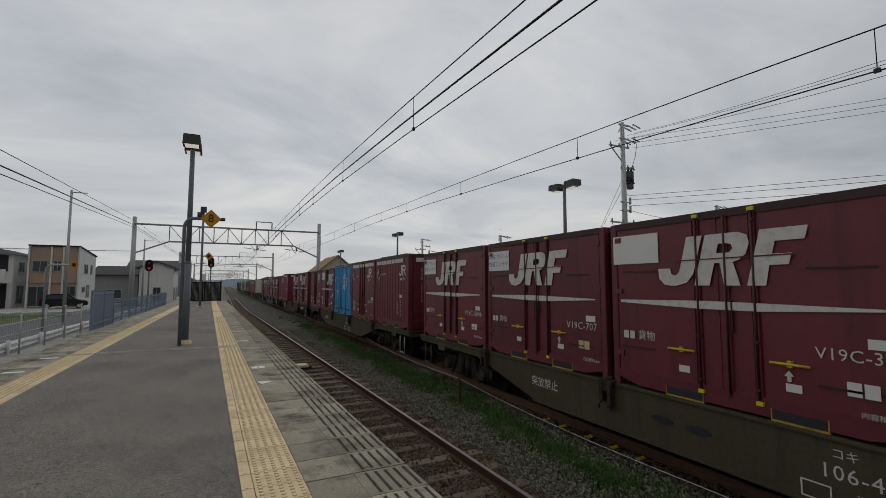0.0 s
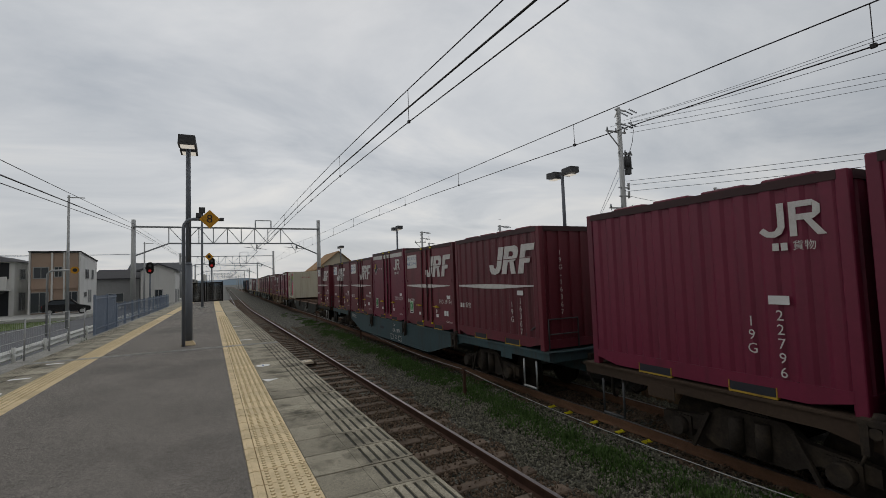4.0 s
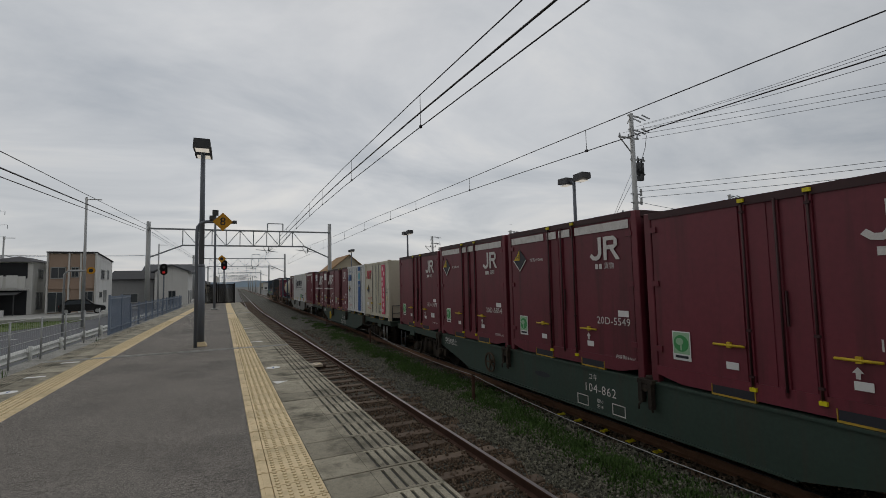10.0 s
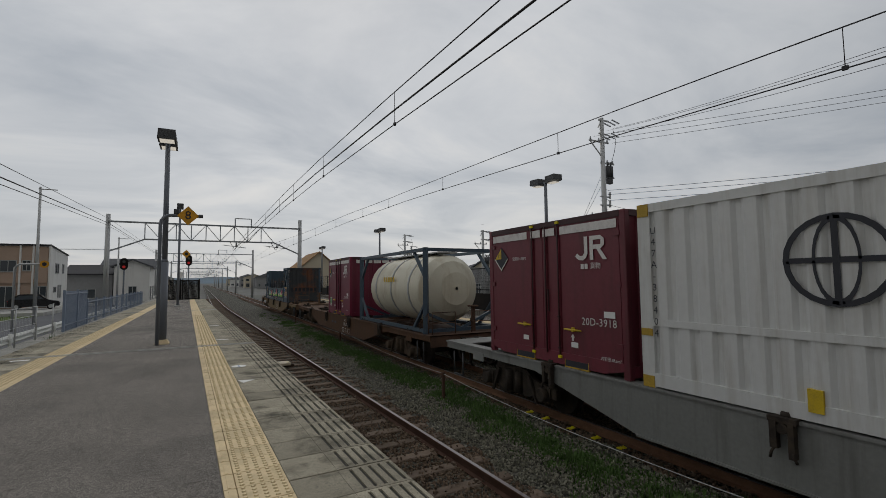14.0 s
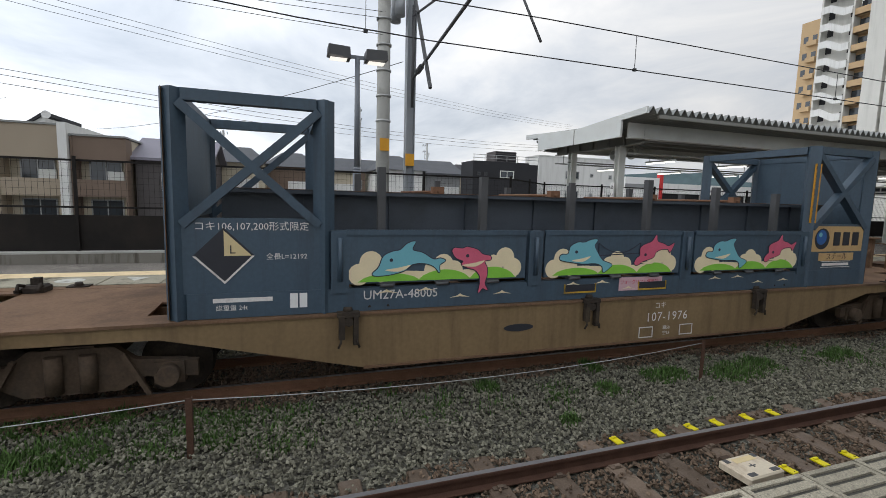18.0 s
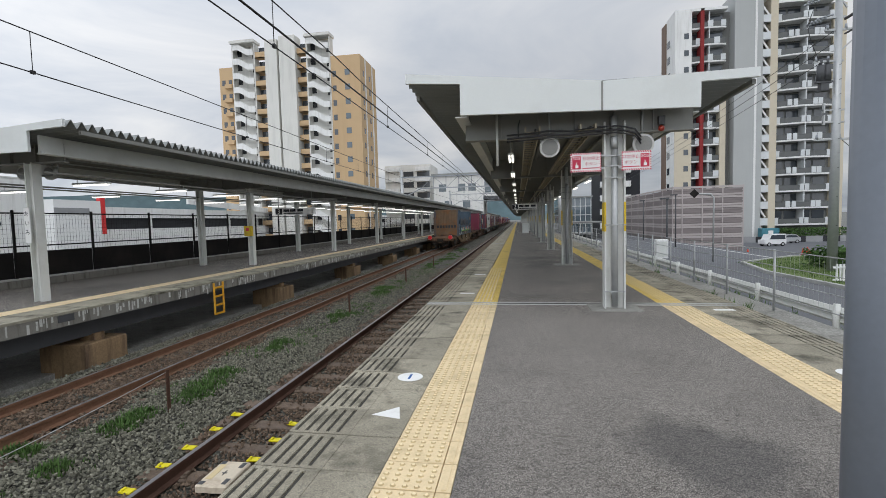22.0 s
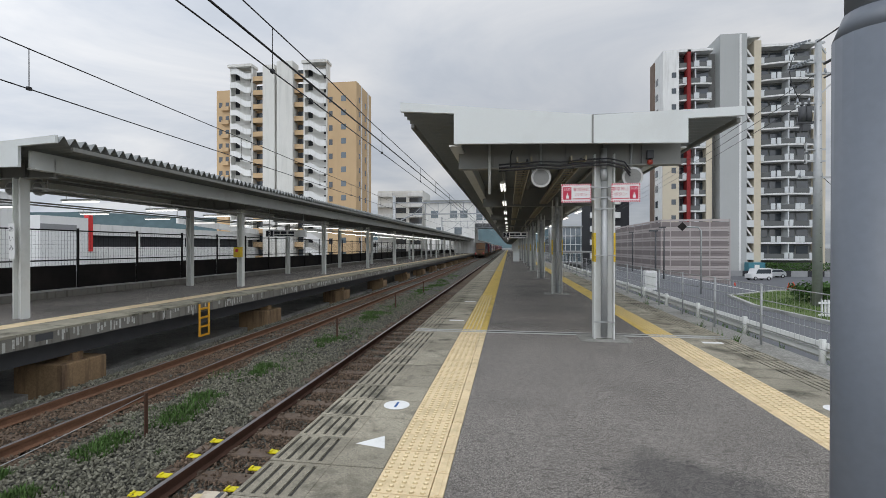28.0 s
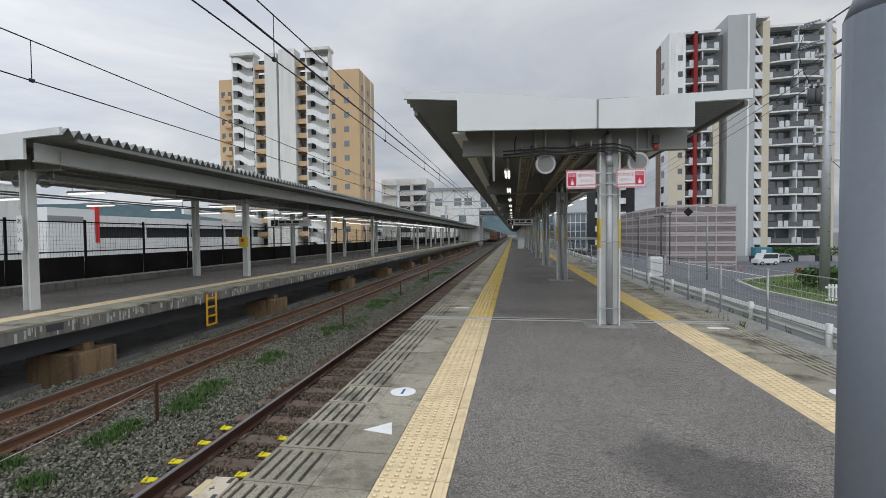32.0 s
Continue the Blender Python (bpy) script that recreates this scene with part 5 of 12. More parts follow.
def reefer(kind, number):
    """A cream or white insulated container with a printed stripe."""
    L, W, H = 3.70, 2.48, 2.5
    x, y = W / 2, L / 2
    paint = cream if kind != "blue" else box_white
    c = thing("insulated_container", {"fruit": "cream insulated container with a red stripe and fruit print, rust streaked", "flower": "cream insulated container with a red flower-print stripe", "blue": "white insulated container with a blue stripe"}[kind], "container", group="containers of the train")
    bm = bm_new()
    bev_box(bm, -x + 0.01, x - 0.01, -y + 0.01, y - 0.01, 0.12, H - 0.02, 0.02)
    for sx in (-1, 1):
        for sy in (-1, 1):
            box(bm, sx * x - (0.14 if sx > 0 else 0), sx * x + (0.14 if sx < 0 else 0), sy * y - (0.14 if sy > 0 else 0), sy * y + (0.14 if sy < 0 else 0), 0.0, 0.14)
            box(bm, sx * x - (0.1 if sx > 0 else 0), sx * x + (0.1 if sx < 0 else 0), sy * y - (0.1 if sy > 0 else 0), sy * y + (0.1 if sy < 0 else 0), H - 0.1, H)
    for u in (-1.78, -0.62, 0.62):
        if kind != "blue":
            box(bm, -x - 0.012, -x + 0.02, -u - 0.03, -u + 0.03, 0.15, H - 0.1)
    box(bm, -x - 0.012, -x + 0.02, -y + 0.02, y - 0.02, 0.12, 0.22)
    box(bm, -x - 0.012, -x + 0.02, -y + 0.02, y - 0.02, H - 0.12, H - 0.04)
    part("shell", bm, paint, c)
    fork_pockets(c, L, -x, 0.0)
    s = -x - 0.013
    bm = bm_new()
    if kind != "blue":
        for u in (-0.05, 0.05):
            box(bm, -x - 0.006, -x, -u - 0.012, -u + 0.012, 0.25, H - 0.15)
        for u in (-0.5, 0.5):
            cyl(bm, (-x - 0.02, -u, 0.25), (-x - 0.02, -u, H - 0.15), 0.016, seg=6)
    else:
        for k in range(1, 7):
            box(bm, -x - 0.002, -x + 0.02, -y + k * L / 7 - 0.006, -y + k * L / 7 + 0.006, 0.22, H - 0.12)
    part("door_seam", bm, beam_grey, c, "grey door seam and lock rods")
    if kind != "blue":
        door_bars(c, -x - 0.008)
        shape(c, "stripe", [[(-0.24, -0.75), (0.24, -0.75), (0.24, 0.62), (-0.24, 0.62)], [(-0.24, 1.0), (0.24, 1.0), (0.24, 1.22), (-0.24, 1.22)]] if kind == "fruit" else [[(-0.24, -0.85), (0.24, -0.85), (0.24, 1.22), (-0.24, 1.22)]], print_magenta, s, "red printed stripe", -1.15, 1.1)
        if kind == "fruit":
            for u, v, r, m in ((-0.2, 1.0, 0.13, print_gold), (0.15, 1.0, 0.2, print_lime), (-0.25, 0.8, 0.14, print_blue), (0.02, 0.66, 0.09, print_aqua), (0.2, 0.62, 0.09, print_pink), (0.3, 0.72, 0.08, print_gold)):
                shape(c, "fruit_print", [disc(r, 16)], m, s - 0.006, "", -1.15 - u, 1.0 + v * 0.95)
            write("19A", 0.2, sign_white, c, s - 0.008, -1.15, 1.35, name="stripe_words")
        else:
            rnd = random.Random(3)
            for k in range(9):
                u, v = rnd.uniform(-0.14, 0.14), -0.7 + k * 0.22
                shape(c, "flower_print", [disc(0.045, 8, 0.05 * math.cos(a), 0.05 * math.sin(a)) for a in [i * 1.2566 for i in range(5)]], blossom_pink, s - 0.006, "", -1.15 - u, 1.1 + v)
            write("ラッシング", 0.085, print_dark, c, s - 0.003, -1.63, 1.28, name="ring_note")
            write("リング付", 0.085, print_dark, c, s - 0.003, -1.63, 1.16, name="ring_note")
            shape(c, "paper_slip", [[(-0.07, -0.09), (0.07, -0.09), (0.07, 0.09), (-0.07, 0.09)]], cloud_cream, s, "small pale label", -1.63, 0.92)
        # three slanted red blocks for the owner's mark
        shape(c, "emblem", [[(-0.36, -0.1), (-0.28, -0.2), (-0.16, -0.1), (-0.08, 0.2), (-0.2, 0.2), (-0.26, -0.08)]] + [[(a - 0.06 + b, -0.2), (a + 0.06 + b, -0.2), (a + 0.12 + b, 0.2), (a + b, 0.2)] for a, b in ((0.02, 0), (0.26, 0))] + [[(0.2, 0.2), (0.5, 0.2), (0.48, 0.1), (0.2, 0.1)]], print_red, s, "red slanting blocks", 1.2, 1.95)
    else:
        shape(c, "stripe", [[(-0.26, -0.85), (0.26, -0.85), (0.26, 0.65), (-0.26, 0.65)], [(-0.26, 1.15), (0.26, 1.15), (0.26, 1.35), (-0.26, 1.35)]], print_blue, s, "blue printed stripe", -0.85, 1.05)
        shape(c, "stripe_emblem", [disc(0.2)], print_aqua, s - 0.006, "", -0.85, 1.93)
        write("19A", 0.2, sign_white, c, s - 0.008, -0.85, 1.45, name="stripe_words")
        write("がんばろう日本", 0.14, print_blue, c, s - 0.003, 0.95, 2.18, name="slogan")
        shape(c, "emblem", [[(-0.3 + k * 0.24, -0.16), (-0.14 + k * 0.24, -0.16), (-0.08 + k * 0.24, 0.16), (-0.24 + k * 0.24, 0.16)] for k in range(3)], print_blue, s, "blue slanting blocks", 1.25, 1.88)
    diamond(c, s, -1.25, 1.28, 0.23, "全幅W=2485", print_gold)
    write(number, 0.15, print_red if kind != "blue" else print_blue, c, s - 0.003, 0.95, 0.86, name="number")
    write("下部吊上げ禁止", 0.1, print_red, c, s - 0.003, 1.0, 0.42, name="notice")
    write(number, 0.13, print_red, c, -0.2, -y - 0.002, 1.95, FACE_S, name="end_number")
    shape(c, "notice_plate", [[(-0.15, -0.06), (0.15, -0.06), (0.15, 0.06), (-0.15, 0.06)]], sign_white, s, "", 1.3, 0.62)
    return c


def blue_container():
    c = container("ribbed", "UV19A-1019", cyan_blue, H=2.58, label="bright blue ribbed freight container with a white globe emblem")
    for o in list(c.children):
        if o.name.split(".")[0] in ("emblem", "owner_mark", "number", "end_number", "number_plate", "height_note", "hazard_diamond"):
            bpy.data.objects.remove(o)
    s = -1.225 - 0.006
    bm = bm_new()
    box(bm, -1.2325, -1.222, -1.72, 1.72, 2.43, 2.575)
    part("roof_edge_band", bm, print_dark, c, "black roof edge band")
    for u in (-1.22, -0.59, 0.03, 0.93):
        bm = bm_new()
        cyl(bm, (-1.262, -u, 0.14), (-1.262, -u, 2.46), 0.018, seg=10)
        rod = part("lock_rod", bm, cyan_blue, c, "blue door lock rod")
        for z in (0.2, 0.6, 1.2, 1.95, 2.12, 2.4):
            bm = bm_new()
            bev_box(bm, -1.285, -1.225, -u - 0.03, -u + 0.03, z - 0.022, z + 0.022, 0.008)
            part("rod_bracket", bm, cyan_blue, rod)
    bm = bm_new()
    for u in (-1.74, -0.31, 1.74):
        box(bm, -1.236, -1.222, -u - 0.025, -u + 0.025, 0.3, 2.38)
    box(bm, -1.236, -1.222, -1.74, 1.74, 0.27, 0.31)
    part("door_gasket", bm, print_dark, c, "black rubber door gasket")
    bm = bm_new()
    for k in range(18):
        u = -1.68 + k * 0.187
        prism(bm, [(u, 2.47), (u + 0.1, 2.47), (u + 0.15, 2.545), (u + 0.05, 2.545)], "x", -1.236, -1.2325)
    part("roof_edge_stripes", bm, print_pink, c, "pale red slanting stripes on the roof edge")
    shape(c, "emblem", ring(0.36, 0.42) + ring(0.34, 0.39, squash=0.45) + [[(-0.4, -0.025), (0.4, -0.025), (0.4, 0.025), (-0.4, 0.025)], [(-0.03, -0.4), (0.03, -0.4), (0.03, 0.4), (-0.03, 0.4)], [(-0.34, 0.17), (0.34, 0.17), (0.34, 0.21), (-0.34, 0.21)], [(-0.34, -0.21), (0.34, -0.21), (0.34, -0.17), (-0.34, -0.17)]], print_white, s, "white globe emblem", -0.6, 1.7)
    diamond(c, s, -1.39, 1.93, 0.23, "")
    shape(c, "diamond_cross", [[(-0.22, -0.005), (0.22, -0.005), (0.22, 0.005), (-0.22, 0.005)], [(-0.005, -0.22), (0.005, -0.22), (0.005, 0.22), (-0.005, 0.22)], [(0.0, 0.23), (0.23, 0.0), (0.215, 0.0), (0.0, 0.215)]], print_white, s - 0.009, "", 1.39, 1.93)
    write("H", 0.1, print_dark, c, s - 0.014, 1.45, 2.0, name="diamond_letter")
    write("全高H:2591MM", 0.07, print_white, c, s - 0.006, 0.87, 1.95, name="height_note")
    shape(c, "owner_mark", [disc(0.085)], print_red, s, "red round mark", 1.22, 1.17)
    shape(c, "owner_mark", BAR_ROW + [[(u + 0.24, v) for u, v in p] for p in BAR_ROW], print_white, s, "", 0.98, 1.19, 1.0)
    shape(c, "owner_bar", [[(-0.25, -0.012), (0.25, -0.012), (0.25, 0.012), (-0.25, 0.012)]], print_white, s, "", 0.86, 1.08)
    write("UV19A-1019", 0.15, print_white, c, s - 0.006, 1.03, 0.84, name="number")
    write("総重量:6.8t", 0.06, print_white, c, s - 0.006, 1.42, 0.24, name="weight_note")
    shape(c, "owner_bar", [[(-0.17, -0.025), (0.17, -0.025), (0.17, 0.025), (-0.17, 0.025)]], print_white, s, "", 1.42, 0.34)
    write_down("RSV-19080", 0.15, 0.17, print_white, c, s - 0.006, -1.42, 2.15, name="number")
    for u in (-1.0, -0.74):
        bm = bm_new()
        cyl(bm, (-1.262, -u - 0.12, 0.36), (-1.262, -u + 0.12, 0.36), 0.016, seg=8)
        box(bm, -1.275, -1.225, -u - 0.025, -u + 0.025, 0.33, 0.42)
        part("door_bar", bm, yellow_paint, c, "yellow door handle bar")
    return c


def long_container():
    """The white thirty-one foot container."""
    L, W, H = 9.41, 2.49, 2.6
    x, y = W / 2, L / 2
    c = thing("long_container", "long white ribbed container with black lettering shapes and a globe", "container", group="containers of the train")
    bm = bm_new()
    box(bm, -x + 0.05, x - 0.05, -y + 0.05, y - 0.05, 0.12, H - 0.05)
    for sx in (-1, 1):
        for sy in (-1, 1):
            box(bm, sx * x - (0.16 if sx > 0 else 0), sx * x + (0.16 if sx < 0 else 0), sy * y - (0.2 if sy > 0 else 0), sy * y + (0.2 if sy < 0 else 0), 0.0, H)
        a = (-x, -x + 0.09) if sx < 0 else (x - 0.09, x)
        box(bm, *a, -y + 0.2, y - 0.2, 0.02, 0.2)
        box(bm, *a, -y + 0.2, y - 0.2, H - 0.12, H)
        box(bm, *a, -y + 0.2, y - 0.2, 0.86, 0.95)
    n = 30
    for k in range(n):
        u = -y + 0.36 + k * (L - 0.72) / (n - 1)
        prism(bm, [(-x + 0.05, u - 0.12), (-x + 0.012, u - 0.07), (-x + 0.012, u + 0.07), (-x + 0.05, u + 0.12)], "z", 0.95, H - 0.12)
        prism(bm, [(-x + 0.05, u - 0.12), (-x + 0.012, u - 0.07), (-x + 0.012, u + 0.07), (-x + 0.05, u + 0.12)], "z", 0.2, 0.86)
    for sy in (-1, 1):
        for k in range(8):
            e = sy * (y - 0.05)
            box(bm, -1.0 + k * 0.26, -0.86 + k * 0.26, min(e, e + sy * 0.03), max(e, e + sy * 0.03), 0.2, H - 0.15)
    part("shell", bm, box_white, c)
    for u in (-y + 0.1, y - 0.1):
        bm = bm_new()
        for z0, z1 in ((0.0, 0.16), (0.72, 0.82), (H - 0.18, H)):
            box(bm, -x - 0.012, -x + 0.1, u - 0.09, u + 0.09, z0, z1)
        part("corner_casting", bm, pocket_yellow, c, "ochre corner casting")
    for u in (-3.1, -1.2, 1.0, 2.6):
        bm = bm_new()
        box(bm, -x - 0.02, -x + 0.04, u - 0.07, u + 0.07, 0.12, 0.36)
        part("latch", bm, yellow_paint, c, "ochre gate latch")
    s = -x - 0.002
    shape(c, "globe_emblem", ring(0.42, 0.48) + ring(0.4, 0.46, squash=0.45) + [[(-0.45, -0.03), (0.45, -0.03), (0.45, 0.03), (-0.45, 0.03)], [(-0.03, -0.45), (0.03, -0.45), (0.03, 0.45), (-0.03, 0.45)]], print_dark, s, "black globe emblem", 2.35, 1.7)
    letters = []
    u = -1.7
    for w in (0.34, 0.34, 0.36, 0, 0.28, 0.16, 0.36, 0.3, 0.34, 0, 0.34, 0.18):
        if w:
            letters.append([(u, -0.26), (u + w - 0.06, -0.26), (u + w + 0.05, 0.26), (u + 0.11, 0.26)])
        u += (w or 0.16) + 0.02
    shape(c, "lettering", letters, print_dark, s, "bold black slanting blocks", -0.0, 1.72)
    shape(c, "underline", [[(-1.75, -0.02), (2.1, -0.02), (2.1, 0.02), (-1.75, 0.02)]], print_dark, s, "", 0.0, 1.32)
    write("遮熱塗料使用", 0.2, print_dark, c, s - 0.005, -2.3, 1.13, name="paint_note")
    write_down("U47A-38404", 0.2, 0.2, print_dark, c, s - 0.005, -4.15, 2.3, name="number")
    write_down("U47A-38404", 0.14, 0.16, print_dark, c, s - 0.003, 4.45, 2.2, name="number")
    write_down("U47A-38404", 0.16, 0.18, print_dark, c, -0.95, -y - 0.02, 2.2, FACE_S, name="end_number")
    shape(c, "owner_mark", [[(-0.4, -0.17), (0.3, -0.17), (0.36, 0.17), (-0.34, 0.17)]], print_green, s, "green slanting owner's mark", -1.5, 0.52)
    shape(c, "owner_mark", [[(-0.45 + 0.14 * i, 0.02), (-0.34 + 0.14 * i, 0.02), (-0.34 + 0.14 * i, 0.14), (-0.45 + 0.14 * i, 0.14)] for i in range(7)] + [[(-0.45 + 0.14 * i, -0.14), (-0.34 + 0.14 * i, -0.14), (-0.34 + 0.14 * i, -0.02), (-0.45 + 0.14 * i, -0.02)] for i in range(7)], print_dark, s, "", -2.55, 0.5)
    return c


def tank_container():
    c = thing("tank_container", "white cylindrical tank in a dark blue steel frame", "container", group="containers of the train")
    x, y, H = 1.22, 3.03, 2.5
    bm = bm_new()
    for sx in (-1, 1):
        for sy in (-1, 1):
            beam(bm, (sx * (x - 0.06), sy * (y - 0.06), 0), (sx * (x - 0.06), sy * (y - 0.06), H), 0.13)
        for z in (0.08, H - 0.06):
            beam(bm, (sx * (x - 0.06), -y, z), (sx * (x - 0.06), y, z), 0.1)
    for sy in (-1, 1):
        for z in (0.08, H - 0.06):
            beam(bm, (-x, sy * (y - 0.06), z), (x, sy * (y - 0.06), z), 0.1)
        for sx in (-1, 1):
            beam(bm, (sx * (x - 0.06), sy * (y - 0.06), 0.9), (sx * (x - 0.06), sy * (y - 0.9), 0.1), 0.08)
            beam(bm, (sx * (x - 0.06), sy * (y - 0.06), 1.6), (sx * (x - 0.06), sy * (y - 0.9), H - 0.06), 0.08)
            beam(bm, (sx * (x - 0.06), sy * (y - 0.06), 0.6), (0, sy * (y - 0.06), 0.1), 0.08)
    part("frame", bm, navy, c, "dark blue steel frame")
    bm = bm_new()
    yr = [(-2.75, 0.05), (-2.7, 0.5), (-2.5, 0.85), (-2.2, 1.04), (-1.8, 1.08), (1.8, 1.08), (2.2, 1.04), (2.5, 0.85), (2.7, 0.5), (2.75, 0.05)]
    for (a, ra), (b, rb) in zip(yr, yr[1:]):
        cyl(bm, (0, a, 1.28), (0, b, 1.28), ra, rb, 28, caps=False)
    part("tank", bm, cream, c, "cream white cylindrical tank")
    bm = bm_new()
    for u in (-1.5, 0, 1.5):
        cyl(bm, (0, u - 0.05, 1.28), (0, u + 0.05, 1.28), 1.1, seg=28)
    part("hoop", bm, galvanised, c)
    bm = bm_new()
    for k in range(5):
        box(bm, -1.1, -1.095, 0.5 - k * 0.22, 0.62 - k * 0.22 + 0.02, 1.5, 1.66)
    part("lettering_bars", bm, print_gold, c)
    bm = bm_new()
    box(bm, -0.35, 0.35, -2.2, 2.2, 2.4, 2.44)
    part("walkway", bm, galvanised, c)
    return c


pink_plate = mat("pink_plate", (0.55, 0.36, 0.40), 0.6, var=0.08, scale=6, bump=0)
outline_ink = mat("outline_ink", (0.03, 0.03, 0.05), 0.6, var=0.1, bump=0)


def steel_frame_container():
    """The forty-foot open frame for steel girders, with its painted side flaps."""
    L, x, H = 12.19, 1.22, 2.6
    y = L / 2
    c = thing("open_frame_container", "dark blue open-frame steel container with dolphin paintings on its flaps", "container", group="containers of the train")
    bm = bm_new()
    for sy in (-1, 1):
        for sx in (-1, 1):
            for d in (0.0, 1.62):
                yy = sy * (y - 0.09 - d)
                beam(bm, (sx * (x - 0.09), yy, 0), (sx * (x - 0.09), yy, H), 0.18)
            beam(bm, (sx * (x - 0.085), sy * (y - 0.18), H - 0.065), (sx * (x - 0.085), sy * (y - 1.62), H - 0.065), 0.13)
            for d0, d1, off in ((0.15, 1.65, 0.06), (1.65, 0.15, 0.066)):
                beam(bm, (sx * (x - off), sy * (y - d0), H - 0.15), (sx * (x - off), sy * (y - d1), 1.1), 0.1, 0.14, up=(1, 0, 0))
        for d in (0.09, 1.71):
            beam(bm, (-x + 0.18, sy * (y - d), H - 0.07), (x - 0.18, sy * (y - d), H - 0.07), 0.13)
    for sx in (-1, 1):
        a = (-x, -x + 0.12) if sx < 0 else (x - 0.12, x)
        box(bm, *a, -y + 0.18, y - 0.18, 0.003, 0.3)
    part("frame", bm, navy, c, "dark blue corner posts, braces and side rails")
    for sy in (-1, 1):
        e = sy * (y - 0.02)
        m = end_brown if sy > 0 else end_slate
        note = "rust-brown" if sy > 0 else "slate grey"
        # folded sheet seen from outside, and its blue inner face
        for d, mm, tone in ((0.0, m, note + " folded end wall with orange rust"), (-0.075, navy, "dark blue inner face of the end wall")):
            prof = []
            for k in range(8):
                xx = -x + 0.13 + k * 0.27
                prof += [(xx, e + sy * d), (xx + 0.13, e + sy * d), (xx + 0.155, e + sy * (d - 0.035)), (xx + 0.245, e + sy * (d - 0.035))]
            prof += [(x - 0.1, e + sy * (d - 0.06)), (-x + 0.1, e + sy * (d - 0.06))]
            bm = bm_new()
            prism(bm, prof, "z", 1.14, H - 0.12)
            part("end_wall", bm, mm, c, tone)
        # dark backing sheet: the shade behind the openings is given as colour
        bm = bm_new()
        box(bm, -x + 0.1, x - 0.1, min(e - sy * 0.05, e - sy * 0.1), max(e - sy * 0.05, e - sy * 0.1), 0.08, 1.14)
        part("end_shade", bm, print_dark, c, "flat dark sheet for the shade behind the end openings")
        bm = bm_new()
        o = e + sy * 0.025
        a, b = min(e - sy * 0.045, o), max(e - sy * 0.045, o)
        for z0, z1 in ((H - 0.13, H - 0.01), (1.08, 1.16), (0.72, 0.82)):
            box(bm, -x + 0.16, x - 0.16, a, b, z0, z1)
        for k in range(8):
            xx = -x + 0.2 + k * 0.285
            for z0, z1 in ((0.44, 0.72), (0.82, 1.08)):
                box(bm, xx - 0.04, xx + 0.04, a + 0.004, b - 0.004, z0, z1)
        for sx in (-1, 1):
            q = (-x + 0.004, -x + 0.16) if sx < 0 else (x - 0.16, x - 0.004)
            box(bm, *q, min(e + sy * 0.022, o), max(e + sy * 0.022, o), 0.004, H - 0.004)
        prism(bm, [(-x + 0.16, 0.06), (-0.62, 0.06), (-0.55, 0.16), (-0.3, 0.16), (-0.24, 0.06), (0.24, 0.06), (0.3, 0.16), (0.55, 0.16), (0.62, 0.06), (x - 0.16, 0.06), (x - 0.16, 0.44), (-x + 0.16, 0.44)], "y", a, b)
        part("end_frame", bm, m, c, note + " end frame with a row of square openings")
        bm = bm_new()
        box(bm, -x + 0.17, x - 0.17, min(e - sy * 0.01, e - sy * 0.043), max(e - sy * 0.01, e - sy * 0.043), 0.44, 0.72)
        part("end_plate", bm, m, c)
    # side panels under the braced ends
    for sy in (-1, 1):
        bm = bm_new()
        a, b = sorted((sy * (y - 0.1), sy * (y - 1.7)))
        box(bm, -x + 0.02, -x + 0.06, a, b, 0.3, 1.18)
        part("end_panel", bm, navy, c)
    # the girder it carries
    bm = bm_new()
    for xx in (-0.62, 0.62):
        box(bm, xx - 0.02, xx + 0.02, -y + 0.5, y - 0.5, 0.5, 1.5)
        for z in (0.45, 1.48):
            box(bm, xx - 0.22, xx + 0.22, -y + 0.5, y - 0.5, z, z + 0.05)
        for k in range(9):
            yy = -4.6 + k * 1.15
            box(bm, xx - 0.06, xx + 0.06, yy, yy + 0.015, 0.5, 1.48)
    g = part("girder", bm, girder_blue, c, "blue-grey steel plate girders")
    bm = bm_new()
    box(bm, -0.85, -0.38, -y + 0.5, y - 0.5, 1.532, 1.536)
    box(bm, 0.38, 0.85, -y + 0.5, y - 0.5, 1.532, 1.536)
    part("flange_top", bm, rail_brown, g, "rusty brown top flange")
    for k in range(6):
        yy = -3.6 + k * 1.45
        for xx in (-1.05, 1.05):
            bm = bm_new()
            box(bm, xx - 0.05, xx + 0.05, yy - 0.05, yy + 0.05, 0.3, 1.78 + 0.07 * ((k * 7) % 3 - 1))
            part("stake", bm, dark_grey, c, "dark grey stake")
    for k in range(4):
        bm = bm_new()
        yy = -2.9 + k * 1.9
        cyl(bm, (-0.9, yy, 1.56), (0.9, yy + 0.1, 1.56), 0.02, seg=6)
        box(bm, -0.86, -0.74, yy - 0.08, yy + 0.08, 1.53, 1.63)
        part("lashing_chain", bm, rail_brown, c, "rusty lashing chain")
    # painted flaps
    s = -x - 0.012
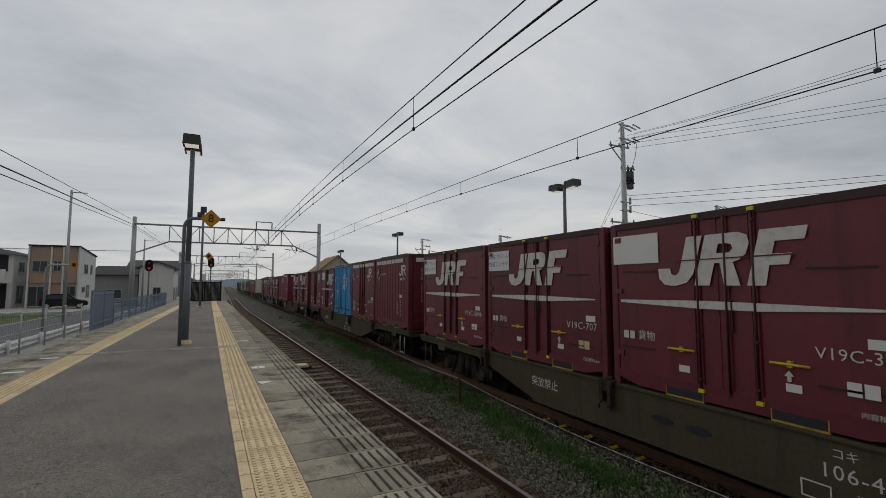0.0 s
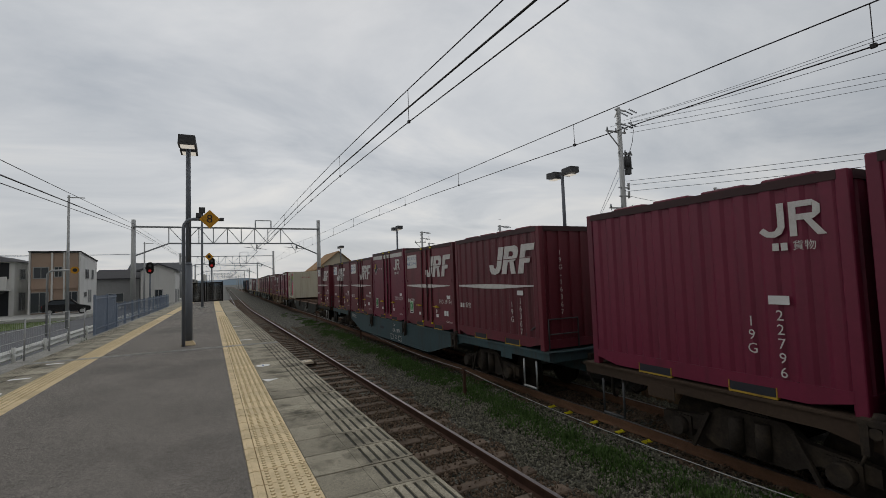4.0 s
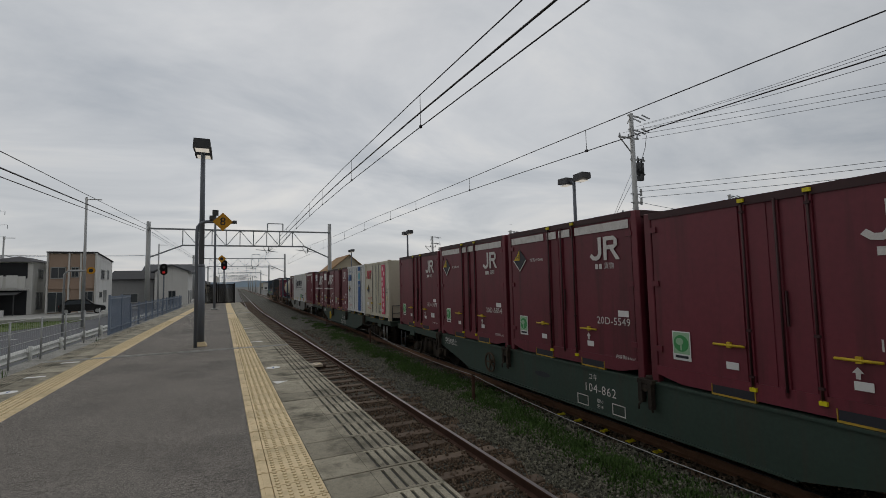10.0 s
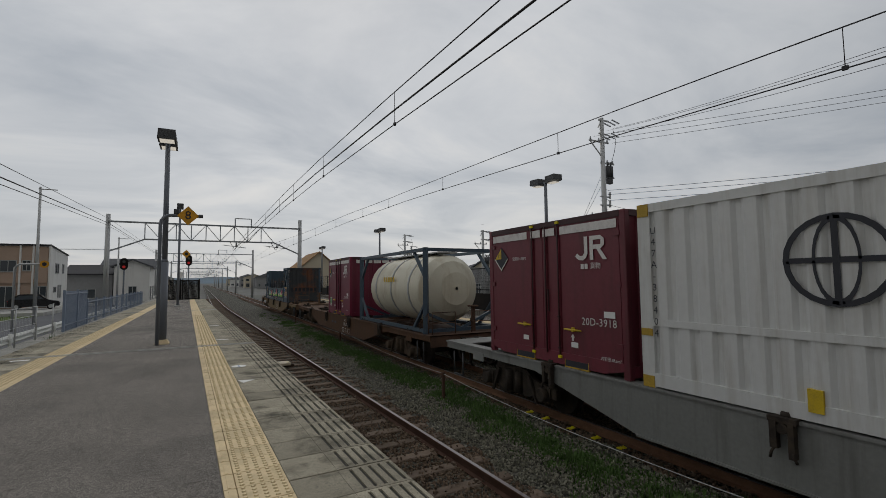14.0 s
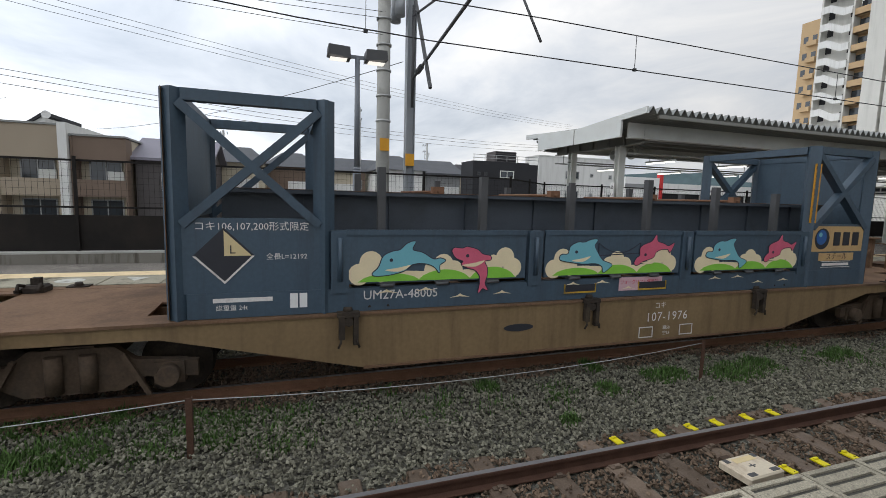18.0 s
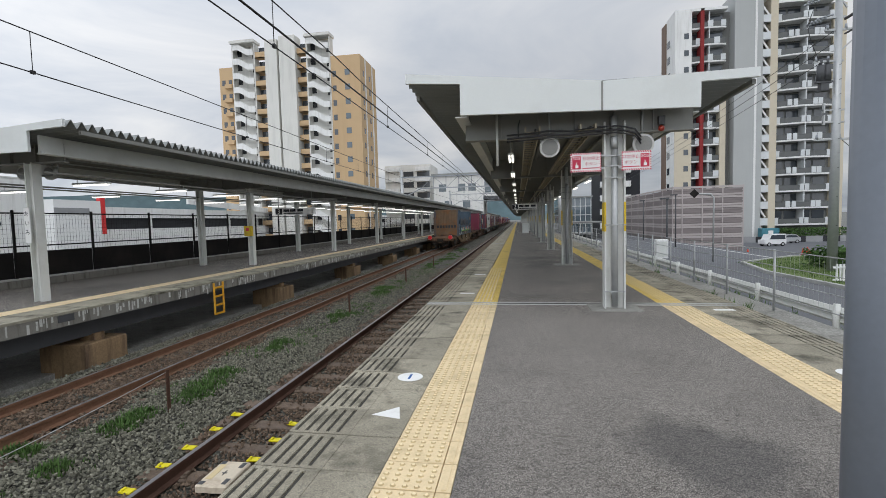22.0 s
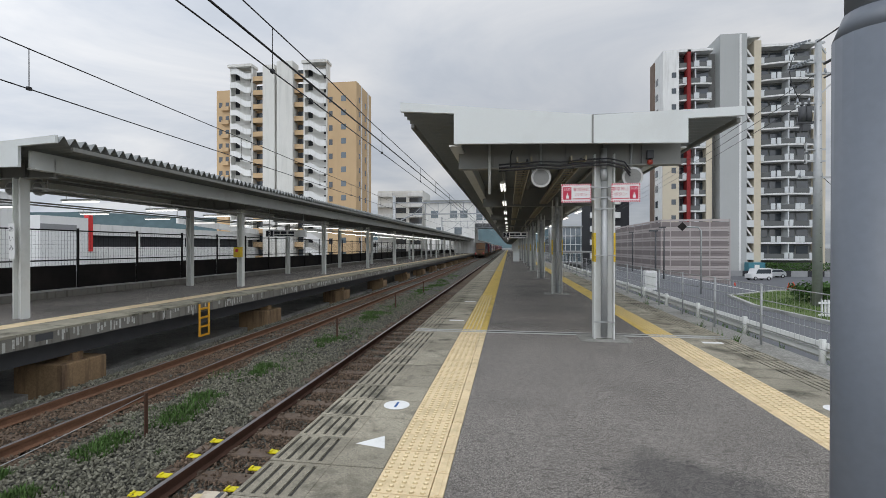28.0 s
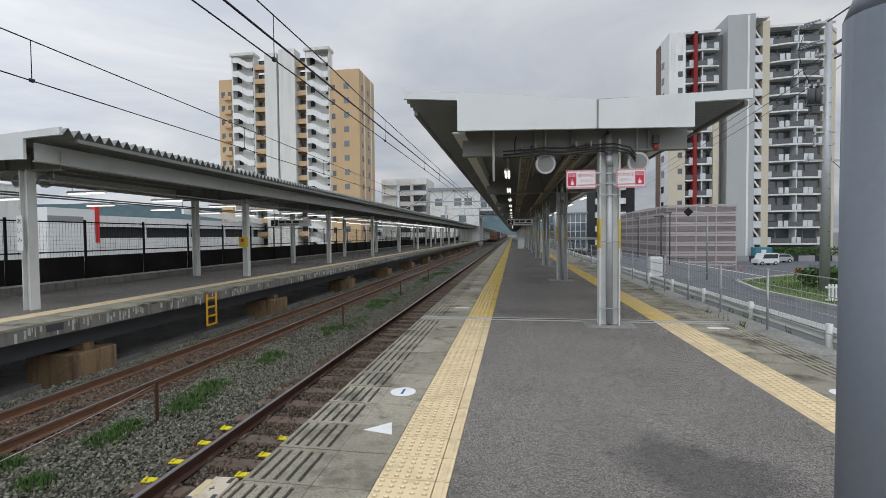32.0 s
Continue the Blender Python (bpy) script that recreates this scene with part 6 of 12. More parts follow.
    art = {
        "blue_leap": [(-0.94, 0.13), (-0.86, 0.21), (-0.80, 0.35), (-0.68, 0.41), (-0.58, 0.43), (-0.49, 0.51), (-0.38, 0.54), (-0.42, 0.43), (-0.28, 0.39), (-0.13, 0.30), (-0.03, 0.31), (0.04, 0.28), (-0.04, 0.22), (-0.04, 0.12), (-0.11, 0.20), (-0.25, 0.25), (-0.42, 0.24), (-0.52, 0.16), (-0.72, 0.11), (-0.90, 0.10)],
        "blue_dive": [(-1.02, 0.27), (-0.99, 0.33), (-0.88, 0.34), (-0.84, 0.45), (-0.72, 0.51), (-0.60, 0.51), (-0.48, 0.55), (-0.37, 0.55), (-0.42, 0.46), (-0.35, 0.34), (-0.25, 0.23), (-0.09, 0.17), (-0.12, 0.12), (-0.23, 0.05), (-0.26, 0.14), (-0.38, 0.19), (-0.62, 0.19), (-0.84, 0.22), (-0.96, 0.24)],
        "rose_leap": [(0.14, 0.40), (0.17, 0.45), (0.28, 0.44), (0.36, 0.46), (0.51, 0.42), (0.58, 0.36), (0.70, 0.33), (0.71, 0.28), (0.62, 0.26), (0.66, 0.16), (0.66, 0.05), (0.63, -0.05), (0.68, -0.15), (0.60, -0.12), (0.54, -0.18), (0.56, -0.04), (0.55, 0.06), (0.48, 0.14), (0.38, 0.17), (0.28, 0.22), (0.30, 0.27), (0.20, 0.31)],
        "rose_dive": [(0.35, 0.19), (0.39, 0.26), (0.45, 0.30), (0.45, 0.42), (0.56, 0.48), (0.67, 0.52), (0.75, 0.62), (0.78, 0.52), (0.91, 0.48), (1.01, 0.44), (1.12, 0.49), (1.09, 0.41), (1.04, 0.34), (1.00, 0.39), (0.86, 0.39), (0.76, 0.35), (0.72, 0.27), (0.60, 0.23), (0.50, 0.20), (0.42, 0.15), (0.37, 0.15)]}

    def smooth(pts, n=4):
        out = []
        for k in range(len(pts)):
            a, b, c2, d = (Vector(pts[(k + q) % len(pts)]) for q in (-1, 0, 1, 2))
            for q in range(n):
                f = q / n
                out.append(tuple(0.5 * ((2 * b) + (c2 - a) * f + (2 * a - 5 * b + 4 * c2 - d) * f * f + (3 * b - a - 3 * c2 + d) * f ** 3)))
        return out
    for cy, blue, rose in ((2.85, "blue_leap", "rose_leap"), (0.0, "blue_dive", "rose_dive"), (-2.85, "blue_dive", "rose_dive")):
        w = 1.27
        bm = bm_new()
        box(bm, -x - 0.012, -x + 0.02, cy - w, cy + w, 0.36, 1.02)
        box(bm, -x - 0.03, -x + 0.02, cy - w, cy + w, 0.98, 1.05)
        f = part("flap", bm, navy, c, "dark blue side flap painted with a pair of dolphins")
        z0 = 0.36
        for cu, lobes in ((-0.99, ((-0.12, 0.12, 0.14), (0.03, 0.27, 0.15), (0.16, 0.14, 0.13))), (0.02, ((-0.14, 0.16, 0.13), (0.0, 0.23, 0.14), (0.15, 0.15, 0.13))), (0.92, ((-0.16, 0.2, 0.15), (0.02, 0.31, 0.14), (0.14, 0.16, 0.14)))):
            cl = shape(f, "painted_cloud", [disc(r, 16, cu + a, b) for a, b, r in lobes], cloud_cream, s - 0.003, "cream painted cloud", cy, z0)
        shape(f, "painted_shore", [[(-1.14, 0.02), (1.12, 0.02), (1.12, 0.13), (0.5, 0.16), (0.0, 0.13), (-0.6, 0.16), (-1.14, 0.12)]], cloud_cream, s - 0.004, "", cy, z0)
        for g0, g1, hh in ((-1.13, -0.3, 0.10), (-0.34, 0.42, 0.13), (0.40, 1.11, 0.15)):
            n = 10
            shape(f, "painted_grass", [[(g0, 0.02), (g1, 0.02)] + [(g1 + (g0 - g1) * k / n, 0.03 + hh * math.sin(math.pi * k / n) ** 0.7) for k in range(1, n)]], print_lime, s - 0.008, "green painted hill", cy, z0)
        if cy == 0.0:
            shape(f, "painted_bridge", [[(-0.32, 0.3), (0.5, 0.33), (0.5, 0.345), (-0.32, 0.315)], [(-0.34, 0.2), (-0.325, 0.2), (-0.325, 0.5), (-0.34, 0.5)], [(0.44, 0.2), (0.455, 0.2), (0.455, 0.5), (0.44, 0.5)]] + [[(-0.33 + 0.096 * k, 0.34 + 0.15 * (1 - k / 4) ** 2), (-0.33 + 0.096 * (k + 1), 0.34 + 0.15 * (1 - (k + 1) / 4) ** 2), (-0.33 + 0.096 * (k + 1), 0.352 + 0.15 * (1 - (k + 1) / 4) ** 2), (-0.33 + 0.096 * k, 0.352 + 0.15 * (1 - k / 4) ** 2)] for k in range(8)], outline_ink, s - 0.0065, "black painted suspension bridge", cy, z0)
        for key, colour, head in ((blue, print_aqua, (-0.70, 0.30) if blue == "blue_leap" else (-0.74, 0.37)), (rose, paint_rose, (0.36, 0.34) if rose == "rose_leap" else (0.55, 0.31))):
            pts = smooth(art[key])
            mu, mv = sum(q[0] for q in pts) / len(pts), sum(q[1] for q in pts) / len(pts)
            edge = []
            for k in range(len(pts)):
                t2 = Vector(pts[(k + 1) % len(pts)]) - Vector(pts[k - 1])
                nn = Vector((-t2.y, t2.x)).normalized() * 0.013
                edge.append((pts[k][0] + nn.x, pts[k][1] + nn.y))
            shape(f, "painted_outline", [edge], outline_ink, s - 0.011, "", cy, z0)
            shape(f, "painted_dolphin", [pts], colour, s - 0.0155, "smiling painted dolphin", cy, z0)
            hu, hv = head
            shape(f, "painted_belly", [smooth([(hu - 0.08, hv - 0.13), (hu + 0.1, hv - 0.1), (hu + 0.26, hv - 0.07), (hu + 0.12, hv - 0.15)])], cloud_cream, s - 0.020, "", cy, z0)
            shape(f, "painted_eye", [disc(0.024, 10, hu, hv)], outline_ink, s - 0.020, "", cy, z0)
        for u, v in ((-0.75, 0.22), (-0.22, 0.23), (0.28, 0.12), (0.92, 0.14)):
            shape(f, "painted_wave", [[(u - 0.15, 0.0), (u - 0.04, 0.03), (u, 0.055), (u + 0.04, 0.03), (u + 0.15, 0.0), (u, 0.015)]], cloud_cream, s + 0.01, "", cy, v)
        for k in (-0.75, 0.0, 0.75):
            bm = bm_new()
            box(bm, -x - 0.03, -x, cy + k - 0.1, cy + k + 0.1, 0.345, 0.37)
            cyl(bm, (-x - 0.04, cy + k - 0.09, 0.33), (-x - 0.04, cy + k + 0.09, 0.33), 0.022, seg=8)
            part("flap_latch", bm, dark_grey, f, "dark steel flap hinge")
    for cy in (4.2, 1.42, -1.42, -4.2):
        bm = bm_new()
        box(bm, -x - 0.02, -x + 0.1, cy - 0.11, cy + 0.11, 0.25, 1.04)
        cyl(bm, (-x - 0.04, cy, 0.4), (-x - 0.04, cy, 0.95), 0.03, seg=8)
        part("hinge_post", bm, navy, c, "dark blue hinge post")
    fork_pockets(c, 3.7, -x - 0.012, 0.1)
    # plates on the end panels
    e = -x + 0.018
    shape(c, "owner_plate", [[(-0.72, -0.24), (0.72, -0.24), (0.72, 0.24), (-0.72, 0.24)]], plate_tan, e, "tan plate with a round dark emblem", -(y - 0.9), 0.9)
    shape(c, "emblem_disc", [disc(0.2, 24, -0.46)], print_dark, e - 0.005, "dark round emblem", -(y - 0.9), 0.9)
    shape(c, "emblem_ball", [disc(0.14, 20, -0.49, 0.03)], print_blue, e - 0.010, "", -(y - 0.9), 0.9)
    shape(c, "emblem_shine", [disc(0.045, 12, -0.53, 0.08)], print_aqua, e - 0.015, "", -(y - 0.9), 0.9)
    shape(c, "plate_mark", [[(-0.14 + 0.27 * i, -0.13), (0.05 + 0.27 * i, -0.13), (0.05 + 0.27 * i, 0.13), (-0.14 + 0.27 * i, 0.13)] for i in range(3)], print_dark, e - 0.005, "", -(y - 0.9), 0.9)
    shape(c, "steel_plate", [[(-0.5, -0.075), (0.5, -0.075), (0.5, 0.075), (-0.5, 0.075)]], plate_tan, e, "", -(y - 0.9), 0.555)
    write("スチール", 0.15, print_dark, c, e - 0.008, -(y - 0.9), 0.555, name="plate_words")
    shape(c, "owner_note", [[(-0.38, -0.025), (0.38, -0.025), (0.38, 0.025), (-0.38, 0.025)]], print_white, e - 0.002, "", -(y - 0.9), 0.41)
    shape(c, "note_border", [[(-0.42, -0.06), (0.42, -0.06), (0.42, -0.05), (-0.42, -0.05)], [(-0.42, 0.05), (0.42, 0.05), (0.42, 0.06), (-0.42, 0.06)]], print_white, e - 0.002, "", -(y - 0.9), 0.41)
    write("コキ106,107,200形式限定", 0.115, print_white, c, e - 0.004, y - 0.9, 1.08, name="wagon_note")
    diamond(c, e, -(y - 0.58), 0.74, 0.33, "全長L=12192", print_cream, 1)
    shape(c, "owner_bar", [[(-0.3, 0.03), (0.35, 0.03), (0.35, 0.08), (-0.3, 0.08)]], print_white, -x - 0.002, "", y - 0.75, 0.16)
    write("総重量 24t", 0.075, print_white, c, -x - 0.003, y - 0.65, 0.12, name="weight_note")
    shape(c, "paper_slip", [[(-0.1, -0.08), (-0.01, -0.08), (-0.01, 0.1), (-0.1, 0.1)], [(0.01, -0.08), (0.1, -0.08), (0.1, 0.1), (0.01, 0.1)]], sign_white, -x - 0.002, "", y - 1.4, 0.17)
    write("UM27A-48005", 0.17, print_white, c, -x - 0.004, 3.4, 0.2, name="number")
    bm = bm_new()
    box(bm, -x - 0.004, -x, -(y - 1.62), -(y - 1.8), 1.2, 2.28)
    ws = part("warning_sign", bm, sign_yellow, c, "yellow upright warning strip")
    write_down("積重ね置き禁止", 0.135, 0.15, print_dark, ws, -x - 0.006, -(y - 1.71), 2.2)
    bm = bm_new()
    box(bm, -x - 0.006, -x - 0.001, -0.95, -0.1, 0.1, 0.31)
    pn = part("pink_notice", bm, pink_plate, c, "faded pink notice plate")
    write("フォークリフト使用禁止", 0.075, print_red, pn, -x - 0.009, -0.53, 0.23)
    write_down("UM27A-48005", 0.13, 0.14, print_white, c, -x + 0.09, -y - 0.012, 2.4, FACE_S, name="end_number")
    return c


# ---- wagons ----
def bogie_meshes():
    fr = bm_new()
    sides = []
    base = fr
    for sx in (-1, 1):
        xx = sx * 0.98
        fr = bm_new()
        sides.append(fr)
        prism(fr, [(-1.25, 0.36), (-1.25, 0.55), (-0.6, 0.62), (-0.4, 0.78), (0.4, 0.78), (0.6, 0.62), (1.25, 0.55), (1.25, 0.36), (0.7, 0.4), (0.45, 0.26), (-0.45, 0.26), (-0.7, 0.4)], "x", xx - 0.05, xx + 0.05)
        for a in (-0.95, 0.95):
            cyl(fr, (xx + sx * 0.04, a, 0.42), (xx + sx * 0.2, a, 0.42), 0.13, 0.12, 12)
            box(fr, xx - 0.08, xx + 0.1, a - 0.16, a + 0.16, 0.3, 0.56)
        for a in (-0.16, 0.16):
            cyl(fr, (xx + sx * 0.08, a, 0.3), (xx + sx * 0.08, a, 0.72), 0.085, seg=10)
        for a in (-0.5, 0.5):
            beam(fr, (xx + sx * 0.1, a, 0.7), (xx + sx * 0.1, a * 1.5, 0.2), 0.05)
    fr = base
    box(fr, -1.0, 1.0, -0.2, 0.2, 0.4, 0.8)
    wh = bm_new()
    for sx in (-1, 1):
        cyl(wh, (sx * 0.49, 0, 0), (sx * 0.60, 0, 0), 0.405, 0.405, 28)
        cyl(wh, (sx * 0.47, 0, 0), (sx * 0.50, 0, 0), 0.43, 0.43, 28)
    cyl(wh, (-0.9, 0, 0), (0.9, 0, 0), 0.075, seg=10)
    return fr, wh, sides


_f, _w, _s = bogie_meshes()
BOGIE_DARK, WHEELS = mesh_of(_f, "bogie_frame", bogie_mat), mesh_of(_w, "wheelset", bogie_mat)
BOGIE_TAN = BOGIE_DARK.copy(); BOGIE_TAN.materials.clear(); BOGIE_TAN.materials.append(bogie_tan)
SIDES_DARK = [mesh_of(b, "side_frame", bogie_mat) for b in _s]
SIDES_TAN = []
for _m in SIDES_DARK:
    _c = _m.copy(); _c.materials.clear(); _c.materials.append(bogie_tan); SIDES_TAN.append(_c)


def wagon(number, paint, deck_paint=None, tan=False, rail_end=-1, wheel_colour=None, tail=False):
    """A container flat wagon: origin at the rail top under its middle, length along y."""
    deck_paint = deck_paint or paint
    w = thing("flat_wagon", "flat wagon with deep side sills, grimy bogies and steel deck", "railway wagon", group="wagons of the train")
    x, z1 = 1.24, DECK
    a107 = number.startswith("107") and tan
    nu = -1.1 if a107 else -1.3 if number.startswith("106") else -0.9
    bm = bm_new()
    for sx in (-1, 1):
        a = (-x, -x + 0.06) if sx < 0 else (x - 0.06, x)
        prism(bm, [(-9.7, z1 - 0.17), (-6.2, z1 - 0.2), (-3.9, 0.34), (3.9, 0.34), (6.2, z1 - 0.2), (9.7, z1 - 0.17), (9.7, z1 - 0.02), (-9.7, z1 - 0.02)], "x", *a)
    part("side_sill", bm, paint, w, "fish-bellied side sills")
    bm = bm_new()
    for sx in (-1, 1):
        a = (-x - 0.03, -x + 0.2) if sx < 0 else (x - 0.2, x + 0.03)
        box(bm, *a, -9.72, 9.72, z1 - 0.035, z1)
        a = (-x - 0.03, -x + 0.1) if sx < 0 else (x - 0.1, x + 0.03)
        box(bm, *a, -3.9, 3.9, 0.33, 0.36)
    for u in (-9.6, -8.0, -5.75, -3.9, -1.95, 0.0, 1.95, 3.9, 5.75, 8.0, 9.6):
        box(bm, -x + 0.05, x - 0.05, u - 0.09, u + 0.09, z1 - 0.2, z1 - 0.03)
    box(bm, -0.2, 0.2, -9.7, 9.7, z1 - 0.5, z1 - 0.06)
    for s in (-1, 1):
        a, b = sorted((s * 6.5, s * 7.8))
        box(bm, -x + 0.05, x - 0.05, a, b, z1 - 0.03, z1 - 0.006)
        a, b = sorted((s * 8.9, s * 9.72))
        box(bm, -x + 0.05, x - 0.05, a, b, z1 - 0.03, z1 - 0.006)
        for d in (-0.7, 0.7):
            beam(bm, (d, s * 3.9, z1 - 0.1), (d * 0.3, s * 5.75, z1 - 0.1), 0.1)
    if tan:
        for s in (-1, 1):
            for u0, u1, xa, xb in ((4.75, 5.0, -1, 1), (5.0, 6.4, -1, -0.7), (5.0, 6.4, -0.12, 0.12), (5.0, 6.4, 0.7, 1), (6.4, 8.3, -1, 1), (8.3, 9.2, -1, -0.68), (8.3, 9.2, -0.16, 0.16), (8.3, 9.2, 0.68, 1), (9.2, 9.72, -1, 1)):
                a, b = sorted((s * u0, s * u1))
                box(bm, xa * (x - 0.02), xb * (x - 0.02), a, b, z1 - 0.03, z1 - 0.003)
    part("deck_frame", bm, deck_paint, w, "steel deck frame with open bays")
    for s in (-1, 1):
        bo = part("bogie", BOGIE_TAN if tan else BOGIE_DARK, None, w, "grimy two-axle bogie", at=pose(0, s * 7.1, 0))
        for m in (SIDES_TAN if tan else SIDES_DARK):
            part("side_frame", m, None, bo, "cast side frame with axle boxes and springs")
        for a in (-0.95, 0.95):
            part("wheelset", WHEELS, None, bo, at=pose(0, a, 0.41))
        bm = bm_new()
        box(bm, -0.16, 0.16, min(s * 9.7, s * 10.18), max(s * 9.7, s * 10.18), 0.74, 0.96)
        prism(bm, [(-0.2, s * 9.96), (0.2, s * 9.96), (0.24, s * 10.1), (0.2, s * 10.24), (0.1, s * 10.24), (0.06, s * 10.12), (-0.06, s * 10.12), (-0.14, s * 10.22), (-0.22, s * 10.14)], "z", 0.69, 1.0)
        box(bm, -0.27, -0.16, min(s * 9.68, s * 9.78), max(s * 9.68, s * 9.78), 0.6, 0.98)
        box(bm, 0.16, 0.27, min(s * 9.68, s * 9.78), max(s * 9.68, s * 9.78), 0.6, 0.98)
        part("coupler", bm, bogie_mat, w, "rusty automatic coupler")
        for d in (-0.45, 0.45, 0.6):
            bm = bm_new()
            pts = [(d, s * 9.7, 0.82), (d * 1.02, s * 9.84, 0.8), (d * 0.98, s * 9.9, 0.62), (d * 0.9, s * 9.94, 0.44), (d * 0.75, s * 9.98, 0.32), (d * 0.55, s * 10.02, 0.28), (d * 0.4, s * 10.06, 0.34)]
            tube(bm, pts, 0.027, 7)
            part("brake_hose", bm, bogie_mat, w, "black rubber brake hose")
        bm = bm_new()
        for d in (0, 0.42):
            tube(bm, [(-x - 0.02, s * (9.3 - d), 0.86), (-x - 0.02, s * (9.3 - d), 0.32)], 0.02, 6)
        tube(bm, [(-x - 0.02, s * 9.3, 0.32), (-x - 0.02, s * 8.88, 0.32)], 0.025, 6)
        part("step_stirrup", bm, galvanised if s == rail_end and not tan else dark_grey, w, "bent steel step stirrup")
        bm = bm_new()
        box(bm, -x - 0.01, -x + 0.0, s * 8.2 - 0.22, s * 8.2 + 0.22, z1 - 0.3, z1 - 0.12)
        p = part("weight_plate", bm, paint, w)
    if tan:
        for s in (-1, 1):
            for xa, xb in ((-x + 0.02, -0.3), (0.3, x - 0.02)):
                bm = bm_new()
                box(bm, xa, xb, min(s * 9.66, s * 9.71), max(s * 9.66, s * 9.71), z1 - 0.33, z1 - 0.04)
                part("end_sill", bm, deck_paint, w, "end sill plate beside the coupler")
    # handrail and brake column at one end
    s = rail_end
    for d in (-1.1, 0.2):
        bm = bm_new()
        tube(bm, [(d, s * 9.55, z1), (d, s * 9.55, z1 + 0.62), (d + 0.75, s * 9.55, z1 + 0.62), (d + 0.75, s * 9.55, z1)], 0.018, 6)
        tube(bm, [(d, s * 9.55, z1 + 0.32), (d + 0.75, s * 9.55, z1 + 0.32)], 0.014, 6)
        part("end_handrail", bm, deck_paint if tan else dark_grey, w, "bent steel tube handrail")
    bm = bm_new()
    tube(bm, [(-1.2, s * 9.5, z1 + 0.02), (-1.2, s * 9.5, z1 + 0.6), (-1.2, s * 8.95, z1 + 0.3), (-1.2, s * 8.95, z1)], 0.018, 6)
    part("brake_column", bm, deck_paint if tan else dark_grey, w, "bent steel tube brake column")
    if tan:
        bm = bm_new()
        box(bm, 0.36, 0.46, s * 9.3 - 0.05, s * 9.3 + 0.05, z1, z1 + 0.74)
        beam(bm, (0.41, s * 9.3, z1 + 0.5), (0.41, s * 8.9, z1), 0.04)
        cyl(bm, (0.41, s * 9.3, z1 + 0.74), (0.41, s * 9.3, z1 + 0.78), 0.17, seg=16)
        part("brake_pillar", bm, deck_paint, w, "rusty pillar with a round brake hand plate")
        for e in (-1, 1):
            for u in (8.2, 3.7):
                for d in (-0.95, 0.95):
                    bm = bm_new()
                    bev_box(bm, d - 0.16, d + 0.16, e * u - 0.13, e * u + 0.13, z1, z1 + 0.1, 0.03)
                    box(bm, d - 0.06, d + 0.06, e * u - 0.05, e * u + 0.05, z1 + 0.1, z1 + 0.2)
                    beam(bm, (d - 0.14, e * u - 0.09, z1 + 0.08), (d + 0.12, e * u + 0.02, z1 + 0.16), 0.04)
                    for q in (-0.1, 0.1):
                        tube(bm, [(d - 0.1, e * u + q, z1 + 0.1), (d - 0.2, e * u + q * 1.3, z1 + 0.13), (d - 0.27, e * u + q * 1.2, z1 + 0.05)], 0.022, 6)
                    beam(bm, (d - 0.2, e * u + 0.16, z1 + 0.03), (d + 0.2, e * u + 0.18, z1 + 0.05), 0.05)
                    part("folding_clamp", bm, bogie_mat, w, "dark folded container clamp")
    # container clamps along the sills
    for u in ((-6.9, -3.1, 0.45, 4.1, 7.8) if a107 else (-5.75, -1.95, 1.95, 5.75)):
        for sx in (-1, 1):
            bm = bm_new()
            box(bm, sx * x - 0.1, sx * x + 0.1, u - 0.14, u + 0.14, z1 - 0.04, z1 + 0.02)
            box(bm, sx * x - 0.05 + sx * 0.06, sx * x + 0.03 + sx * 0.06, u - 0.12, u - 0.06, z1 - 0.4, z1 - 0.02)
            box(bm, sx * x - 0.05 + sx * 0.06, sx * x + 0.03 + sx * 0.06, u + 0.05, u + 0.12, z1 - 0.32, z1 - 0.02)
            cyl(bm, (sx * x + sx * 0.05, u, z1 - 0.1), (sx * x + sx * 0.1, u, z1 - 0.1), 0.06, seg=8)
            for q in (-0.09, 0.085):
                tube(bm, [(sx * (x + 0.07), u + q, z1 - 0.3), (sx * (x + 0.12), u + q * 1.2, z1 - 0.36), (sx * (x + 0.1), u + q * 1.5, z1 - 0.43)], 0.016, 5)
            cyl(bm, (sx * x - sx * 0.02, u, z1 + 0.01), (sx * x - sx * 0.02, u, z1 + 0.07), 0.07, 0.05, 8)
            part("clamp", bm, bogie_mat, w, "dark steel container clamp")
    # lettering, slots and brake wheel on the sill
    sx = -x - 0.004
    a, b = number.split("-")
    write(number, 0.21, print_white, w, sx, nu, z1 - 0.36, name="number", spacing=1.1)
    write("コキ", 0.12, print_white, w, sx, nu + 0.15, z1 - 0.17, name="class_words")
    for k in (-0.42, 0.42):
        shape(w, "load_box", [[(k + dx, dz) for dx, dz in c] for c in ([(-0.14, -0.09), (0.14, -0.09), (0.14, -0.075), (-0.14, -0.075)], [(-0.14, 0.075), (0.14, 0.075), (0.14, 0.09), (-0.14, 0.09)], [(-0.14, -0.09), (-0.125, -0.09), (-0.125, 0.09), (-0.14, 0.09)], [(0.125, -0.09), (0.14, -0.09), (0.14, 0.09), (0.125, 0.09)])], print_white, sx, "", nu, z1 - 0.6)
    write("積50", 0.075, print_white, w, sx, nu, z1 - 0.55, name="load_words")
    write("空18", 0.075, print_white, w, sx, nu, z1 - 0.64, name="load_words")
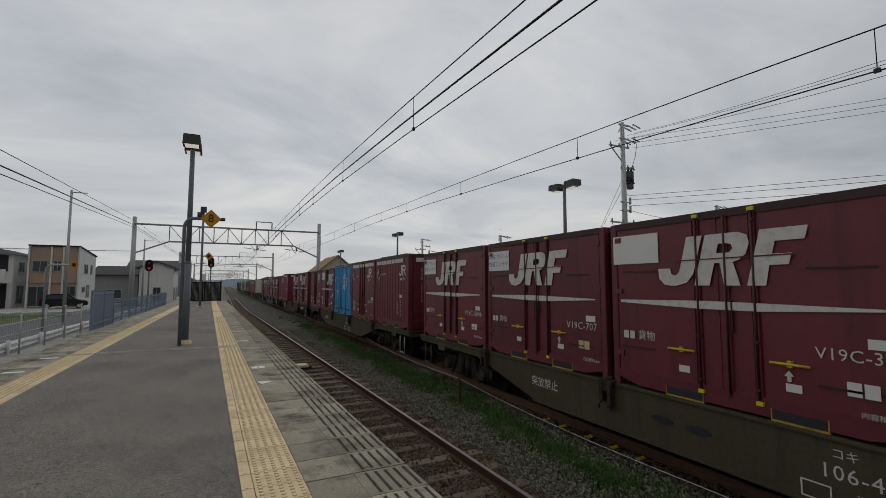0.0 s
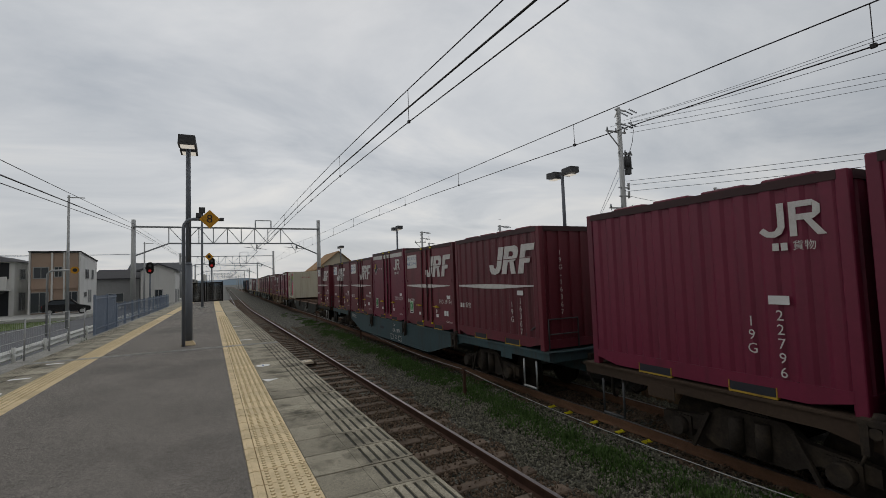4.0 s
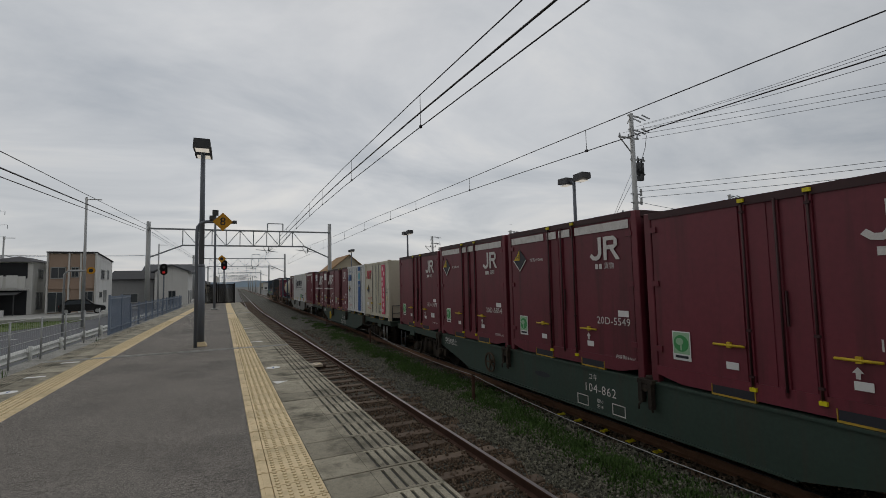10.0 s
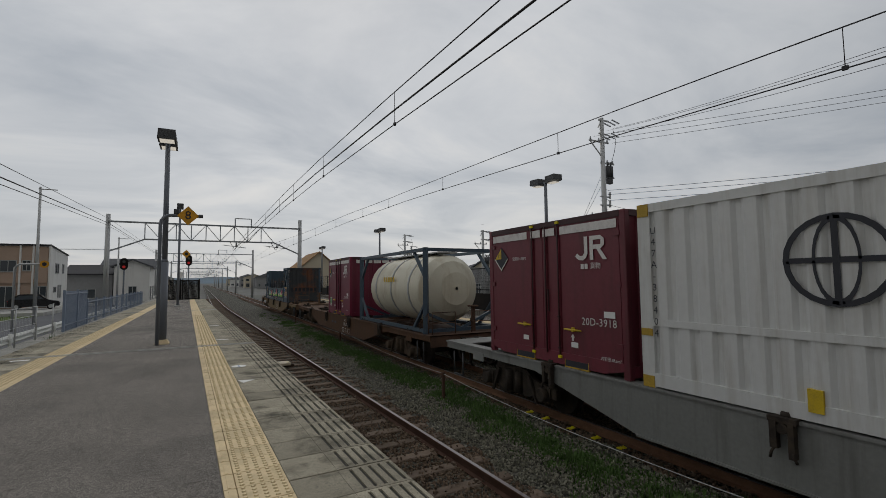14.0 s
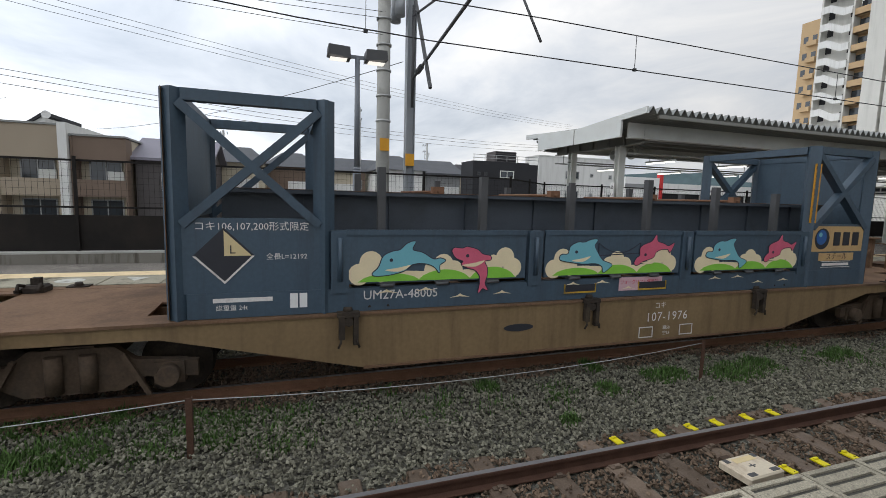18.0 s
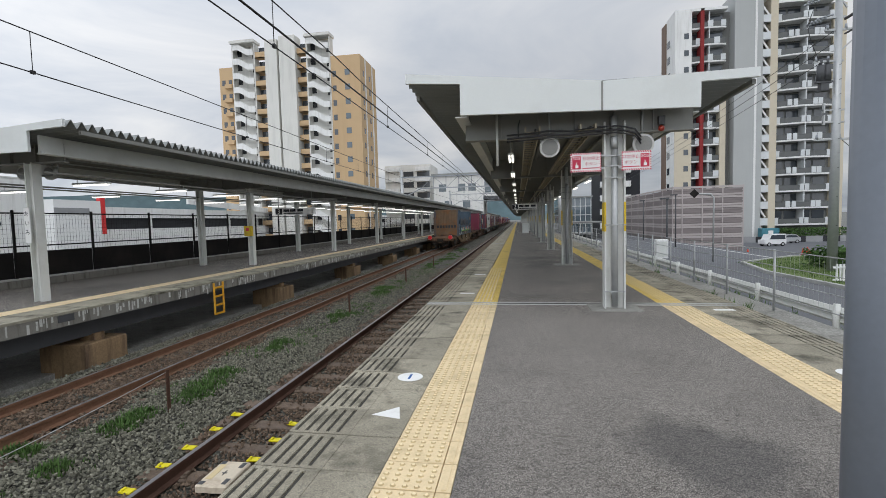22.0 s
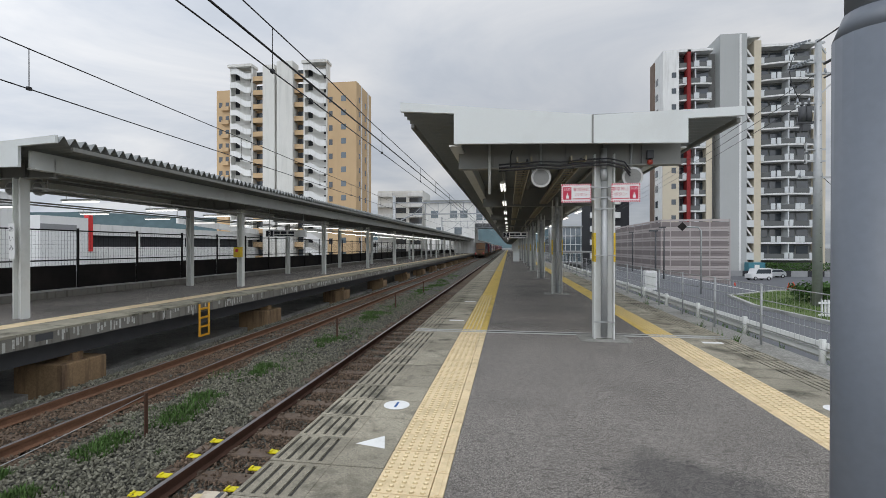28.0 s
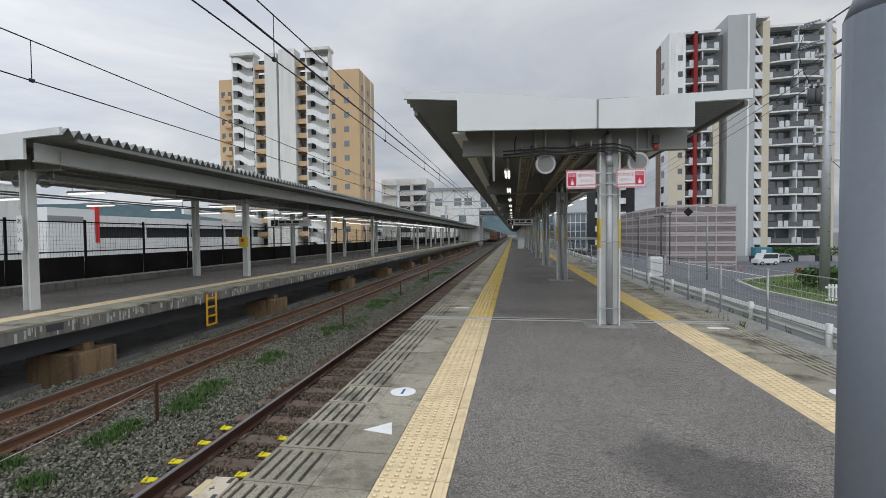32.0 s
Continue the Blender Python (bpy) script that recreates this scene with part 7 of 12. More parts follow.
    shape(w, "hand_slot", [disc(0.055, 18, -0.27, 0, 3.4), disc(0.055, 18, 0.27, 0, 3.4)] if a == "106" else [disc(0.055, 18, 0, 0, 4.4)], print_dark, sx + 0.001, "dark oval hand slot", 1.65 if a107 else 0.7, z1 - 0.36)
    if a in ("104", "106") and b != "760":
        write("突放禁止", 0.2, print_white, w, sx, 5.0, z1 - 0.18, name="notice") if a == "104" else write("突放禁止", 0.2, print_white, w, sx, 3.6, z1 - 0.36, name="notice")
    if wheel_colour is not None:
        wb = bm_new()
        for i in range(16):
            p, q = 2 * math.pi * i / 16, 2 * math.pi * (i + 1) / 16
            beam(wb, (-x - 0.09, 0.22 * math.cos(p), 0.22 * math.sin(p)), (-x - 0.09, 0.22 * math.cos(q), 0.22 * math.sin(q)), 0.03)
        for i in range(5):
            p = 2 * math.pi * i / 5
            beam(wb, (-x - 0.08, 0, 0), (-x - 0.08, 0.22 * math.cos(p), 0.22 * math.sin(p)), 0.025)
        cyl(wb, (-x, 0, 0), (-x - 0.1, 0, 0), 0.035, seg=8)
        part("brake_wheel", wb, wheel_colour, w, "spoked brake handwheel", at=pose(0, 2.65, z1 - 0.4))
    if tail:
        for d in (-0.95, 0.95):
            bm = bm_new()
            cyl(bm, (d, 9.86, z1 + 0.02), (d, 9.875, z1 + 0.02), 0.19, seg=26)
            dk = part("tail_disc", bm, disc_red, w, "round red tail marker disc")
            bm = bm_new()
            box(bm, d - 0.02, d + 0.02, 9.7, 9.855, z1 - 0.1, z1 + 0.1)
            part("disc_bracket", bm, dark_grey, dk)
            bm = bm_new()
            box(bm, d * 0.55 - 0.035, d * 0.55 + 0.035, 9.72, 9.79, z1 - 0.26, z1 - 0.02)
            box(bm, d * 0.55 - 0.035, d * 0.55 + 0.035, 9.79, 9.86, z1 - 0.26, z1 - 0.2)
            part("end_lug", bm, wagon_tan, w, "tan steel hook lug")
            bm = bm_new()
            cyl(bm, (d, 9.852, z1 + 0.02), (d, 9.866, z1 + 0.02), 0.2, seg=26)
            part("disc_rim", bm, sign_white, dk, "thin white rim")
    return w


def std(k, number, **kw):
    return container(k, number, **kw)


SLOTS = [-7.68, -3.84, 0.0, 3.84, 7.68]     # south to north
W_LEN = 20.4


def add_mover(ob, off, z):
    MOVERS.append((ob, off, z))


def build_train():
    jr = dict(emblem="narrow")
    wide = dict(emblem="wide", plate_words=True)
    S, R = "smooth", "ribbed"
    tr = {
        11: ("107-1976", wagon_tan, deck_tan, True, None, [(lambda: steel_frame_container(), 0.0)]),
        10: ("106-760", wagon_rust, deck_rust, True, None, [(lambda: tank_container(), -6.3), (lambda: std(S, "20D-5581", paint=maroon_red, band=True, sticker=True, H=2.6), 0.0)]),
        9: ("107-2074", wagon_grey, wagon_grey, False, None, [(lambda: std(R, "20E-12", band=True, H=2.6), -7.75), (lambda: long_container(), -0.95), (lambda: std(S, "20D-3918", band=True, H=2.6), 5.85)]),
        8: ("104-1763", wagon_green, None, False, yellow_paint, [(lambda: reefer("flower", "UR19A-13053"), SLOTS[0]), (lambda: reefer("blue", "UR19A-1157"), SLOTS[1]), (lambda: std(S, "19D-43042", sticker=True), SLOTS[2]), (lambda: std(S, "19D-25145", emblem="wide", blank_plate=True, sticker=True), SLOTS[3]), (lambda: std(S, "19D-33972", sticker=True, **wide), SLOTS[4])]),
        7: ("104-862", wagon_green, None, False, bogie_tan, [(lambda: std(S, "20D-1355", band=True, sticker=True, H=2.6), SLOTS[0]), (lambda: std(S, "19D-42349", sticker=True), SLOTS[1]), (lambda: std(S, "20D-5549", band=True, sticker=True, H=2.6), SLOTS[2]), (lambda: std(S, "20D-5854", band=True, sticker=True, H=2.6), SLOTS[3]), (lambda: std(S, "19D-43078", sticker=True), SLOTS[4])]),
        6: ("107-1934", wagon_ochre, None, False, None, [(lambda: std(S, "20D-11024", paint=maroon_red, band=True, sticker=True, H=2.6), SLOTS[0]), (lambda: std(S, "19D-52380", paint=maroon_red, sticker=True), SLOTS[1]), (lambda: std(S, "19D-30452", sticker=True, **wide), SLOTS[2]), (lambda: std(R, "20G-634", band=True, H=2.6), SLOTS[3]), (lambda: std(S, "20D-8352", band=True, sticker=True, H=2.6), SLOTS[4])]),
        5: ("104-407", wagon_black, deck_rust, False, None, [(lambda: std(S, "19D-30118", **wide), SLOTS[0]), (lambda: reefer("fruit", "UR19A-11000"), SLOTS[4])]),
        4: ("104-1974", wagon_teal, None, False, None, [(lambda: std(R, "19G-16367", emblem="wide"), SLOTS[0]), (lambda: std(S, "19D-39194", sticker=True, **wide), SLOTS[1]), (lambda: std(S, "20D-10745", paint=maroon_red, band=True, sticker=True, H=2.6), SLOTS[2]), (lambda: std(S, "19D-43643", **wide), SLOTS[3]), (lambda: std(S, "V19C-288", **wide), SLOTS[4])]),
        3: ("106-663", wagon_brown, None, False, yellow_paint, [(lambda: std(S, "V19C-7142", **wide), SLOTS[0]), (lambda: std(S, "V19C-4934", **wide), SLOTS[1]), (lambda: std(R, "20G-11286", paint=maroon_red, band=True, H=2.6), SLOTS[3]), (lambda: std(R, "19G-22796", paint=maroon_red), SLOTS[4])]),
        2: ("106-488", wagon_olive, None, False, None, [(lambda: std(R, "20G-2260", band=True, H=2.6), SLOTS[0]), (lambda: std(S, "20D-6127", band=True, sticker=True, H=2.6), SLOTS[1]), (lambda: blue_container(), SLOTS[2]), (lambda: std(S, "19D-39791", sticker=True, **wide), SLOTS[3]), (lambda: std(S, "19D-46372", sticker=True), SLOTS[4])]),
        1: ("106-412", wagon_olive, None, False, None, [(lambda: std(S, "V19C-1120", **wide), SLOTS[0]), (lambda: std(S, "19D-2250"), SLOTS[1]), (lambda: std(S, "V19C-37", emblem="wide", blank_plate=True), SLOTS[2]), (lambda: std(S, "V19C-707", **wide), SLOTS[3]), (lambda: std(S, "V19C-5046", **wide), SLOTS[4])]),
    }
    first = {}
    for k in range(11, 0, -1):
        number, paint, deck, tan, bw, load = tr[k]
        c = -W_LEN * (11 - k) - W_LEN / 2
        add_mover(wagon(number, paint, deck, tan, -1, bw, tail=(k == 11)), c, RAIL_Z)
        for f, off in load:
            ob = f()
            add_mover(ob, c + off, RAIL_Z + DECK + 0.005)
            first[k, off] = ob
    # the wagons ahead, already gone by
    for k in range(0, -4, -1):
        c = -W_LEN * (11 - k) - W_LEN / 2
        src = [m for m in MOVERS if m[1] == -W_LEN * (11 - (2 if k % 2 else 6)) - W_LEN / 2 and m[2] == RAIL_Z][0][0]
        add_mover(copy_thing(src, pose(0, 0, 0)), c, RAIL_Z)
        for i, off in enumerate(SLOTS):
            s = first[(2 if k % 2 else 6), off]
            add_mover(copy_thing(s, pose(0, 0, 0)), c + off, RAIL_Z + DECK + 0.005)


build_train()

# ---- surroundings of the track ----
wall_white = mat("wall_white", (0.72, 0.72, 0.70), 0.8, var=0.06, scale=0.6, bump=0.05, stain=(0.45, 0.44, 0.41), stain_amt=0.4, stain_scale=0.6, streak=True)
wall_cream = mat("wall_cream", (0.55, 0.49, 0.38), 0.8, var=0.06, scale=0.6, bump=0.05, stain=(0.4, 0.35, 0.27), stain_amt=0.3, stain_scale=0.6)
wall_peach = mat("wall_peach", (0.43, 0.315, 0.25), 0.8, var=0.08, scale=0.6, bump=0.1, stain=(0.36, 0.25, 0.19), stain_amt=0.4)
wall_brown = mat("wall_brown", (0.19, 0.14, 0.11), 0.8, var=0.12, scale=0.8, bump=0.1)
wall_grey = mat("wall_grey", (0.28, 0.285, 0.29), 0.8, var=0.08, scale=0.6, bump=0.06, stain=(0.2, 0.2, 0.2), stain_amt=0.4)
wall_greydark = mat("wall_greydark", (0.11, 0.10, 0.10), 0.8, var=0.1, scale=0.8, bump=0.1)
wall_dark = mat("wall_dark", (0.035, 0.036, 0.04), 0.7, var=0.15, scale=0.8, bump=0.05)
wall_tan = mat("wall_tan", (0.53, 0.375, 0.22), 0.8, var=0.06, scale=0.3, bump=0.05, stain=(0.44, 0.29, 0.165), stain_amt=0.4, stain_scale=0.2, streak=True)
wall_shaft = mat("wall_shaft", (0.64, 0.63, 0.59), 0.8, var=0.05, scale=0.3, bump=0.05, stain=(0.4, 0.4, 0.37), stain_amt=0.4, stain_scale=0.2, streak=True)
wall_palegrey = mat("wall_palegrey", (0.40, 0.41, 0.40), 0.8, var=0.05, scale=0.3, bump=0.05, stain=(0.36, 0.37, 0.36), stain_amt=0.4, stain_scale=0.2, streak=True)
wall_olive = mat("wall_olive", (0.17, 0.172, 0.165), 0.8, var=0.06, scale=0.3, bump=0.05)
fin_red = mat("fin_red", (0.24, 0.03, 0.03), 0.7, var=0.1, scale=0.5)
roof_grey = mat("roof_grey", (0.10, 0.105, 0.115), 0.75, var=0.15, scale=1, fine=12, bump=0.3)
roof_dark = mat("roof_dark", (0.045, 0.045, 0.05), 0.7, var=0.15, scale=1, fine=12, bump=0.3)
wall_tanbox = mat("wall_tanbox", (0.36, 0.30, 0.23), 0.8, var=0.08, scale=0.6, bump=0.08)
roof_lavender = mat("roof_lavender", (0.20, 0.19, 0.23), 0.6, var=0.1, scale=1, fine=10, bump=0.2)
roof_orange = mat("roof_orange", (0.33, 0.2, 0.1), 0.8, var=0.15, scale=1, fine=12, bump=0.3)
louvre_pale = mat("louvre_pale", (0.42, 0.375, 0.36), 0.7, var=0.06, scale=0.5, bump=0.05)
louvre_dark = mat("louvre_dark", (0.237, 0.206, 0.200), 0.7, var=0.08, scale=0.5, bump=0.05)
rail_dark = mat("rail_dark", (0.1, 0.105, 0.102), 0.5, var=0.1, scale=0.5, bump=0.02)
rail_panel = mat("rail_panel", (0.56, 0.58, 0.58), 0.3, var=0.08, scale=0.5, bump=0.02)
fence_blue = mat("fence_blue", (0.20, 0.25, 0.33), 0.5, metal=0.2, var=0.12, scale=3, bump=0.05)
hill_mat = mat("hill_mat", (0.085, 0.125, 0.135), 1.0, var=0.2, scale=0.01, fine=0.05, bump=0)
# far ridges: the haze is mixed into this pale blue colour
hill_hazy = mat("hill_hazy", (0.19, 0.25, 0.30), 1.0, var=0.1, scale=0.004, fine=0.03, bump=0)
red_panel = mat("red_panel", (0.6, 0.03, 0.03), 0.5, var=0.05, bump=0)
wood_fence = mat("wood_fence", (0.20, 0.09, 0.06), 0.8, var=0.2, scale=2, bump=0.2)
car_black = mat("car_black", (0.012, 0.012, 0.014), 0.2, var=0.05, bump=0)
car_white = mat("car_white", (0.7, 0.7, 0.7), 0.25, var=0.03, bump=0)
car_silver = mat("car_silver", (0.4, 0.41, 0.42), 0.3, metal=0.4, var=0.03, bump=0)
tyre = mat("tyre", (0.02, 0.02, 0.02), 0.9, bump=0)
teal_panel = mat("teal_panel", (0.05, 0.2, 0.25), 0.5, bump=0)

WEST_Z = -1.0
VERGE = ((-24.0, -30.5), (-15.5, -29.0), (-11.5, -25.7), (-10.6, -21.5), (-10.9, -12.0), (-24.0, -12.0))   # grass plot in the bend of the road


def build_road():
    bm = bm_new()
    v = [bm.verts.new(p) for p in ((-15.2, -70, WEST_Z), (-6.4, -70, WEST_Z), (-6.9, 140, WEST_Z), (-15.8, 140, WEST_Z))]
    bm.faces.new(v)
    solid("road", bm, road_asphalt, "grey asphalt road running beside the railway", "road")
    bm = bm_new()
    for x0, y0, y1 in ((-6.75, -70, 140), (-14.6, -70, 140)):
        box(bm, x0 - 0.07, x0 + 0.07, y0, y1, WEST_Z - 0.01, WEST_Z + 0.004)
    for x, y, r in ((-12.2, 26, 20), (-12.6, 29, -20), (-11.8, 33, 0), (-13.0, 23, 0)):
        box(bm, x - 0.9, x + 0.9, y - 0.09, y + 0.09, WEST_Z - 0.01, WEST_Z + 0.004)
    solid("road_lines", bm, road_white, "worn white road lines", "road marking")
    bm = bm_new()
    prism(bm, [(-60, 28), (-15.9, 33), (-12.6, 43.5), (-11.8, 50), (-60, 50)], "z", WEST_Z - 0.5, WEST_Z + 0.02)
    solid("lawn", bm, lawn, "rough green lawn beside the road", "lawn", kind="structure")
    bm = bm_new()
    box(bm, -4.95, P_W + 0.4, -200, 90, -1.6, -0.22)
    box(bm, -6.35, -4.95, -200, 90, -1.6, -0.82)
    solid("verge_wall", bm, concrete, "low concrete retaining wall under the fence", "wall", kind="structure")
    bm = bm_new()
    prism(bm, [(-60, 50.05), (-11.6, 50.05), (-11.4, 72), (-60, 72)], "z", WEST_Z - 0.5, -0.72)
    solid("house_plot", bm, pale_concrete, "pale concrete plot in front of the houses", "ground", kind="structure")
    bm = bm_new()
    box(bm, -60, -15.8, -11.9, 27.9, WEST_Z - 0.5, WEST_Z - 0.03)
    box(bm, -60, -15.8, 72.1, 140, WEST_Z - 0.5, WEST_Z - 0.03)
    solid("side_ground", bm, soil, "bare soil and weeds beside the road", "ground", kind="structure")
    bm = bm_new()
    prism(bm, [(-12.0, WEST_Z - 0.015), (-12.0, WEST_Z - 0.5), (-30, WEST_Z - 0.5), (-60, -4.0), (-95, -4.0), (-95, -3.5), (-60, -3.5), (-30, WEST_Z - 0.015)], "x", -80, -15.3)
    solid("parking_lot", bm, road_asphalt, "open asphalt parking ground below the towers", "parking", kind="structure")
    bm = bm_new()
    prism(bm, VERGE, "z", WEST_Z - 0.4, WEST_Z + 0.08)
    solid("grass_patch", bm, lawn, "dry grass patch behind a kerb", "grass", kind="structure")
    bm = bm_new()
    for p, q in zip(VERGE, VERGE[1:]):
        beam(bm, (p[0], p[1], WEST_Z - 0.03), (q[0], q[1], WEST_Z - 0.03), 0.16, 0.32)
    solid("kerb", bm, pale_concrete, "pale concrete kerb", "kerb", kind="structure")


def build_west_fence():
    fe = thing("fence_2", "thin galvanised post and wire fence along the platform back", "fence", kind="structure")
    bm = bm_new()
    cyl(bm, (0, 0, -0.25), (0, 0, 0.92), 0.022, seg=8)
    post = mesh_of(bm, "fence_post", galvanised)
    y = -60.0
    while y < 22.6:
        part("fence_post", post, None, fe, at=pose(-4.75, y, 0)); y += 1.95
    bm = bm_new()
    for z in (0.06, 0.34, 0.62, 0.9):
        cyl(bm, (-4.75, -60, z), (-4.75, 20, z), 0.009, seg=5)
    part("fence_wire", bm, galvanised, fe)
    bm = bm_new()
    y = -30.0
    while y < 20:
        cyl(bm, (-4.75, y, 0.06), (-4.75, y, 0.9), 0.002, seg=3, caps=False); y += 0.13
    tagged(part("fence_mesh", bm, galvanised, fe, "thin wire mesh"), kind="stuff")
    # the blue-grey boarded stretch
    f2 = thing("fence_3", "blue-grey steel mesh fence with close bars", "fence", kind="structure")
    for y0, y1, h in ((22.7, 26.8, 1.35), (26.8, 50.0, 0.9)):
        bm = bm_new()
        y = y0
        while y < y1:
            box(bm, -4.62, -4.605, y, y + (0.035 if h > 1.2 else 0.012), -0.25, h); y += 0.085 if h > 1.2 else 0.19
        for z in (0.0, h - 0.12):
            box(bm, -4.605, -4.58, y0, y1, z, z + 0.05)
        tagged(part("fence_bars", bm, fence_blue, f2, "close blue-grey fence bars"), kind="stuff")
        y = y0
        while y <= y1 + 0.01:
            bm = bm_new()
            box(bm, -4.64, -4.56, y - 0.04, y + 0.04, -0.25, h + 0.05)
            part("fence_post", bm, fence_blue, f2); y += 2.15
    # guard rail
    g = thing("guard_rail", "white steel guard rail between verge and road", "guard rail", kind="structure")
    bm = bm_new()
    prism(bm, [(-6.30, -0.62), (-6.24, -0.56), (-6.30, -0.50), (-6.30, -0.44), (-6.24, -0.38), (-6.30, -0.30), (-6.34, -0.30), (-6.29, -0.38), (-6.34, -0.45), (-6.34, -0.49), (-6.29, -0.56), (-6.34, -0.62)], "y", -70, 90)
    part("rail_beam", bm, frame_white, g, "pressed white beam")
    bm = bm_new()
    cyl(bm, (-6.22, 0, -1.0), (-6.22, 0, -0.22), 0.06, seg=10)
    me = mesh_of(bm, "guard_post", frame_white)
    y = -70.0
    while y < 90:
        part("guard_post", me, None, g, at=pose(0, y, 0)); y += 3.0


def lamp_post(x, y, height, heads, label, turn=0.0):
    """A platform lamp: thick lower tube, slim upper tube, box lanterns on a bracket."""
    t = thing("platform_lamp", label, "lamp", pose(x, y, 0.0, 0, 0, turn), group="platform lamps")
    bm = bm_new()
    cyl(bm, (0, 0, 0.0), (0, 0, 2.2), 0.1, seg=20)
    cyl(bm, (0, 0, 2.2), (0, 0, 2.27), 0.1, 0.075, 20)
    cyl(bm, (0, 0, 2.27), (0, 0, height - 0.35), 0.072, 0.06, 20)
    part("pole", bm, post_grey, t, "grey painted steel pole")
    bm = bm_new()
    prism(bm, [(-0.17, -0.17), (0.17, -0.17), (0.17, 0.17), (-0.17, 0.17)], "z", -0.01, 0.02)
    v = [bm.verts.new(p) for p in ((-0.17, -0.17, 0.02), (0.17, -0.17, 0.02), (0.17, 0.17, 0.02), (-0.17, 0.17, 0.02), (-0.1, -0.1, 0.12), (0.1, -0.1, 0.12), (0.1, 0.1, 0.12), (-0.1, 0.1, 0.12))]
    for q in ((0, 1, 5, 4), (1, 2, 6, 5), (2, 3, 7, 6), (3, 0, 4, 7), (4, 5, 6, 7)):
        bm.faces.new([v[i] for i in q])
    part("foot", bm, pale_tile, t, "cream concrete foot")
    bm = bm_new()
    if heads == 2:
        beam(bm, (-0.3, 0, height - 0.33), (0.3, 0, height - 0.33), 0.07)
    else:
        beam(bm, (0, -0.3, height - 0.33), (0, 0.3, height - 0.33), 0.07)
    part("bracket", bm, post_grey, t)
    for s in (-1, 1):
        bm = bm_new()
        if heads == 2:
            prism(bm, [(s * 0.18, height - 0.42), (s * 0.72, height - 0.36), (s * 0.70, height - 0.14), (s * 0.2, height - 0.16)], "y", -0.2, 0.2)
        else:
            prism(bm, [(-0.22, height - 0.40), (0.22, height - 0.40), (0.2, height - 0.14), (-0.2, height - 0.14)], "y", min(s * 0.12, s * 0.62), max(s * 0.12, s * 0.62))
        h = part("lantern", bm, dark_grey, t, "dark grey box lantern")
        bm = bm_new()
        if heads == 2:
            box(bm, min(s * 0.26, s * 0.66), max(s * 0.26, s * 0.66), -0.15, 0.15, height - 0.43, height - 0.425)
        else:
            box(bm, -0.17, 0.17, min(s * 0.18, s * 0.56), max(s * 0.18, s * 0.56), height - 0.412, height - 0.405)
        part("diffuser", bm, lamp_glow, h, "lit white diffuser")
    return t


def sign_post():
    t = thing("speed_sign", "bent grey pipe post with a yellow diamond sign", "sign", pose(-0.9, 14.2, 0))
    bm = bm_new()
    r = 0.045
    pts = [(0, 0, 0), (0, 0, 3.2)] + [(0.25 - 0.25 * math.cos(a), 0, 3.2 + 0.25 * math.sin(a)) for a in (0.4, 0.8, 1.2, 1.5708)] + [(0.95, 0, 3.45)]
    tube(bm, pts, r, 10)
    part("post", bm, post_grey, t, "bent grey pipe")
    bm = bm_new()
    prism(bm, [(0.64 - 0.26, 3.45), (0.64, 3.19), (0.64 + 0.26, 3.45), (0.64, 3.71)], "y", -0.075, -0.055)
    s = part("sign_board", bm, sign_yellow, t, "amber diamond board")
    write("8", 0.32, print_dark, s, 0.64, -0.079, 3.45, FACE_S, name="figure")
    bm = bm_new()
    box(bm, 0.3, 0.43, -0.05, 0.05, 3.5, 3.62); cyl(bm, (0.9, -0.06, 3.45), (1.0, -0.06, 3.45), 0.05, seg=10)
    part("lamp_box", bm, dark_grey, t)
    # the second, farther sign
    t2 = thing("speed_sign", "tall slim post with a small amber sign near the platform end", "sign", pose(-1.32, 37.0, 0))
    bm = bm_new()
    cyl(bm, (0, 0, 0), (0, 0, 6.9), 0.085, 0.07, 10); tube(bm, [(0, 0, 3.68), (0.75, 0, 3.68)], 0.035, 8)
    part("post", bm, post_grey, t2)
    bm = bm_new()
    prism(bm, [(0.45 + 0.29 * math.cos(a), 3.68 + 0.29 * math.sin(a)) for a in [i * math.pi / 2 for i in range(4)]], "y", -0.08, -0.06)
    part("sign_board", bm, sign_yellow, t2, "amber diamond board")
    bm = bm_new()
    prism(bm, [(0.45 + 0.11 * math.cos(a), 3.68 + 0.11 * math.sin(a)) for a in [i * math.pi / 6 for i in range(12)]], "y", -0.085, -0.0805)
    part("figure_blot", bm, print_dark, t2)
    bm = bm_new()
    bev_box(bm, -0.2, 0.2, -0.15, 0.15, 6.85, 7.25, 0.02)
    part("top_box", bm, dark_grey, t2)
    bm = bm_new()
    bev_box(bm, -0.22, 0.22, -0.22, 0.22, 0, 0.1, 0.03)
    part("footing", bm, pale_concrete, t2)
    t3 = thing("speed_sign", "grey bent post with a round amber sign by the road", "sign", pose(-9.2, 34.0, WEST_Z))
    bm = bm_new()
    tube(bm, [(0, 0, 0), (0, 0, 3.6), (0.2, 0, 3.8), (1.3, 0, 3.8)], 0.06, 8)
    part("post", bm, galvanised, t3)
    bm = bm_new()
    prism(bm, [(1.3 + 0.22 * math.cos(a), 3.8 + 0.22 * math.sin(a)) for a in [i * math.pi / 6 for i in range(12)]], "y", -0.08, -0.06)
    sb = part("sign_board", bm, sign_yellow, t3, "round amber board with a dark centre")
    bm = bm_new()
    cyl(bm, (1.3, -0.09, 3.8), (1.3, -0.08, 3.8), 0.11, seg=14)
    part("dark_centre", bm, print_dark, sb)


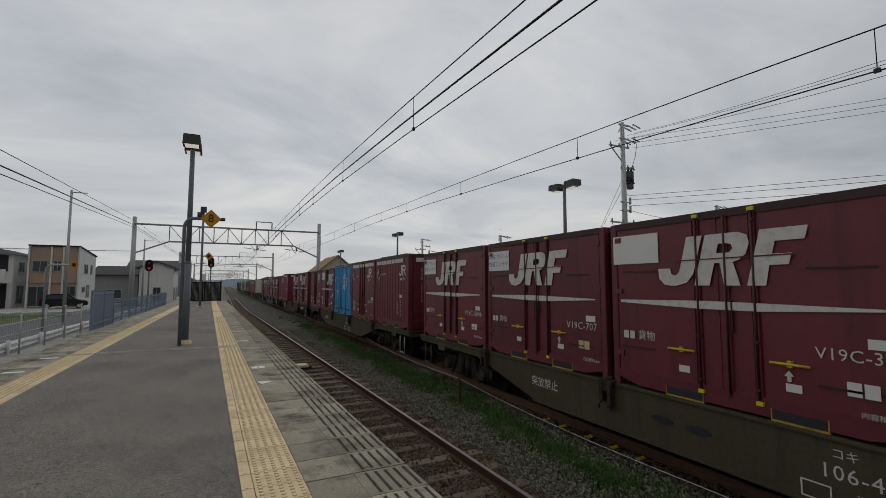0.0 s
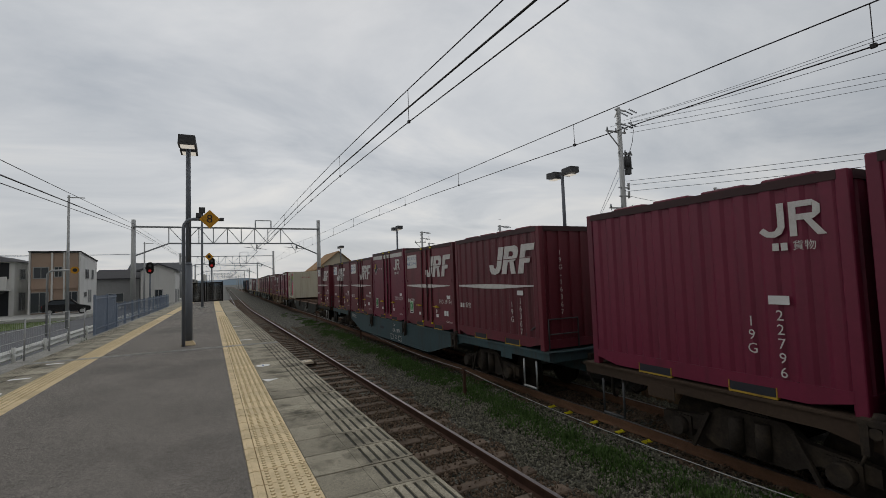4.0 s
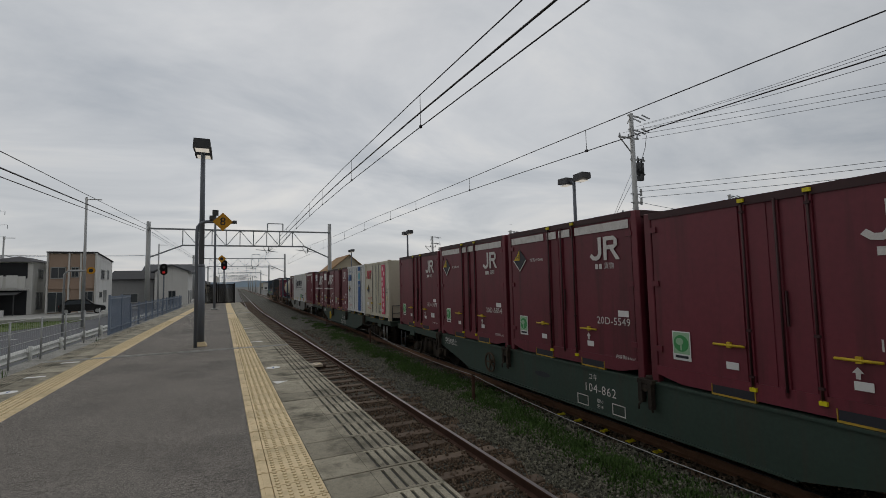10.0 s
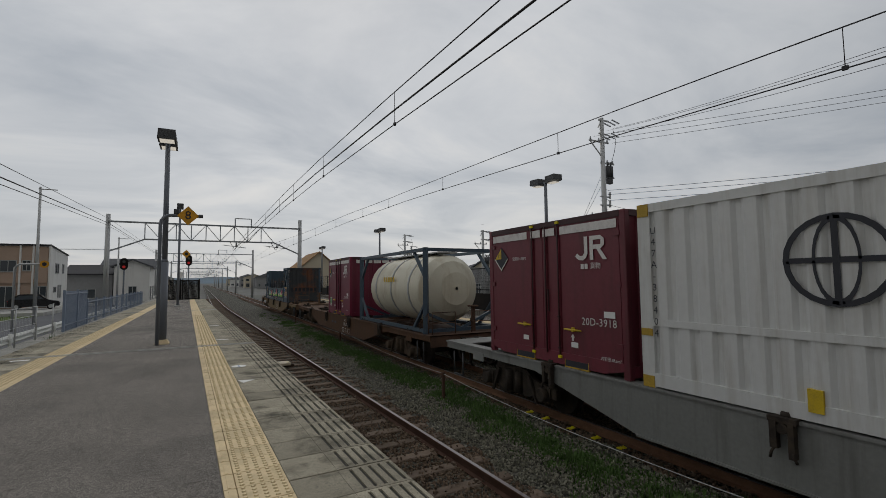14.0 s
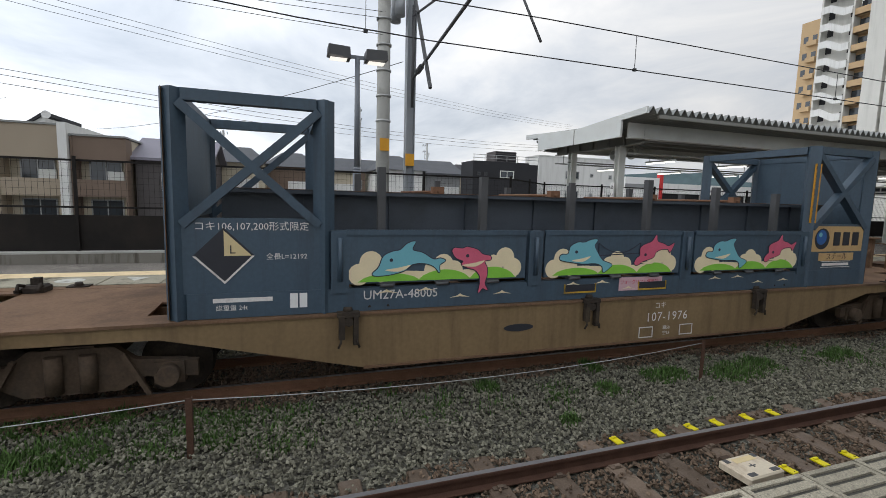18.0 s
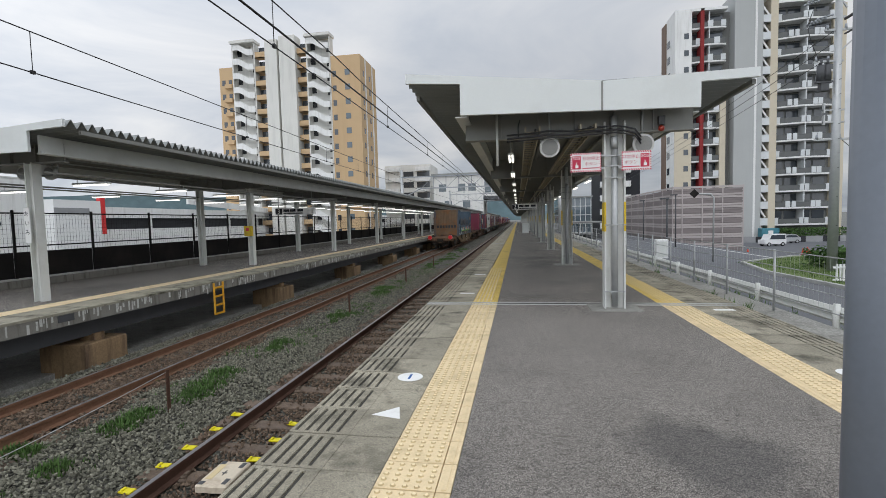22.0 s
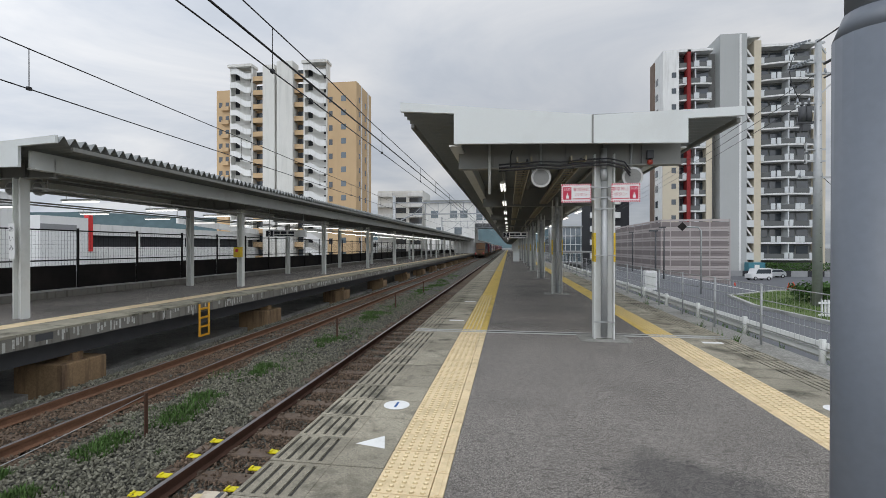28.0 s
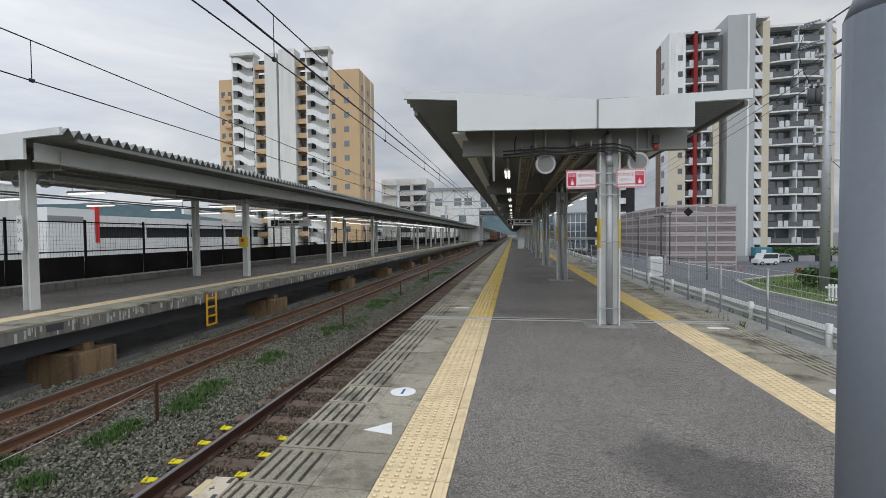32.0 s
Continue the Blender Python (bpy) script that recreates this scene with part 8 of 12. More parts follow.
def rail_signal(x, y, h, red):
    t = thing("rail_signal", "black round-headed railway signal on a slim post" + (", showing red" if red else ", unlit"), "signal", pose(x, y, -1.0))
    bm = bm_new()
    cyl(bm, (0, 0, 0), (0, 0, h), 0.07, seg=10)
    part("post", bm, post_grey, t)
    bm = bm_new()
    prism(bm, [(0.32 * math.cos(a), h - 0.1 + (0.32 * math.sin(a) + (0.25 if math.sin(a) > 0 else -0.25))) for a in [i * math.pi / 8 for i in range(16)]], "y", -0.16, -0.1)
    part("signal_board", bm, black_paint, t, "black rounded board")
    for k in (0.22, -0.28):
        bm = bm_new()
        cyl(bm, (0, -0.16, h - 0.1 + k), (0, -0.2, h - 0.1 + k), 0.13, seg=14)
        part("signal_lens", bm, red_glow if (red and k < 0) else dark_grey, t)


def platform_end():
    t = thing("end_fence", "black steel fence closing the platform end", "fence", kind="structure")
    for x in (-2.95, -1.5, -0.05):
        bm = bm_new()
        box(bm, x - 0.06, x + 0.06, 51.5, 51.62, 0.0, 2.0)
        part("fence_post", bm, black_paint, t)
    bm = bm_new()
    for z in (0.02, 1.84):
        box(bm, -2.95, -0.05, 51.53, 51.59, z, z + 0.08)
    x = -2.88
    while x < -0.1:
        box(bm, x, x + 0.085, 51.545, 51.575, 0.05, 1.88); x += 0.1
    part("fence_bars", bm, black_paint, t, "close black bars")
    bm = bm_new()
    box(bm, -1.9, -1.5, 51.45, 51.48, 2.1, 2.7)
    part("notice_board", bm, sign_white, t, "white notice board")
    bm = bm_new()
    cyl(bm, (-1.7, 51.5, 0), (-1.7, 51.5, 2.75), 0.04, seg=8)
    part("notice_post", bm, black_paint, t)


# ---- overhead line ----
def portal(y, xl, xr, top=7.9):
    t = thing("catenary_portal", "steel lattice portal of the overhead line on two masts", "portal", group="overhead line portals")
    for x in (xl, xr):
        bm = bm_new()
        cyl(bm, (x, y, -1.6), (x, y, top + (0.3 if x > 0 else 0)), 0.24, 0.18, 14)
        part("mast", bm, galvanised, t, "weathered grey mast")
    zt, zb = top - 0.65, top - 2.2
    bm = bm_new()
    for z in (zt, zb):
        a = xl if z == zt else xl + 2.8
        b = xr if z == zt else xr - 2.6
        for d in (-0.18, 0.18):
            beam(bm, (a, y + d, z), (b, y + d, z), 0.11)
    n = 9
    for i in range(n):
        x0 = xl + 2.8 + (xr - xl - 5.4) * i / n
        x1 = xl + 2.8 + (xr - xl - 5.4) * (i + 1) / n
        beam(bm, (x0, y, zb), (x0, y, zt), 0.06)
        beam(bm, (x0, y, zb if i % 2 else zt), (x1, y, zt if i % 2 else zb), 0.06)
    beam(bm, (xl + 2.8, y, zb), (xl, y, zb - 1.2), 0.12); beam(bm, (xr - 2.6, y, zb), (xr, y, zb - 1.2), 0.12)
    part("truss", bm, steel_grey, t, "grey lattice truss")
    for x in (NEAR_X, FAR_X):
        bm = bm_new()
        beam(bm, (x - 0.6, y, zb), (x - 0.15, y, zb - 0.75), 0.05); beam(bm, (x + 0.35, y, zb), (x - 0.1, y, zb - 0.75), 0.05)
        cyl(bm, (x - 1.2, y, zb - 0.35), (x + 0.9, y, zb - 0.6), 0.03, seg=6)
        cyl(bm, (x, y, zb - 0.5), (x, y, zb - 0.1), 0.07, seg=8)
        part("hanger", bm, steel_grey, t, "insulated wire hanger")
    bm = bm_new()
    for a, b in (((3.0, zt), (3.0, zt + 0.8)), ((3.0, zt + 0.8), (4.5, zt + 0.8)), ((4.5, zt + 0.8), (4.5, zt))):
        beam(bm, (a[0], y, a[1]), (b[0], y, b[1]), 0.08)
    part("top_frame", bm, steel_grey, t)
    return t


def sag(p0, p1, drop, n=14):
    p0, p1 = Vector(p0), Vector(p1)
    return [p0.lerp(p1, i / n) - Vector((0, 0, drop * 4 * (i / n) * (1 - i / n))) for i in range(n + 1)]


def wire(pts, r, label, group, name="overhead_wire"):
    bm = bm_new()
    tube(bm, pts, r, 5)
    return solid(name, bm, wire_mat, label, "wire", group, "")


def along(table, y):
    """A height read from a table of (y, z) pairs."""
    for (a, za), (b, zb) in zip(table, table[1:]):
        if y <= b:
            return za + (zb - za) * max(0.0, (y - a) / (b - a))
    return table[-1][1]


FAR_WIRE = [(-110, 3.95), (-1, 3.95), (2.4, 4.15), (5, 4.29), (10, 4.48), (16, 4.68), (24, 4.8), (500, 4.8)]
NEAR_WIRE = [(-110, 4.0), (-4, 4.0), (0, 4.13), (3, 4.26), (8, 4.47), (14, 4.66), (20, 4.76), (30, 4.82), (500, 4.82)]
GAP_FAR = [(-110, 0.9), (-60, 0.95), (-30, 0.4), (-3, 0.62), (0, 0.55), (17, 0.35), (35, 0.55), (50, 0.95), (75, 0.4), (100, 0.95), (125, 0.4), (150, 0.95), (175, 0.4), (200, 0.95), (500, 0.9)]


def overhead():
    g = "overhead line wires"
    for y in range(50, 420, 50):
        portal(y, -7.4, 9.3, 7.9)
    for y in (-60.0, -104.0):
        portal(y, -5.4, 15.2, 8.2)
    ys = [-104 + 4.0 * i for i in range(20)] + [-24 + 2.0 * i for i in range(40)] + [56 + 6.0 * i for i in range(58)]
    for x, tab in ((NEAR_X, NEAR_WIRE), (FAR_X, FAR_WIRE)):
        gap = (lambda y: along(GAP_FAR, y)) if x == FAR_X else (lambda y: 0.6 if -10 < y < 60 else along(GAP_FAR, y) * 0.6 + 0.2)
        w = wire([(x, y, along(tab, y)) for y in ys], 0.010, "thin copper contact wire above the track", g)
        bm = bm_new()
        tube(bm, [(x, y, along(tab, y) + gap(y)) for y in ys], 0.010, 5)
        part("messenger", bm, wire_mat, w)
        y = -57.0
        while y < 100:
            z, d = along(tab, y), gap(y)
            bm = bm_new()
            cyl(bm, (x, y, z), (x, y, z + d), 0.006, seg=4)
            box(bm, x - 0.02, x + 0.02, y - 0.03, y + 0.03, z - 0.02, z + 0.03)
            part("dropper", bm, wire_mat, w)
            y += 4.4 + 1.1 * math.sin(y)
    wire([(NEAR_X - 0.04, y, along(NEAR_WIRE, y) + 0.23) for y in ys if -60 < y < 56], 0.016, "thick feeder cable beside the contact wire", g)
    for dx, dz, r in ((0, 0, 0.022), (0.0, -0.22, 0.014), (0.1, 0.35, 0.012)):
        wire([(-5 + dx, -8, 4.5 + dz), (-5 + dx, 11, 4.43 + dz), (-7.4 + dx, 50, 7.1 + dz)] + [(-7.4, 50 + 50 * i, 7.3 + dz) for i in range(1, 5)], r, "feeder cable strung beside the platform", g)


def mast_p():
    """Concrete pole and steel lattice mast behind the far fence."""
    t = thing("catenary_mast", "round concrete pole paired with a steel mast carrying wire brackets", "mast", pose(15.3, -3.3, -1.5))
    bm = bm_new()
    cyl(bm, (0, 0.35, 0), (0, 0.35, 13.0), 0.24, 0.19, 18)
    part("concrete_pole", bm, pale_concrete, t, "pale concrete pole")
    for k in range(6):
        bm = bm_new()
        cyl(bm, (0, 0.35, 5.5 + k * 0.8), (0, 0.35, 5.56 + k * 0.8), 0.25, seg=16)
        part("band", bm, galvanised, t)
    bm = bm_new()
    box(bm, -0.16, 0.16, -0.7, -0.68, 0, 10.5); box(bm, -0.16, 0.16, -0.42, -0.4, 0, 10.5); box(bm, -0.01, 0.01, -0.7, -0.4, 0, 10.5)
    part("steel_mast", bm, steel_grey, t, "grey steel mast")
    for yy, z in ((0.5, 4.55), (-0.36, 4.1)):
        bm = bm_new()
        box(bm, -0.27, -0.25, yy - 0.3, yy + 0.0, z, z + 0.4)
        p = part("number_board", bm, sign_yellow, t, "small amber number board")
    # cantilever over the far track
    bm = bm_new()
    cyl(bm, (-0.2, -0.55, 8.9), (-8.0, -0.55, 7.6), 0.035, seg=8)
    cyl(bm, (-0.2, -0.55, 6.9), (-7.0, -0.55, 7.75), 0.045, seg=8)
    cyl(bm, (-0.3, -0.55, 6.0), (-0.3, -0.55, 9.2), 0.05, seg=8)
    beam(bm, (-0.3, -0.55, 9.6), (-2.3, -0.55, 6.2), 0.09)
    cyl(bm, (-7.0, -0.55, 7.6), (-8.4, -0.55, 5.65), 0.022, seg=6)
    for k in range(5):
        cyl(bm, (-0.9 - 0.09 * k, -0.55, 6.99 + 0.011 * k), (-0.95 - 0.09 * k, -0.55, 6.995 + 0.011 * k), 0.09, seg=10)
    part("cantilever", bm, dark_grey, t, "dark cantilever bracket with insulators")
    for z in (9.4, 10.0, 10.7):
        bm = bm_new()
        beam(bm, (-0.8, 0.35, z), (0.8, 0.35, z), 0.08)
        for s in (-0.7, -0.35, 0.35, 0.7):
            cyl(bm, (s, 0.35, z + 0.04), (s, 0.35, z + 0.24), 0.05, 0.03, 8)
        part("cross_arm", bm, galvanised, t)
    bm = bm_new()
    for s in (0.3, -0.3):
        cyl(bm, (s, -0.1, 8.8), (s, -0.1, 9.5), 0.16, seg=12)
    part("transformer", bm, steel_grey, t)


def utility_pole(x, y, z0, h, arms=True, lean=0.0, label="concrete utility pole with cross-arms and insulators"):
    t = thing("utility_pole", label, "utility pole", pose(x, y, z0, 0, lean, 0), group="utility poles")
    bm = bm_new()
    cyl(bm, (0, 0, 0), (0, 0, h), 0.19 if arms else 0.11, 0.12 if arms else 0.07, 14)
    part("pole", bm, galvanised, t, "grey concrete pole")
    if arms:
        # top bracket with long strain insulators, two arms with pin insulators, a switch, low-voltage racks
        for k, (z, a, b) in enumerate(((h - 0.12, -0.25, 0.55), (h - 0.95, -0.25, 0.45), (h - 1.45, -1.05, 0.5), (h - 2.7, -0.2, 0.9), (h - 5.9, -1.1, 0.8))):
            bm = bm_new()
            beam(bm, (a, 0, z), (b, 0, z), 0.08)
            arm = part("cross_arm", bm, galvanised, t)
            ends = ((b, 0.0), (b - 0.05, 0.3), (b, -0.3)) if k < 2 else ((a + 0.1, 0), (b - 0.1, 0), ((a + b) / 2, 0))
            for x1, dy in ends:
                bm = bm_new()
                if k < 2:
                    for q in range(5):
                        cyl(bm, (x1 + 0.13 * q, dy, z - 0.03 * q), (x1 + 0.13 * q + 0.07, dy, z - 0.03 * q - 0.015), 0.055, 0.035, 8)
                else:
                    cyl(bm, (x1, dy, z), (x1, dy, z + 0.22), 0.06, 0.035, 8)
                part("insulator", bm, steel_grey, arm, "grey ribbed insulator")
        bm = bm_new()
        beam(bm, (-1.0, 0, h - 1.45), (-0.1, 0, h - 2.3), 0.05)
        beam(bm, (-0.3, 0, h - 0.6), (0, 0, h - 0.1), 0.05)
        part("brace", bm, galvanised, t)
        for dx in (0.38, 0.62):
            bm = bm_new()
            cyl(bm, (dx, 0, h - 3.5), (dx, 0, h - 2.85), 0.14, seg=12)
            cyl(bm, (dx, 0, h - 2.85), (dx, 0, h - 2.6), 0.05, 0.08, 8)
            part("switch_can", bm, dark_grey, t, "dark pole-top switch")
        bm = bm_new()
        box(bm, 0.2, 0.8, -0.1, 0.1, h - 3.58, h - 3.5); box(bm, 0.35, 0.65, -0.12, 0.12, h - 3.9, h - 3.6)
        part("switch_frame", bm, dark_grey, t)
        bm = bm_new()
        tube(bm, [(0.95, 0, h - 0.6), (1.15, 0, h - 1.2), (1.0, 0, h - 1.9), (0.7, 0, h - 2.6)], 0.015, 5)
        tube(bm, [(-1.0, 0, h - 5.95), (-0.85, 0, h - 6.25), (-0.5, 0, h - 6.2), (-0.2, 0, h - 5.9)], 0.015, 5)
        part("jumper_cable", bm, wire_mat, t)
        for z in (h - 4.7, h - 5.2):
            bm = bm_new()
            box(bm, -0.3, 0.5, -0.05, 0.05, z - 0.03, z + 0.03); box(bm, 0.44, 0.5, -0.06, 0.06, z - 0.1, z + 0.3)
            part("rack", bm, galvanised, t)
        bm = bm_new()
        for k in range(12):
            z = 2.0 + k * 0.6
            cyl(bm, (0, -0.25, z), (0, 0.25, z), 0.012, seg=4)
        part("step_bolts", bm, dark_grey, t)
    else:
        bm = bm_new()
        beam(bm, (-0.1, 0, h - 0.15), (0.9, 0, h - 0.15), 0.06)
        part("lamp_arm", bm, galvanised, t)
    return t


def town_wires():
    g = "town wires"
    u = Vector((20.85, 18.95, 0))
    for dx, z in ((0.9, 10.6), (0.4, 10.4), (-0.7, 9.9)):
        wire(sag((u.x + dx, u.y, z), (15.1, -2.95, z - 3.2), 0.35), 0.009, "power cable between poles", g, "power_wire")
    for z in (10.3, 10.0, 9.7):
        wire(sag((u.x + 0.8, u.y, z), (62, -42, z + 3.0), 0.8), 0.011, "power cable between poles", g, "power_wire")
    for z in (6.8, 6.55, 6.2):
        wire(sag((u.x + 0.3, u.y, z), (46, -30, z + 1.0), 0.9), 0.012, "power cable between poles", g, "power_wire")
    wire(sag((u.x, u.y, 6.0), (31, 14, 6.2), 0.9), 0.012, "drooping service cable between pole and houses", g, "power_wire")
    for dx in (-1.2, -0.6):
        wire([(u.x, u.y, 8.5 + dx), (u.x - 1.2 + dx, u.y + 4, -1)], 0.01, "thin steel stay wire of the utility pole", g, "power_wire")
    wire(sag((15.3, -3.6, 6.0), (48, 18, 6.6), 0.8), 0.012, "power cable between poles", g, "power_wire")
    for dz in (0, 0.5, 1.0):
        wire(sag((-13.3, -21.7, 8.2 + dz), (-20, -120, 7.6 + dz), 0.6), 0.014, "power cable between poles", g, "power_wire")


# ---- buildings ----
def window_set(parent, panes, face, frame_mat=None):
    """Windows on a wall: panes of (u, z, w, h) centred at u along the wall; face maps (u, z, depth) to the world."""
    for u, z, w, h in panes:
        bm = bm_new()
        for a0, a1, b0, b1 in ((u - w / 2 - 0.05, u - w / 2 + 0.02, z, z + h), (u + w / 2 - 0.02, u + w / 2 + 0.05, z, z + h), (u - w / 2 - 0.05, u + w / 2 + 0.05, z - 0.06, z + 0.02), (u - w / 2 - 0.05, u + w / 2 + 0.05, z + h - 0.02, z + h + 0.05), (u - 0.025, u + 0.025, z, z + h)):
            hull(bm, [face(a, b, d) for a in (a0, a1) for b in (b0, b1) for d in (-0.02, 0.06)])
        f = part("window_frame", bm, frame_mat or galvanised, parent)
        bm = bm_new()
        hull(bm, [face(a, b, d) for a in (u - w / 2, u + w / 2) for b in (z, z + h) for d in (-0.02, 0.03)])
        part("pane", bm, window_glass, f)


def hull(bm, pts):
    """A box from its eight corners, given as all pairs of two values on each of three axes."""
    v = [bm.verts.new(p) for p in pts]
    fs = [bm.faces.new([v[i] for i in q]) for q in ((0, 1, 3, 2), (4, 6, 7, 5), (0, 4, 5, 1), (2, 3, 7, 6), (0, 2, 6, 4), (1, 5, 7, 3))]
    bmesh.ops.recalc_face_normals(bm, faces=fs)


def face_w(x):
    return lambda u, z, d: (x - d, -u, z)


def face_s(y):
    return lambda u, z, d: (u, y - d, z)


def face_n(y):
    return lambda u, z, d: (-u, y + d, z)


def face_e(x):
    return lambda u, z, d: (x + d, u, z)


def house(x0, x1, y0, y1, z0, h, wall, roof, kind="gable", ridge="y", rise=1.4, label="two-storey house", sides=("w",), seed=0, wall2=None, balcony=False):
    t = thing("house", label, "house", group="town houses")
    rnd = random.Random(seed)
    bm = bm_new()
    box(bm, x0, x1, y0, y1, z0, z0 + h)
    part("wall", bm, wall, t)
    bm = bm_new()
    e, zt = (0.12 if kind == "shed_south" else 0.4), z0 + h
    if kind == "gable":
        if ridge == "y":
            xm = (x0 + x1) / 2
            prism(bm, [(x0 - e, zt - 0.12), (x0 - e, zt + 0.04), (xm, zt + rise), (x1 + e, zt + 0.04), (x1 + e, zt - 0.12), (xm, zt + rise - 0.2)], "y", y0 - e, y1 + e)
        else:
            ym = (y0 + y1) / 2
            prism(bm, [(y0 - e, zt - 0.12), (y0 - e, zt + 0.04), (ym, zt + rise), (y1 + e, zt + 0.04), (y1 + e, zt - 0.12), (ym, zt + rise - 0.2)], "x", x0 - e, x1 + e)
        g = bm_new()
        if ridge == "y":
            prism(g, [(x0 + 0.01, zt), (x1 - 0.01, zt), ((x0 + x1) / 2, zt + rise - 0.2)], "y", y0 + 0.01, y1 - 0.01)
        else:
            prism(g, [(y0 + 0.01, zt), (y1 - 0.01, zt), ((y0 + y1) / 2, zt + rise - 0.2)], "x", x0 + 0.01, x1 - 0.01)
        part("gable_wall", g, wall, t)
    elif kind == "hip":
        v = [bm.verts.new(p) for p in ((x0 - e, y0 - e, zt), (x1 + e, y0 - e, zt), (x1 + e, y1 + e, zt), (x0 - e, y1 + e, zt))]
        ym, xm, q = (y0 + y1) / 2, (x0 + x1) / 2, (y1 - y0) * 0.2
        a, b = bm.verts.new((xm, ym - q, zt + rise)), bm.verts.new((xm, ym + q, zt + rise))
        for f in ((v[0], v[1], a), (v[1], v[2], b, a), (v[2], v[3], b), (v[3], v[0], a, b), (v[3], v[2], v[1], v[0])):
            bm.faces.new(f)
    elif kind == "shed_south":
        prism(bm, [(y0 - e, zt + rise - 0.1), (y0 - e, zt + rise + 0.1), (y1 + e, zt + 0.1), (y1 + e, zt - 0.1)], "x", x0 - e, x1 + e)
        g = bm_new()
        prism(g, [(y0 + 0.01, zt), (y1 - 0.01, zt), (y0 + 0.01, zt + rise - 0.1)], "x", x0 + 0.01, x1 - 0.01)
        part("gable_wall", g, wall, t)
    elif kind == "shed":
        prism(bm, [(y0 - e, zt - 0.1), (y0 - e, zt + 0.1), (y1 + e, zt + rise + 0.1), (y1 + e, zt + rise - 0.1)], "x", x0 - e, x1 + e)
        g = bm_new()
        prism(g, [(y0 + 0.01, zt), (y1 - 0.01, zt), (y1 - 0.01, zt + rise - 0.1)], "x", x0 + 0.01, x1 - 0.01)
        part("gable_wall", g, wall, t)
    else:
        box(bm, x0 - 0.03, x1 + 0.03, y0 - 0.03, y1 + 0.03, zt - 0.02, zt + 0.14)
    part("roof", bm, roof, t)
    for s in sides:
        f = {"w": face_w(x0), "s": face_s(y0), "e": face_e(x1), "n": face_n(y1)}[s]
        a, b = {"w": (-y1, -y0), "s": (x0, x1), "e": (y0, y1), "n": (-x1, -x0)}[s]
        n = max(1, int((b - a) / 2.9))
        panes = []
        for i in range(n):
            u = a + (b - a) * (i + 0.5) / n
            for lv in range(max(1, int(h / 2.7))):
                w = rnd.choice((0.8, 1.3, 1.65, 1.65))
                hh = rnd.choice((0.6, 1.0, 1.1)) if lv else rnd.choice((1.1, 1.8))
                panes.append((u + rnd.uniform(-0.25, 0.25), z0 + 0.4 + lv * 2.75 + (1.9 - hh) * 0.6, w, hh))
        window_set(t, panes, f)
    if balcony:
        bm = bm_new()
        w = (y1 - y0) * 0.5
        box(bm, x0 - 0.9, x0, y0 + 0.4, y0 + 0.4 + w, z0 + 2.7, z0 + 2.85)
        box(bm, x0 - 0.9, x0 - 0.82, y0 + 0.4, y0 + 0.4 + w, z0 + 2.85, z0 + 3.8)
        part("balcony", bm, wall2 or wall_white, t)
    return t


